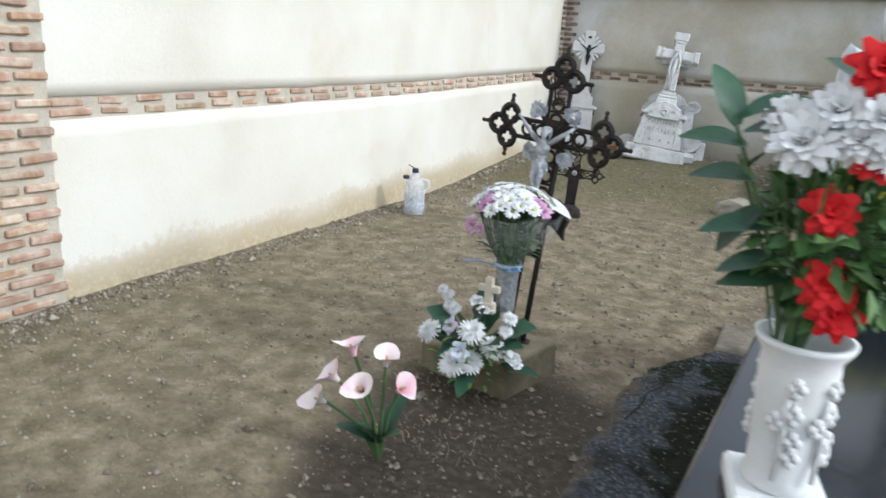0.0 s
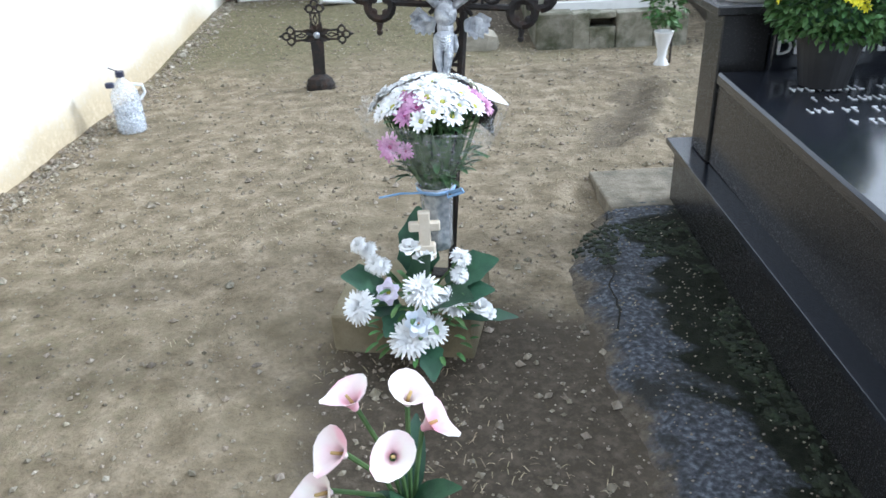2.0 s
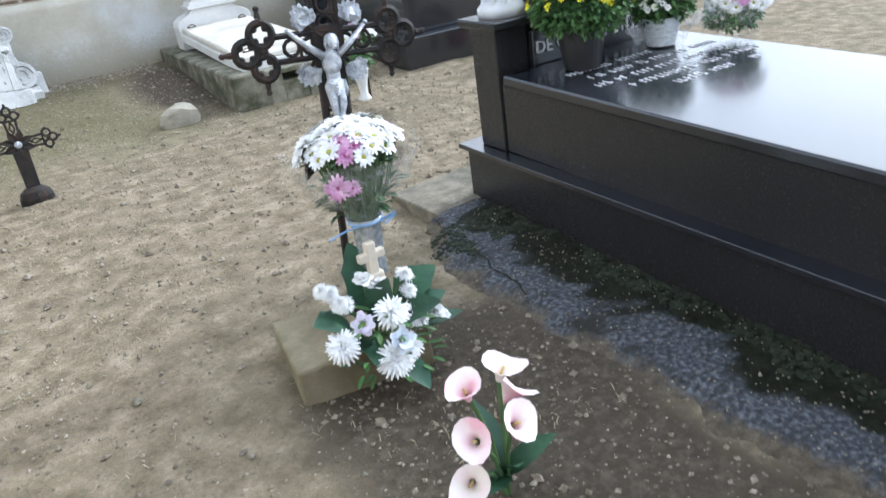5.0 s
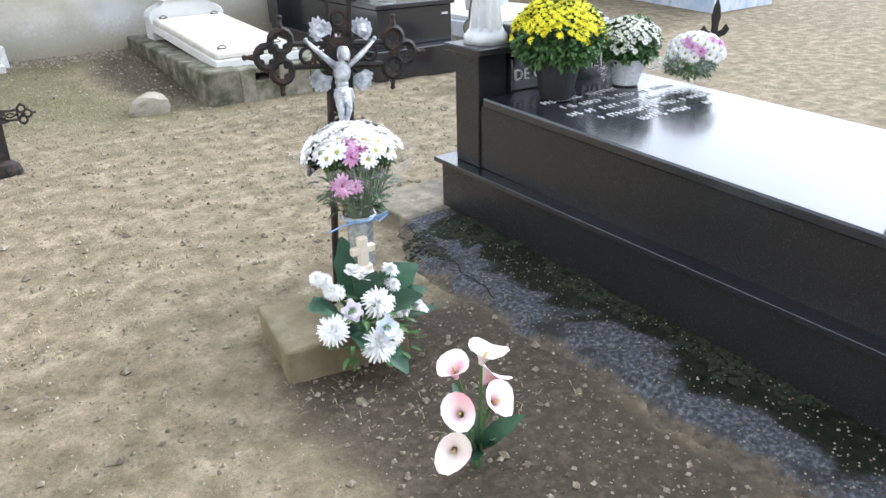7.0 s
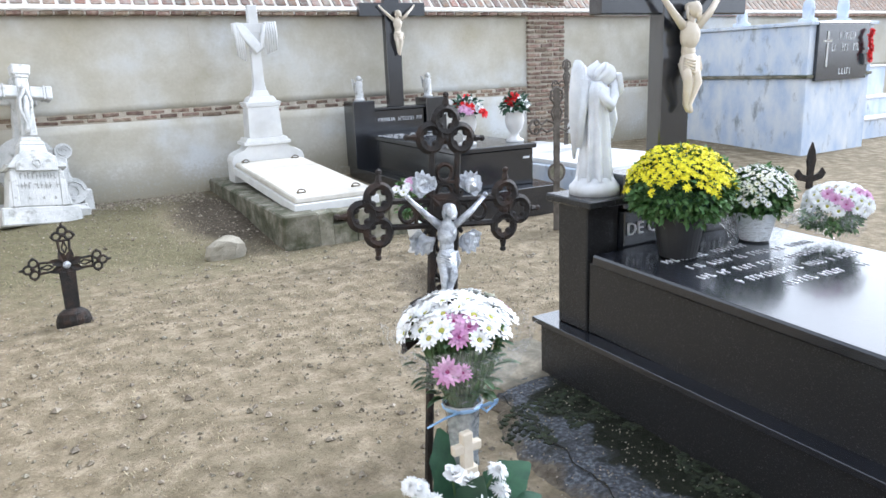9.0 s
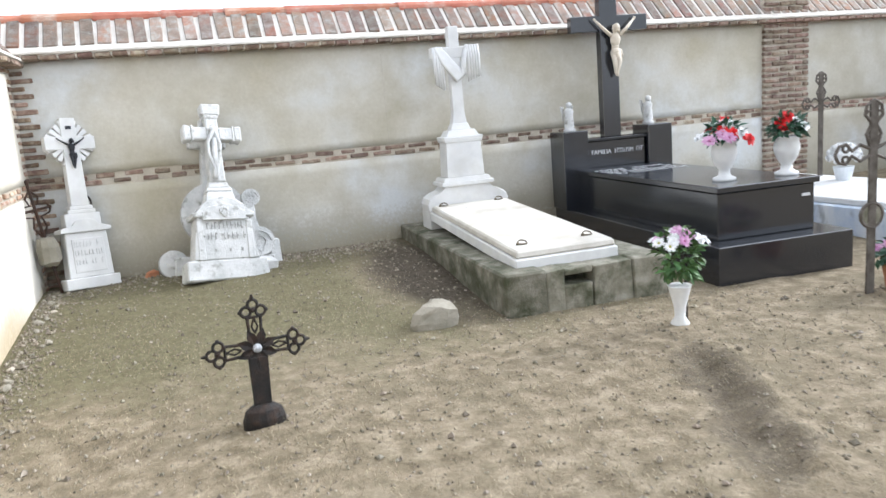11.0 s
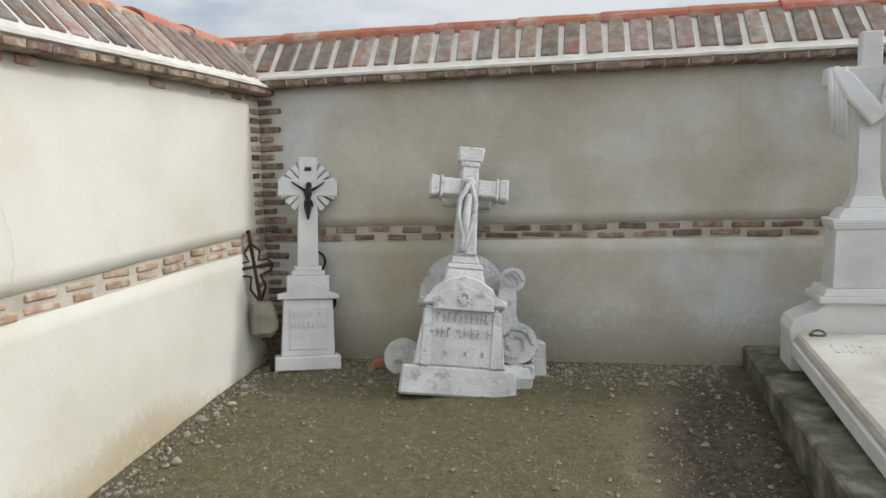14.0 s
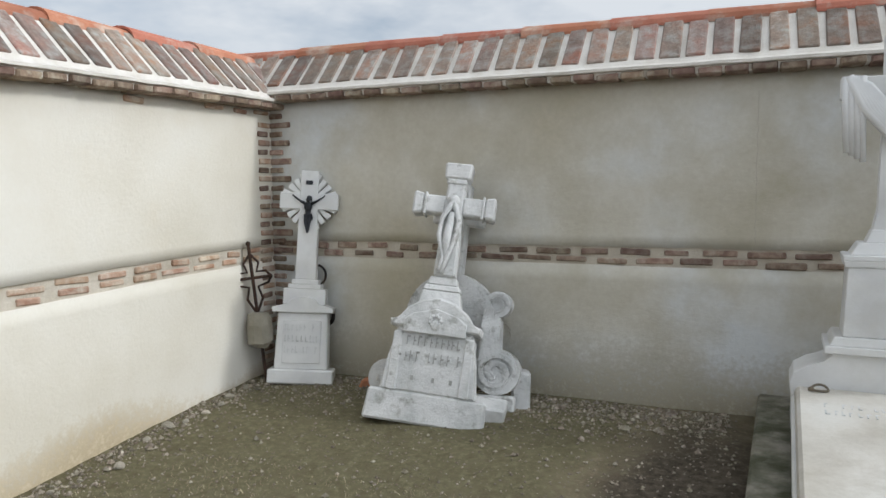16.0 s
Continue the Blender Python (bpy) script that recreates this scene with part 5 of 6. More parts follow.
for k in range(40):
    a, q = rf.uniform(0, 6.28), rf.uniform(0.02, 0.13)
    tube(bm, [(0.02 * math.cos(a), 0.02 * math.sin(a), -0.06), (q * 0.5 * math.cos(a), q * 0.5 * math.sin(a), 0.1), (q * math.cos(a), q * math.sin(a), 0.25)], 0.003, 4)
tagged(part("stem_cluster", bm, M_STEM, fv), kind="stuff")
tagged(part("fine_greenery", foliage((0.04, 0, 0.14), (0.12, 0.10, 0.13), 420, 0.045, rf, -1), M_GREENL, fv), kind="stuff")
for x, y, z, s in ((0.02, -0.075, 0.195, 0.042), (0.035, -0.075, 0.085, 0.042), (0.055, -0.075, 0.045, 0.042), (0.045, -0.06, 0.40, 0.045), (0.06, -0.08, 0.27, 0.03)):
    put(rf.choice(REDB), fv, (x, y, z), (0.2, -1, 0.35), s, rf, "red rose")
for x, y, z, s in ((-0.03, -0.08, 0.29, 0.062), (0.01, -0.06, 0.335, 0.062), (0.07, -0.07, 0.33, 0.062), (0.11, -0.05, 0.31, 0.062), (0.05, -0.03, 0.345, 0.06), (0.13, -0.03, 0.36, 0.062), (0.04, -0.08, 0.30, 0.05), (-0.055, -0.05, 0.315, 0.05), (0.09, -0.085, 0.285, 0.05)):
    put(rf.choice(CARN), fv, (x, y, z), (-0.2, -1, 0.6), s * 0.9, rf, "large white carnation")
bm = B()
tube(bm, [(-0.02, -0.02, 0.0), (-0.06, -0.03, 0.14), (-0.13, -0.03, 0.30)], [0.005, 0.004, 0.003], 5)
part("branch", bm, M_STEM, fv)
for b, d in (((-0.02, -0.03, 0.07), (-1, -0.3, 0.05)), ((-0.03, -0.03, 0.10), (-1, -0.1, -0.1)), ((-0.06, -0.03, 0.15), (-1, -0.4, 0.1)), ((-0.07, -0.03, 0.18), (-0.8, -0.2, -0.7)), ((-0.09, -0.03, 0.22), (-1, 0.0, 0.2)), ((-0.10, -0.03, 0.24), (0.3, -0.4, 0.5)), ((-0.11, -0.03, 0.27), (-1, -0.3, 0.35)), ((-0.12, -0.03, 0.29), (0.6, -0.4, 0.3)), ((-0.13, -0.03, 0.30), (-0.3, -0.1, 0.9)), ((-0.13, -0.03, 0.31), (0.9, -0.2, 0.7)), ((0.06, -0.03, 0.35), (0.3, -0.2, 0.6)), ((0.06, -0.03, 0.35), (-0.5, -0.2, 0.6)), ((0.0, -0.05, 0.25), (-0.5, -0.3, 0.9))):
    part("leaf", leaf(B(), b, d, 0.105, 0.048, (0, -0.5, 1), 0.5, 0, 8), M_GREEN, fv, smooth=True)


# ---- stones leaning in the corner ----
rb = random.Random(31)
rc = thing("sunburst_headstone", "small white marble headstone with a sunburst cross, leaning", "headstone", pose(-2.965, 9.36, 0.15, -7.5, 3.2, 24) @ Matrix.Diagonal((1, 1, 1.045, 1)))
part("plinth", box(B(), -0.215, 0.215, -0.10, 0.08, 0, 0.09, 0.008), M_MARBLE, rc)
part("pedestal", box(B(), -0.175, 0.175, -0.08, 0.07, 0.09, 0.45, 0.006, (0.93, 0.95)), M_MARBLE, rc)
part("inscription_panel", box(B(), -0.125, 0.125, -0.086, -0.06, 0.13, 0.40, 0.003), M_MARBLE, rc)
arch = [(-0.20, 0.45), (-0.20, 0.48), (-0.13, 0.50)] + [(0.10 * math.cos(math.pi - k * math.pi / 8), 0.50 + 0.055 * math.sin(math.pi - k * math.pi / 8)) for k in range(9)] + [(0.13, 0.50), (0.20, 0.48), (0.20, 0.45)]
part("cornice", prism(B(), arch, -0.10, 0.075, 0.004), M_MARBLE, rc)
bm = B()
for x, z0, z1 in ((0.14, 0.50, 0.60), (0.11, 0.60, 0.63), (0.09, 0.63, 0.66)):
    box(bm, -x, x, -0.06, 0.06, z0, z1, 0.004)
part("neck", bm, M_MARBLE, rc)
part("shaft", box(B(), -0.07, 0.07, -0.045, 0.045, 0.66, 1.07, 0.004, (0.9, 1)), M_MARBLE, rc)
bm = B()
box(bm, -0.06, 0.06, -0.045, 0.045, 1.05, 1.36, 0.004)
box(bm, -0.195, 0.195, -0.043, 0.043, 1.11, 1.215, 0.004)
part("cross", bm, M_MARBLE, rc)
for q in range(4):
    for k in range(4):
        a = q * math.pi / 2 + math.radians(17 + 18.5 * k)
        l = (0.185, 0.166, 0.166, 0.185)[k]
        bm = B()
        prism(bm, [(0.04, -0.007), (l, -0.0195), (l + 0.006, 0), (l, 0.0195), (0.04, 0.007)], -0.03, 0.03, 0.003)
        part("sun_ray", bm, M_MARBLE, rc, at=pose(0, 0, 1.163, 0, -math.degrees(a), 0))
part("crucified_figure", figure(B(), 0.235, 0.16), M_DARKFIG, rc, "small black crucified figure", True, pose(0, -0.06, 0.96))
part("title_plate", box(B(), -0.022, 0.022, -0.052, -0.044, 1.27, 1.295), M_DARKFIG, rc)
bm = B()
for k in range(3):
    bars(bm, -0.11, 0.10, -0.088, 0.335 - k * 0.07, 0.042, rb)
tagged(part("lettering", bm, M_MARBLEOLD, rc), kind="stuff")

lc = thing("carved_headstone", "large weathered white stone cross headstone leaning on the wall", "headstone", pose(-1.885, 8.93, 0.12, -17.5, 6.5, 13))
part("plinth", rough_up(box(B(), -0.345, 0.345, -0.09, 0.13, 0, 0.17, 0.012, (0.96, 0.9)), 0.006, 9), M_MARBLEOLD, lc)
bm = prism(B(), [(-0.27, 0.17), (-0.245, 0.36), (-0.215, 0.53), (0.215, 0.53), (0.245, 0.36), (0.27, 0.17)], -0.075, 0.11, 0.01)
part("pedestal", bm, M_MARBLEOLD, lc)
for s in (-1, 1):
    part("corner_roll", box(B(), s * 0.205 - 0.03, s * 0.205 + 0.03, -0.085, 0.12, 0.17, 0.50, 0.006, (0.8, 1)), M_MARBLEOLD, lc)
part("gable", prism(B(), [(-0.255, 0.53), (-0.26, 0.565), (-0.20, 0.575), (-0.17, 0.64), (-0.09, 0.69), (0, 0.71), (0.09, 0.69), (0.17, 0.64), (0.20, 0.575), (0.26, 0.565), (0.255, 0.53)], -0.10, 0.13, 0.01), M_MARBLEOLD, lc)
gp = part("gable_panel", prism(B(), [(-0.18, 0.50), (-0.18, 0.57), (-0.13, 0.61), (0, 0.645), (0.13, 0.61), (0.18, 0.57), (0.18, 0.50)], -0.108, -0.09, 0.004), M_MARBLEOLD, lc)
bm = B()
for k in range(10):
    a = k * 0.7
    ball(bm, (0.03 * math.cos(a), -0.11, 0.575 + 0.028 * math.sin(a)), 0.013, 6, 5)
ball(bm, (0, -0.11, 0.55), (0.024, 0.012, 0.03))
part("carved_wreath", bm, M_MARBLEOLD, gp)
bm = B()
for x, z0, z1, t in ((0.125, 0.66, 0.755, 0.86), (0.11, 0.757, 0.79, 0.9), (0.088, 0.792, 0.84, 0.88)):
    box(bm, -x, x, -x * 0.55, x * 0.55 + 0.02, z0, z1, 0.006, (t, t))
part("neck", bm, M_MARBLEOLD, lc)
bm = B()
box(bm, -0.065, 0.065, -0.05, 0.06, 0.84, 1.46, 0.012, (0.82, 0.85))
box(bm, -0.075, 0.075, -0.055, 0.065, 1.43, 1.53, 0.012, (1.12, 1.05))
box(bm, -0.06, 0.06, -0.052, 0.062, 1.40, 1.432, 0.006)
part("cross_shaft", rough_up(bm, 0.004, 12), M_MARBLEOLD, lc)
for s in (-1, 1):
    bm = B()
    box(bm, -0.055, 0.055, -0.045, 0.055, 0.05, 0.18, 0.01)
    box(bm, -0.068, 0.068, -0.052, 0.062, 0.165, 0.18, 0.004)
    box(bm, -0.06, 0.06, -0.05, 0.06, 0.18, 0.245, 0.012, (1.18, 1.1))
    part("cross_arm", bm, M_MARBLEOLD, lc, at=pose(0, 0, 1.27, 0, 90 * s, 0))
bm = B()
tube(bm, [(0, -0.065, 1.29), (-0.055, -0.07, 1.18), (-0.06, -0.07, 1.08), (-0.02, -0.07, 0.96), (-0.035, -0.07, 0.86)], [0.022, 0.014, 0.015, 0.016, 0.02], 7)
tube(bm, [(0, -0.065, 1.29), (0.045, -0.07, 1.17), (0.03, -0.07, 1.05), (0.0, -0.07, 0.94), (-0.02, -0.07, 0.86)], [0.022, 0.014, 0.015, 0.016, 0.02], 7)
tube(bm, [(0.0, -0.065, 1.22), (-0.012, -0.068, 1.05), (-0.01, -0.06, 0.9)], [0.02, 0.028, 0.02], 7)
ball(bm, (0, -0.065, 1.29), (0.035, 0.022, 0.04))
part("carved_shroud", bm, M_MARBLEOLD, lc, smooth=True)
bm = B()
bars(bm, -0.15, 0.15, -0.079, 0.43, 0.055, rb)
bars(bm, -0.19, 0.19, -0.079, 0.34, 0.055, rb)
for x in (-0.1, 0.02, 0.12):
    box(bm, x, x + 0.016, -0.08, -0.074, 0.235, 0.262)
tagged(part("lettering", bm, mat("worn_engraving", [(0.30, 0.30, 0.28), (0.38, 0.38, 0.36)], 20, 0.9), lc), kind="stuff")


def volute(bm, c, r, turns=1.8, w=0.035, y0=-0.05, y1=0.06):
    pts = []
    n = int(turns * 18)
    for k in range(n + 1):
        a = 2 * math.pi * turns * k / n
        q = r * (1 - 0.72 * k / n)
        pts.append((c[0] + q * math.cos(a), c[1] + q * math.sin(a)))
    for (x0, z0), (x1, z1) in zip(pts, pts[1:]):
        d = Vector((x1 - x0, z1 - z0)).normalized() * 0.004
        nx, nz = -(z1 - z0), (x1 - x0)
        q = math.hypot(nx, nz)
        nx, nz = nx / q * w / 2, nz / q * w / 2
        prism(bm, [(x0 - nx - d.x, z0 - nz - d.y), (x0 + nx - d.x, z0 + nz - d.y), (x1 + nx + d.x, z1 + nz + d.y), (x1 - nx + d.x, z1 - nz + d.y)], y0, y1)
    return bm


fr = thing("broken_scroll_stone", "broken weathered scroll carving leaning behind a headstone", "stone fragment", pose(-1.585, 9.25, 0.12, -13, 0, 6) @ Matrix.Diagonal((1.15, 1, 1.10, 1)))
bm = B()
lathe(bm, [(0.02, -0.05), (0.11, -0.05), (0.12, -0.04), (0.12, 0.05), (0.02, 0.05)], 28)
moved(bm, pose(0.02, 0, 0.22, 90, 0, 0))
box(bm, -0.10, 0.12, -0.06, 0.05, 0.0, 0.10, 0.01)
volute(bm, (0.02, 0.22), 0.10, 1.7, 0.024, -0.07, -0.045)
part("volute", bm, M_MARBLEOLD, fr)
bm = B()
prism(bm, [(-0.09, 0.20), (-0.08, 0.36), (-0.055, 0.46), (-0.06, 0.55), (0.03, 0.58), (0.035, 0.47), (0.02, 0.38), (0.05, 0.30)], -0.045, 0.045, 0.012)
part("scroll_neck", bm, M_MARBLEOLD, fr)
bm = lathe(B(), [(0.01, -0.05), (0.062, -0.05), (0.07, -0.04), (0.07, 0.05), (0.01, 0.05)], 20)
moved(bm, pose(0.015, 0, 0.58, 90, 0, 0))
volute(bm, (0.015, 0.58), 0.058, 1.4, 0.018, -0.066, -0.045)
part("upper_volute", bm, M_MARBLEOLD, fr)

fb = tagged(part("stone_fragment", rough_up(box(B(), -0.055, 0.055, -0.08, 0.08, 0, 0.24, 0.015, (0.9, 0.9)), 0.012, 8, 4), M_MARBLEOLD, at=pose(-1.45, 9.36, 0.12, -6, 4, 14)), "squared piece of broken white stone by the wall", "stone fragment")
fc = tagged(part("stone_fragment", rough_up(box(B(), -0.13, 0.13, -0.09, 0.09, 0, 0.13, 0.012), 0.008, 8, 6), M_MARBLEOLD, at=pose(-1.60, 9.10, 0.11, 4, 6, 12)), "low broken block of bluish white stone", "stone fragment")
fd = thing("fallen_cross", "grey stone cross propped behind the carved headstone", "headstone", pose(-1.975, 9.34, 0.12, -9, 6, 8))
bm = B()
box(bm, -0.07, 0.07, -0.05, 0.05, 0.3, 1.36, 0.01, (0.85, 1))
box(bm, -0.16, 0.16, -0.05, 0.05, 1.10, 1.22, 0.01)
part("cross", rough_up(bm, 0.005, 9), M_MARBLEOLD, fd)
part("disc", moved(lathe(B(), [(0.01, -0.05), (0.27, -0.05), (0.285, -0.03), (0.285, 0.05), (0.01, 0.05)], 32), pose(0.03, 0.0, 0.52, 90, 0, 0)), M_MARBLEOLD, fd)
part("base", box(B(), -0.33, 0.2, -0.07, 0.07, 0.0, 0.16, 0.01), M_MARBLEOLD, fd)
fe = tagged(part("scroll_fragment", moved(volute(lathe(B(), [(0.02, -0.05), (0.11, -0.05), (0.12, -0.04), (0.12, 0.05), (0.02, 0.05)], 24), (0, 0), 0.09, 1.4, 0.025, -0.02, 0.02), pose(0, 0, 0.12, 78, 0, 10)), M_MARBLEOLD, at=pose(-2.30, 9.34, 0.13)), "small round scroll fragment of weathered stone", "stone fragment")
tc = tagged(part("roof_tile_shard", rough_up(box(B(), -0.07, 0.07, -0.04, 0.05, 0, 0.09, 0.012, (0.6, 0.7)), 0.02, 9, 2), M_TERRA, at=pose(-2.49, 9.42, 0.12, 0, 0, 30)), "broken orange terracotta shard on the ground", "tile shard")

# rubble along the foot of the west wall
rr = random.Random(63)
for k in range(16):
    y = 6.9 + 2.35 * (k + rr.uniform(-0.3, 0.3)) / 16
    x = LEFT + 0.07 + abs(rr.gauss(0, 0.07))
    r = rr.uniform(0.012, 0.028)
    lump = rough_up(ball(B(), (0, 0, 0), (r * rr.uniform(1.0, 1.6), r, r * 0.75), 8, 6), r * 0.5, 14 / r * 0.03, k * 1.7)
    tagged(part("rubble_stone", lump, M_STONE if k % 4 else M_MORTAR, at=pose(x, y, ground_z(x, y) + r * 0.35, 0, 0, rr.uniform(0, 180))), "small pale lump of broken mortar and stone", "stone", "rubble at the wall's foot")

# rusty iron cross standing in the corner
cc = thing("rusty_cross", "thin rusted wrought-iron cross on a broken stone foot", "grave cross", pose(-3.17, 9.27, 0.10, -3, -6, 30))
bm = B()
tube(bm, [(0, 0, 0.0), (0, 0, 0.98)], 0.012, 6)
tube(bm, [(-0.11, 0, 0.76), (0.11, 0, 0.76)], 0.011, 6)
for s in (-1, 1):
    tube(bm, [(0, 0, 0.92), (s * 0.05, 0, 0.86), (s * 0.03, 0, 0.80), (s * 0.09, 0, 0.80), (s * 0.12, 0, 0.76)], 0.009, 5)
    tube(bm, [(0, 0, 0.52), (s * 0.05, 0, 0.62), (s * 0.03, 0, 0.70), (s * 0.10, 0, 0.72), (s * 0.12, 0, 0.76)], 0.009, 5)
for a in (0, 1.57, 3.14):
    ball(bm, (0.115 * math.cos(a), 0, 0.76 + (0.23 * math.sin(a))), 0.016)
rust = mat("orange_rust", [(0.018, 0.012, 0.009), (0.06, 0.028, 0.015)], 20, 0.9, bump=0.5, fine=120)
part("ironwork", bm, rust, cc)
part("stone_collar", rough_up(lathe(B(), [(0.035, 0.28), (0.085, 0.33), (0.09, 0.45), (0.055, 0.52), (0.02, 0.53)], 10), 0.025, 9, 3), M_STONE, cc)
wr = thing("iron_hoop", "old dark iron wreath hoop leaning in the corner", "wreath", pose(-2.97, 9.53, 0.13, -3, 0, 0))
bm = B()
ringed(bm, (0.02, 0.72), 0.07, 0.009, 20)
ringed(bm, (0.10, 0.44), 0.05, 0.014, 18)
tube(bm, [(0, 0, 0), (0, 0, 0.5)], 0.012, 6)
part("hoop", bm, M_IRON, wr)

# ---- small iron cross in the earth ----
sc = thing("small_iron_cross", "small rusted cast-iron grave cross stuck in the earth", "grave cross", pose(-1.93, 6.02, ground_z(-1.93, 6.02), -3, 2, 8))
bm = B()
prism(bm, [(-0.042, 0.0), (-0.04, 0.14), (-0.045, 0.32), (0.045, 0.32), (0.04, 0.14), (0.042, 0.0)], -0.012, 0.012, 0.003)
lathe(bm, [(0.10, -0.03), (0.10, 0.03), (0.085, 0.07), (0.05, 0.095), (0.01, 0.10)], 16, sy=0.6)
part("foot", bm, M_IRON, sc)
for ang in (0, 90, -90):
    bm = B()
    for s in (-1, 1):
        tube(bm, [(s * 0.026, 0, 0.03), (s * 0.028, 0, 0.09), (s * 0.032, 0, 0.15)], 0.0075, 5)
        tube(bm, [(0, 0, 0.07), (s * 0.014, 0, 0.10), (0, 0, 0.14)], 0.005, 5)
        ringed(bm, (s * 0.034, 0.172), 0.023, 0.0075, 12)
        ball(bm, (s * 0.060, 0, 0.172), 0.010, 6, 5)
    tube(bm, [(-0.03, 0, 0.145), (0.03, 0, 0.145)], 0.007, 5)
    ringed(bm, (0, 0.203), 0.023, 0.0075, 12)
    ball(bm, (0, 0, 0.178), 0.014, 6, 5)
    tube(bm, [(0, 0, 0.222), (0, 0, 0.25)], [0.012, 0.005], 6)
    part("arm", bm, M_IRON, sc, at=pose(0, 0, 0.36, 0, ang, 0))
bm = B()
for k in range(8):
    a = k * math.pi / 4 + math.pi / 8
    leaf(bm, (0.02 * math.cos(a), -0.006, 0.36 + 0.02 * math.sin(a)), (math.cos(a), -0.1, math.sin(a)), 0.075, 0.04, (0, -1, 0), 0.15, 0.2, 5)
ringed(bm, (0, 0.36), 0.032, 0.009, 14)
part("centre_star", bm, M_IRON, sc)
part("medallion", moved(lathe(B(), [(0.022, 0), (0.02, 0.008), (0.01, 0.012)], 12), pose(0, -0.008, 0.36, 90, 0, 0)), M_SILVER, sc)

# ---- field stone ----
fs = tagged(part("field_stone", rough_up(rough_up(ball(B(), (0, 0, 0), (0.16, 0.13, 0.17), 12, 8), 0.05, 5, 2), 0.02, 12), M_STONE, at=pose(-0.74, 7.01, 0.02, 0, 12, 20)), "rounded pale field stone lying on the earth", "stone")

# ---- grave vase with flowers, behind the iron cross ----
v2 = thing("grave_vase", "white grave vase with wilted white and pink flowers", "vase", pose(0.50, 6.15, 0.0))
part("cup", lathe(B(), [(0.05, 0), (0.055, 0.02), (0.03, 0.06), (0.035, 0.12), (0.065, 0.24), (0.07, 0.25), (0.05, 0.24)], 18), M_URN, v2, smooth=True)
part("stake", tube(B(), [(0.07, 0.03, 0), (0.07, 0.03, 0.42)], 0.009, 6), M_IRON, v2)
tagged(part("leaves", foliage((0, 0, 0.42), (0.13, 0.12, 0.17), 260, 0.06, rb, -0.9), M_GREENL, v2), kind="stuff")
for k in range(26):
    a, q = rb.uniform(0, 6.28), rb.uniform(0.02, 0.15)
    put(rb.choice(DAISY + MAUVE + ROSEW), v2, (q * math.cos(a), q * math.sin(a), 0.58 - q * 0.5), (math.cos(a), math.sin(a) - 0.6, 1.2), 0.04, rb)


# ---- thin iron cross with a ring ----
def scroll_cross(name, label, m, h, span, arm_z, ring_z, material):
    c = thing(name, label, "grave cross", m)
    bm = B()
    box(bm, -0.028, 0.028, -0.008, 0.008, 0, h, 0.002)
    part("shaft", bm, material, c)
    for ang, l in ((90, span), (-90, span), (0, h - arm_z)):
        bm = B()
        for s in (-1, 1):
            tube(bm, [(s * 0.02, 0, 0.02), (s * 0.05, 0, l * 0.35), (s * 0.015, 0, l * 0.55), (s * 0.06, 0, l * 0.72), (s * 0.05, 0, l * 0.9), (0, 0, l)], 0.011, 5)
            ringed(bm, (s * 0.035, l * 0.72), 0.022, 0.009, 10)
        part("scroll_arm", bm, material, c, at=pose(0, 0, arm_z, 0, ang, 0))
    if ring_z:
        bm = B()
        ringed(bm, (0, ring_z), 0.075, 0.012, 20)
        part("ring", bm, material, c)
        part("oval_plate", moved(lathe(B(), [(0.068, -0.004), (0.068, 0.004)], 20), pose(0, 0, ring_z, 90, 0, 0)), M_CURB, c)
    return c


M_PALEIRON = mat("pale_weathered_iron", [(0.07, 0.058, 0.045), (0.17, 0.15, 0.13)], 16, 0.8, metal=0.2, bump=0.4, fine=120)
scroll_cross("scroll_cross", "weathered wrought-iron scroll cross with an oval plate", pose(1.82, 6.0, 0.0, 0, 0, -10), 1.21, 0.26, 0.90, 0.51, M_PALEIRON)
scroll_cross("scroll_cross", "silver-grey painted iron cross on a white grave", pose(4.35, 8.73, 0.33, 0, 0, -10), 1.1, 0.22, 0.78, 0, M_PALEIRON)
pf = thing("flower_heap", "heap of pink flowers in a red pot on the earth", "flowers", pose(2.08, 5.98, 0.0))
part("pot", lathe(B(), [(0.09, 0), (0.12, 0.16), (0.13, 0.17), (0.10, 0.165)], 20), M_TERRA, pf)
tagged(part("leaves", foliage((0, 0, 0.25), (0.2, 0.15, 0.1), 180, 0.06, rb, -0.6), M_GREEN, pf), kind="stuff")
for k in range(34):
    a, q = rb.uniform(0, 6.28), rb.uniform(0.0, 0.2)
    put(rb.choice(MAUVE), pf, (q * math.cos(a), q * 0.8 * math.sin(a), 0.36 - q * 0.5), (math.cos(a) * 0.6, -0.4, 1), 0.04, rb)


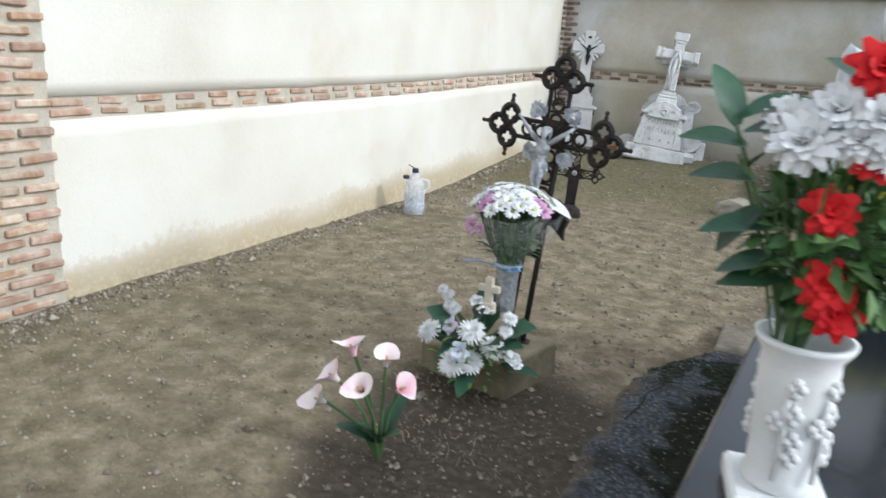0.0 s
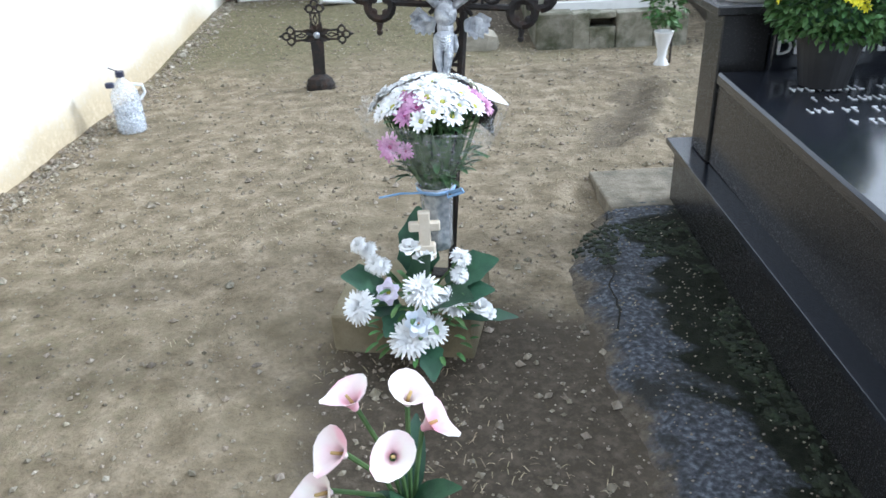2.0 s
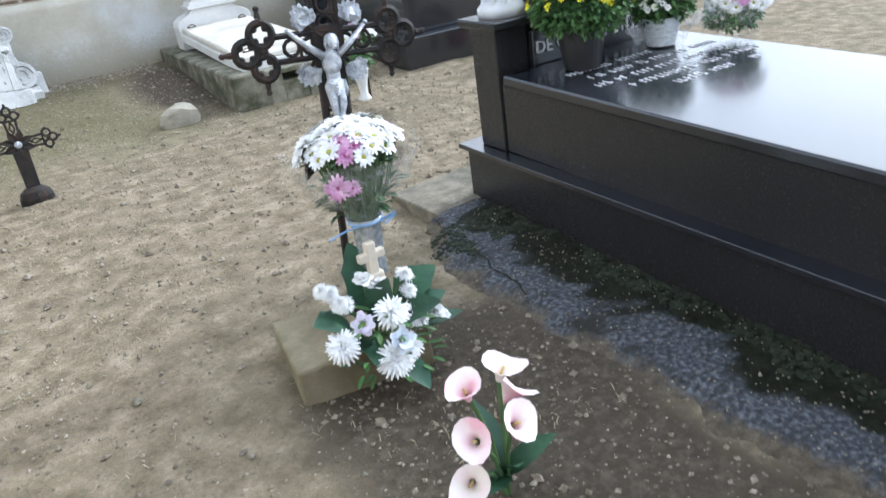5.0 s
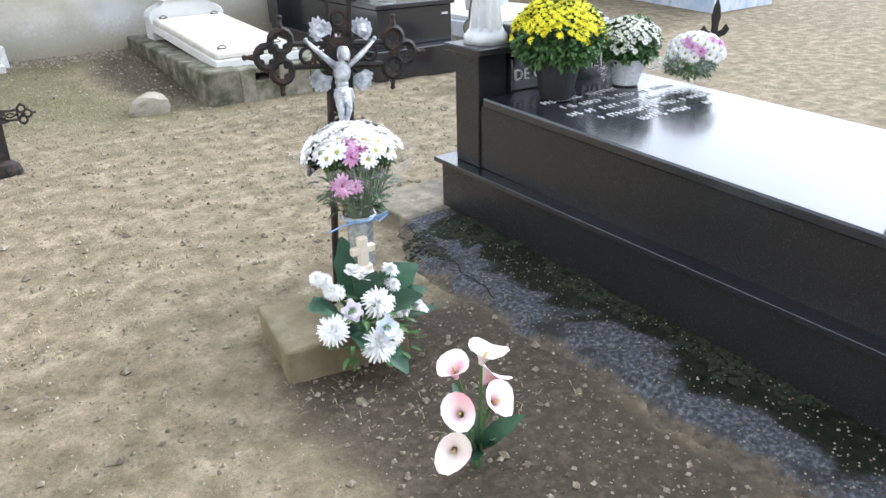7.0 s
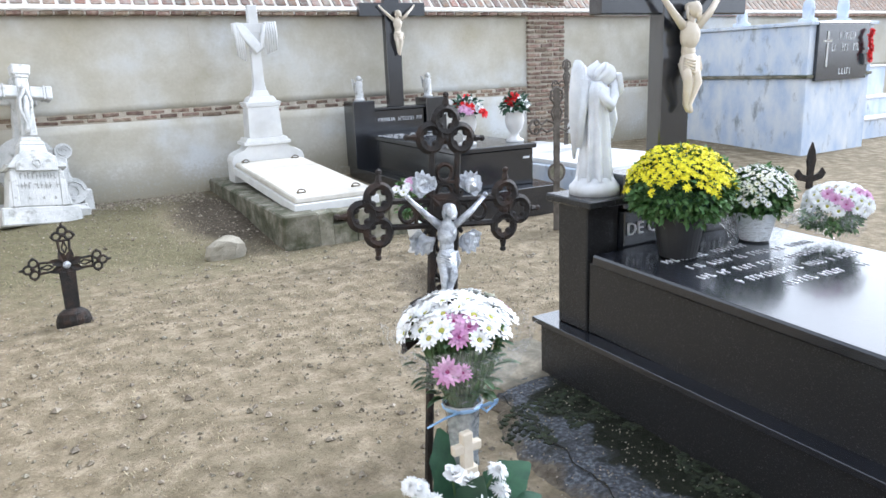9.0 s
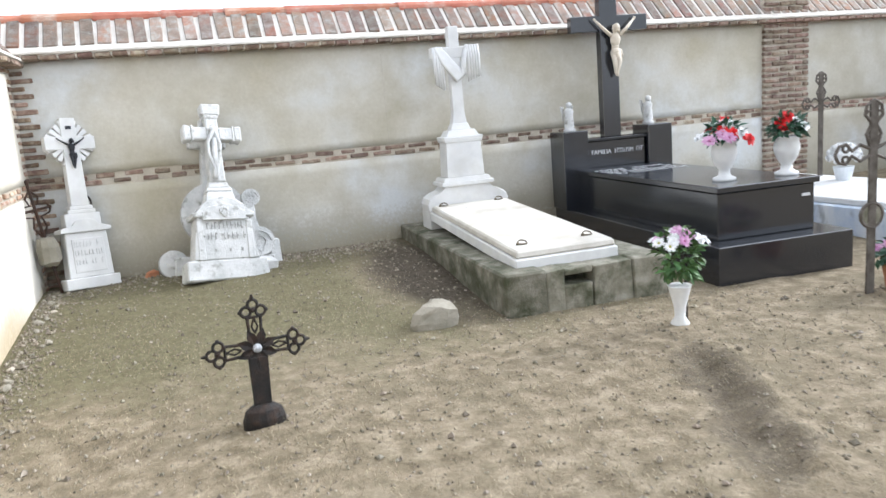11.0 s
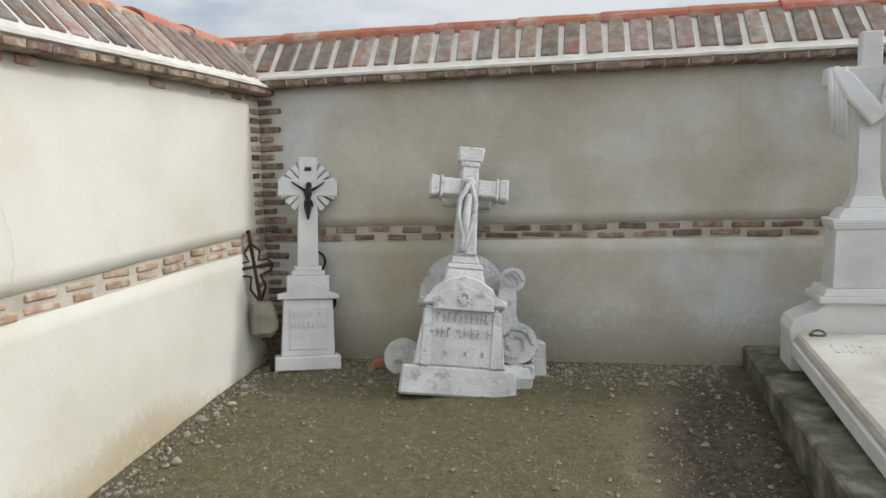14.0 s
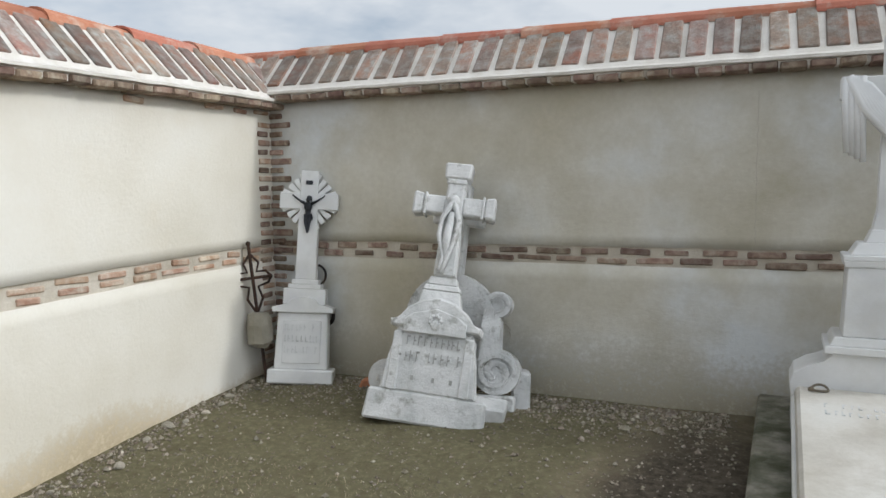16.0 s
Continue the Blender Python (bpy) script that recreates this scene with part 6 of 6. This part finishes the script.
# ---- white urns with flowers on the family tomb ----
def urn(label, at, blooms, seed, count=16, spread=0.15):
    rnd = random.Random(seed)
    u = thing("flower_urn", label, "urn", pose(*at), "urns on the family tomb")
    part("urn", lathe(B(), [(0.085, 0), (0.085, 0.02), (0.045, 0.04), (0.04, 0.08), (0.075, 0.13), (0.095, 0.2), (0.085, 0.27), (0.105, 0.29), (0.09, 0.29)], 20), M_URN, u, smooth=True)
    tagged(part("leaves", foliage((0, 0, 0.35), (0.12, 0.12, 0.10), 150, 0.07, rnd, -0.6), M_GREEN, u), kind="stuff")
    for k in range(count):
        a, q = rnd.uniform(0, 6.28), rnd.uniform(0.0, spread)
        put(rnd.choice(blooms), u, (q * math.cos(a), q * math.sin(a), 0.44 - q * 0.7), (math.cos(a) * 0.8, math.sin(a) * 0.8 - 0.4, 0.9), 0.055, rnd)


urn("white urn of pink and white cloth flowers on granite", (1.70, 7.15, 0.67), [LILAC, PEACH] + ROSEW * 3 + MAUVE + REDB[:1], 51, 34, 0.2)
urn("white urn with red and white flowers on granite", (2.17, 7.02, 0.67), ROSEW + REDB + DAISY, 52)

# ---- low white grave, limewashed vault ----
g3 = thing("low_grave", "low white slab grave with stained blue limewashed sides", "grave", pose(3.15, 6.75, 0))
part("kerb", box(B(), 0, 1.35, 0, 2.7, -0.05, 0.27, 0.01), M_BLUEWASH, g3)
part("cover_slab", box(B(), 0.05, 1.30, 0.06, 2.64, 0.273, 0.33, 0.01), M_MARBLE, g3)
gh = thing("white_flower_pot", "round white flower cluster on the low grave", "flowers", pose(4.2, 8.3, 0.33))
part("pot", lathe(B(), [(0.07, 0), (0.10, 0.14), (0.09, 0.14)], 16), M_WPOT, gh)
for k in range(26):
    z = 1 - 1.2 * (k + 0.5) / 26
    q = math.sqrt(1 - z * z)
    a = k * 2.4
    put(rb.choice(POM), gh, (0.14 * q * math.cos(a), 0.14 * q * math.sin(a), 0.24 + 0.12 * z), (q * math.cos(a), q * math.sin(a), z + 0.1), 0.05, rb)

va = thing("burial_vault", "blue-white limewashed burial vault with a black plaque", "vault", pose(7.12, 7.12, 0))
part("lower_body", box(B(), 0.03, 1.55, 0.03, 2.4, -0.05, 1.06, 0.01), M_BLUEWASH, va)
part("ledge", box(B(), -0.01, 1.57, 0.0, 2.43, 1.062, 1.10, 0.006), M_CURB, va, "grey weathered ledge")
part("upper_body", box(B(), 0.01, 1.55, 0.02, 2.4, 1.102, 1.74, 0.01), M_BLUEWASH, va)
part("roof_slab", box(B(), -0.03, 1.6, -0.02, 2.42, 1.742, 1.79, 0.006), M_BLUEWASH, va)
pq = part("plaque", box(B(), 0.14, 1.36, -0.03, 0.018, 1.02, 1.78, 0.004), M_GRANITE, va, "black granite plaque")
part("plaque_cross", box(box(B(), 0.33, 0.36, -0.04, -0.031, 1.2, 1.66), 0.25, 0.44, -0.04, -0.031, 1.52, 1.55), M_MARBLE, pq)
bm = B()
bars(bm, 0.62, 0.98, -0.031, 1.55, 0.10, rb)
bars(bm, 0.45, 1.12, -0.031, 1.40, 0.10, rb)
bars(bm, 0.66, 0.95, -0.031, 1.09, 0.09, rb)
tagged(part("lettering", bm, M_STEEL, pq), kind="stuff")
rw = thing("red_wreath_flowers", "small red flower bunch fixed on the plaque", "flowers", pose(8.42, 7.06, 1.42))
for k in range(7):
    put(rb.choice(REDB), rw, (rb.uniform(-0.05, 0.05), -0.03, 0.22 - k * 0.06), (0, -1, 0.3), 0.06, rb)
part("holder", box(B(), -0.04, 0.04, -0.04, 0.0, -0.22, -0.06, 0.006), M_WPOT, rw)
for x, y, h in ((7.4, 7.35, 0.36), (7.3, 8.3, 0.26), (8.3, 7.4, 0.42)):
    s3 = thing("vault_ornament", "small white statue on the vault's roof", "statue", pose(x, y, 1.79), "vault ornaments")
    bm = lathe(B(), [(0.12, 0), (0.12, 0.04), (0.07, 0.06), (0.08, h * 0.5), (0.06, h * 0.75), (0.02, h * 0.85)], 14)
    ball(bm, (0, 0, h * 0.92), h * 0.12)
    part("statue", bm, M_BLUEWASH, s3, smooth=True)
v3 = thing("stepped_vault", "white stepped vault beside the limewashed one", "vault", pose(8.75, 7.5, 0))
for k, (d, z0, z1) in enumerate(((0.0, -0.05, 0.33), (0.35, 0.33, 0.62), (0.8, 0.62, 1.1), (1.2, 1.1, 1.7))):
    part("step", box(B(), 0.0 + 0.0 * k, 2.6, d, 2.1, z0, z1, 0.008), M_BLUEWASH, v3)
    part("step_edge", box(B(), -0.015, 2.62, d - 0.02, d + 0.3, z1 + 0.002, z1 + 0.035, 0.005), M_MARBLE, v3)

# dark iron cross by the vault
dk = thing("gothic_iron_cross", "small dark cast-iron gothic cross among pale plants", "grave cross", pose(5.1, 5.75, 0.0, 0, 0, -20) @ Matrix.Scale(0.72, 4))
bm = B()
prism(bm, [(-0.05, 0), (-0.045, 0.3), (-0.075, 0.42), (-0.05, 0.56), (0, 0.68), (0.05, 0.56), (0.075, 0.42), (0.045, 0.3), (0.05, 0)], -0.02, 0.02, 0.004)
part("shaft", bm, M_IRON, dk)
for s in (-1, 1):
    part("arm", prism(B(), [(s * 0.05, 0.1), (s * 0.2, 0.14), (s * 0.26, 0.22), (s * 0.2, 0.3), (s * 0.14, 0.22), (s * 0.05, 0.2)][::s], -0.018, 0.018, 0.004), M_IRON, dk)


# ---- loose gravel, dead grass, clods ----
M_PEBBLE = mat("loose_gravel", [(0.15, 0.124, 0.088), (0.225, 0.193, 0.144), (0.36, 0.325, 0.265)], 40, 0.9, bump=0.3, fine=100, vary=0.35, per='island')
M_STRAW = mat("dead_grass", [(0.27, 0.225, 0.14), (0.43, 0.365, 0.25)], 30, 0.85, bump=0, vary=0.35, per='island')
rg = random.Random(77)


def blocked(x, y):
    return (x > -0.5 and 1.0 < y < 3.9) or (-0.25 < x < 0.98 and y > 6.9) or (1.4 < x < 2.7 and y > 6.3)


verts, faces = [], []
for k in range(40000):
    r = rg.random()
    if r < 0.12:
        x, y = LEFT + 0.03 + abs(rg.gauss(0, 0.12)), rg.uniform(1.5, 9.5)
    elif r < 0.22:
        x, y = rg.uniform(-3.2, -0.3), BACK - 0.05 - abs(rg.gauss(0, 0.25))
    elif r < 0.25:
        x, y = rg.uniform(-2.2, -0.7), rg.uniform(1.0, 3.2)
    else:
        x, y = rg.uniform(-3.3, 2.5), rg.uniform(0.9, 9.5)
    if blocked(x, y):
        continue
    s = min(0.026, 0.0028 + rg.expovariate(1 / 0.0034)) * (1.4 if r < 0.22 else 0.65 if r < 0.25 else 1)
    z = ground_z(x, y) + s * 0.25
    c = len(verts)
    a = rg.uniform(0, 6.28)
    for dx, dy, dz in ((1, 0, 0), (0, 0.8, 0), (-0.9, 0, 0), (0, -0.8, 0), (0.1, 0.1, 0.7), (0, 0, -0.7)):
        q = s * rg.uniform(0.7, 1.2)
        verts.append((x + q * (dx * math.cos(a) - dy * math.sin(a)), y + q * (dx * math.sin(a) + dy * math.cos(a)), z + q * dz))
    faces += [(c + i, c + (i + 1) % 4, c + 4) for i in range(4)] + [(c + (i + 1) % 4, c + i, c + 5) for i in range(4)]
for k in range(1700):
    x, y, s = rg.uniform(-0.75, -0.12), rg.uniform(0.9, 3.8), rg.uniform(0.002, 0.006)
    if x < apron_edge(y) + 0.05:
        continue
    c = len(verts)
    for dx, dy, dz in ((1, 0, 0), (0, 0.8, 0), (-0.9, 0, 0), (0, -0.8, 0), (0.1, 0.1, 0.7), (0, 0, -0.7)):
        verts.append((x + s * dx, y + s * dy, apron_z(x, y) + 0.002 + s * dz))
    faces += [(c + i, c + (i + 1) % 4, c + 4) for i in range(4)] + [(c + (i + 1) % 4, c + i, c + 5) for i in range(4)]
me = bpy.data.meshes.new("gravel")
me.from_pydata(verts, [], faces)
me.materials.append(M_PEBBLE)
tagged(new("gravel", me), "loose pale gravel and small clods on the earth", "gravel", kind="stuff")

verts, faces = [], []
for k in range(32000):
    x, y = rg.uniform(-3.2, 3.0), rg.uniform(2.2, 8.2)
    if blocked(x, y) or noise.noise(Vector((x * 1.3, y * 1.3, 9))) < -0.08 + 0.3 * rg.random() - (0.12 if y > 3.4 else -0.2):
        continue
    z = ground_z(x, y)
    a, l, h = rg.uniform(0, 6.28), rg.uniform(0.008, 0.032), rg.uniform(0.003, 0.018)
    dx, dy = math.cos(a) * l, math.sin(a) * l
    wx, wy = -math.sin(a) * 0.0012, math.cos(a) * 0.0012
    c = len(verts)
    verts += [(x - wx, y - wy, z), (x + wx, y + wy, z), (x + dx * 0.6 + wx, y + dy * 0.6 + wy, z + h), (x + dx * 0.6 - wx, y + dy * 0.6 - wy, z + h), (x + dx, y + dy, z + h * 0.7)]
    faces += [(c, c + 1, c + 2, c + 3), (c + 3, c + 2, c + 4)]
me = bpy.data.meshes.new("dead_grass")
me.from_pydata(verts, [], faces)
me.materials.append(M_STRAW)
tagged(new("dead_grass", me), "sparse short dead grass blades on dry earth", "grass", kind="stuff")

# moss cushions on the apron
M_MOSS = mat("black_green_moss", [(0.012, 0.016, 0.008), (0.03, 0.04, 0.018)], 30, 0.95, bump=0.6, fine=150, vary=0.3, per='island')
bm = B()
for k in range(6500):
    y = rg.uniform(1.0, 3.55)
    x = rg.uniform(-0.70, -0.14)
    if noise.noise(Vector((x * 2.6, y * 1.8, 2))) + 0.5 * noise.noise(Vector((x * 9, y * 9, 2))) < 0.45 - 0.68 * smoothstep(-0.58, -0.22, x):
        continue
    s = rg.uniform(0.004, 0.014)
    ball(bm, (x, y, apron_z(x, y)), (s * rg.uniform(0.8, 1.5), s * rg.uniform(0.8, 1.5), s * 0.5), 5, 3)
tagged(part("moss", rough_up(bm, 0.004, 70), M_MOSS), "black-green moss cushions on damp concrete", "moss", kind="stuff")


# ---- bricks of the walls: the nearest are objects of their own, the far ones joined ----
def brick_mesh(name, sx, sy, sz, material, seed):
    bm = B()
    box(bm, -sx / 2, sx / 2, -sy / 2, sy / 2, -sz / 2, sz / 2, 0.006)
    rough_up(bm, 0.006, 14, seed)
    bmesh.ops.recalc_face_normals(bm, faces=bm.faces)
    me = bpy.data.meshes.new(name)
    bm.to_mesh(me)
    bm.free()
    me.materials.append(material)
    return me


BR = [brick_mesh("brick", 0.215, 0.06, 0.036, M_BRICK, k * 3.7) for k in range(4)]
BRH = [brick_mesh("brick", 0.105, 0.06, 0.036, M_BRICK, k * 5.1) for k in range(3)]
BRP = [brick_mesh("brick", 0.215, 0.06, 0.034, M_BRICKPALE, k * 3.1) for k in range(4)]
CB = [brick_mesh("coping_brick", 0.105, 0.36, 0.05, M_BRICKGREY, k * 2.3) for k in range(4)]
rng = random.Random(4)


class Joined:
    def __init__(self):
        self.v, self.f = [], []

    def add(self, me, m):
        k = len(self.v)
        self.v += [m @ v.co for v in me.vertices]
        self.f += [[k + i for i in p.vertices] for p in me.polygons]

    def done(self, name, material, parent):
        me = bpy.data.meshes.new(name)
        me.from_pydata(self.v, [], self.f)
        me.materials.append(material)
        ob = new(name, me)
        ob.parent = parent
        return tagged(ob, kind="stuff")


def lay(parent, me, m, own, rest):
    if own:
        ob = new(me.name.split(".")[0], me)
        ob.parent = parent
        ob.matrix_basis = m
    else:
        rest.add(me, m)


def dress(wall, length, own_from, own_to, band, face, joined, eave, rise):
    rest, restc, restt = Joined(), Joined(), Joined()
    # band: two courses
    for row, z in enumerate((band - 0.025, band + 0.025)):
        x = 0.05 + 0.11 * row
        while x < length - 0.2:
            s = 0.235 + rng.uniform(-0.012, 0.02)
            m = pose(x + s / 2, 0.023 + rng.uniform(-0.006, 0.004), z + rise(x) + rng.uniform(-0.006, 0.006), 0, rng.uniform(-2, 2), rng.uniform(-1, 1)) @ Matrix.Diagonal((rng.uniform(0.55, 1.0), 1, rng.uniform(0.8, 1.15), 1))
            lay(wall, rng.choice(face), m, own_from < x < own_to, rest)
            x += s
    # coping: a corbelled course, then sloping bricks set on edge, then ridge tiles
    x = 0.0
    while x < length - 0.05:
        m = pose(x + 0.055, -0.055, eave + rise(x) + 0.012 + rng.uniform(-0.003, 0.003), rng.uniform(-2, 2), 0, rng.uniform(-2, 2)) @ Matrix.Diagonal((rng.uniform(1.12, 1.22), 2.4, 1.1, 1))
        lay(wall, rng.choice(BRH), m, own_from < x < own_to, rest)
        x += 0.135
    x = 0.0
    while x < length - 0.02:
        m = pose(x + 0.07, 0.058, eave + rise(x) + 0.215, 46 + rng.uniform(-1, 1), rng.uniform(-1, 1), rng.uniform(-2.5, 2.5)) @ Matrix.Diagonal((rng.uniform(0.90, 1.05), 0.97, 1, 1))
        lay(wall, rng.choice(CB), m, own_from < x < own_to, restc)
        x += 0.137
    # a broken course of limy bricks under the eaves of the sunny wall
    x = 0.05
    while rise is climb and x < length - 0.2:
        if rng.random() < 0.8:
            m = pose(x + 0.1, 0.010 + rng.uniform(-0.004, 0.004), eave + rise(x) - 0.028 + rng.uniform(-0.006, 0.004), 0, rng.uniform(-3, 3), 0) @ Matrix.Diagonal((rng.uniform(0.5, 0.95), 1, rng.uniform(0.7, 1.2), 1))
            lay(wall, rng.choice(face), m, own_from < x < own_to, rest)
        x += 0.21 + rng.uniform(-0.02, 0.05)
    rest.done("bricks", joined, wall)
    restc.done("coping_bricks", M_BRICKGREY, wall)
    bm = B()
    section = [(-0.108, 0.002), (-0.112, 0.034), (-0.135, 0.04), (-0.135, 0.056), (-0.10, 0.07), (0.165, 0.342), (0.42, 0.342), (0.42, 0.002)]
    spans = [min(length, 0.12 * k) for k in range(int(length / 0.12) + 2)]
    cuts = [[bm.verts.new((y + (0.007 * noise.noise(Vector((s * 5, z * 30, 1))) if y < 0 else 0), s, eave + rise(s) + z + 0.004 * noise.noise(Vector((s * 7, y * 9, 4))))) for y, z in section] for s in spans]
    for a, b in zip(cuts, cuts[1:]):
        for i in range(8):
            bm.faces.new((a[i], a[(i + 1) % 8], b[(i + 1) % 8], b[i]))
    bm.faces.new(cuts[0])
    bm.faces.new(cuts[-1][::-1])
    moved(bm, Matrix(((0, 1, 0, 0), (1, 0, 0, 0), (0, 0, 1, 0), (0, 0, 0, 1))))
    part("coping_mortar", bm, M_MORTARW, wall)
    # ridge tiles, lapped
    x = 0.0
    k = 0
    while x < length - 0.1:
        bm = B()
        n = 8
        a = [bm.verts.new((0, 0.12 * math.cos(math.pi * i / n), 0.075 * math.sin(math.pi * i / n))) for i in range(n + 1)]
        b = [bm.verts.new((0.60, 0.105 * math.cos(math.pi * i / n), 0.060 * math.sin(math.pi * i / n))) for i in range(n + 1)]
        a2 = [bm.verts.new(v.co * 1 + Vector((0, 0, -0.016))) for v in a]
        b2 = [bm.verts.new(v.co * 1 + Vector((0, 0, -0.016))) for v in b]
        for i in range(n):
            bm.faces.new((a[i], a[i + 1], b[i + 1], b[i]))
            bm.faces.new((a2[i + 1], a2[i], b2[i], b2[i + 1]))
            bm.faces.new((a[i + 1], a[i], a2[i], a2[i + 1]))
            bm.faces.new((b[i], b[i + 1], b2[i + 1], b2[i]))
        for (p, q, r, s) in ((a[0], b[0], b2[0], a2[0]), (b[n], a[n], a2[n], b2[n])):
            bm.faces.new((p, q, r, s))
        part("ridge_tile", bm, M_TILE, wall, at=pose(x, 0.25, eave + rise(x) + 0.33, 0, -0.8 + rng.uniform(-0.5, 0.5), rng.uniform(-0.8, 0.8)))
        x += 0.545


def pier(parent, x0, x1, z0, z1, proud, face):
    """A brick pier in the wall's face: courses of bricks proud of wide mortar joints."""
    bm = B()
    box(bm, x0 + 0.01, x1 - 0.01, -proud + 0.02, 0.02, z0, z1)
    part("pier_mortar", bm, M_MORTAR, parent)
    z, k = z0 + 0.02, 0
    while z < z1 - 0.03:
        x = x0
        end = x1
        if k % 2:
            me, s = rng.choice(BRH), 0.105
            parent_m = pose(x + s / 2, -proud + 0.026 + rng.uniform(-0.005, 0.005), z, 0, rng.uniform(-2, 2), 0)
            lay(parent, me, parent_m, True, None)
            x += s + 0.014
        while x < end - 0.06:
            s = min(0.215, end - x)
            m = pose(x + s / 2, -proud + 0.030 + rng.uniform(-0.006, 0.004), z + rng.uniform(-0.004, 0.004), 0, rng.uniform(-2, 2), rng.uniform(-1, 1)) @ Matrix.Diagonal((s / 0.215 * rng.uniform(0.88, 1.0), 1, rng.uniform(0.95, 1.25), 1))
            lay(parent, rng.choice(face), m, True, None)
            x += s + 0.014
        z += 0.062
        k += 1


dress(wall_back, 30.0, 0.3, 8.2, BAND_BACK, BR, M_BRICK, EAVE_BACK, level)
dress(wall_left, 4.0 + BACK, 5.5, 13.6, BAND_LEFT, BRP, M_BRICKPALE, EAVE_LEFT, climb)
pier(wall_back, 0.40, 0.57, 0.0, EAVE_BACK - 0.02, 0.02, BR)
pier(wall_back, 4.39 - LEFT + 0.4, 5.05 - LEFT + 0.4, 0.0, EAVE_BACK + 0.45, 0.06, BR)
pier(wall_left, 5.85, 6.48, -0.05, EAVE_LEFT + 0.02, 0.03, BRP)
pier(wall_left, 13.46, 13.60, 0.0, EAVE_LEFT + 0.04, 0.012, BRP)
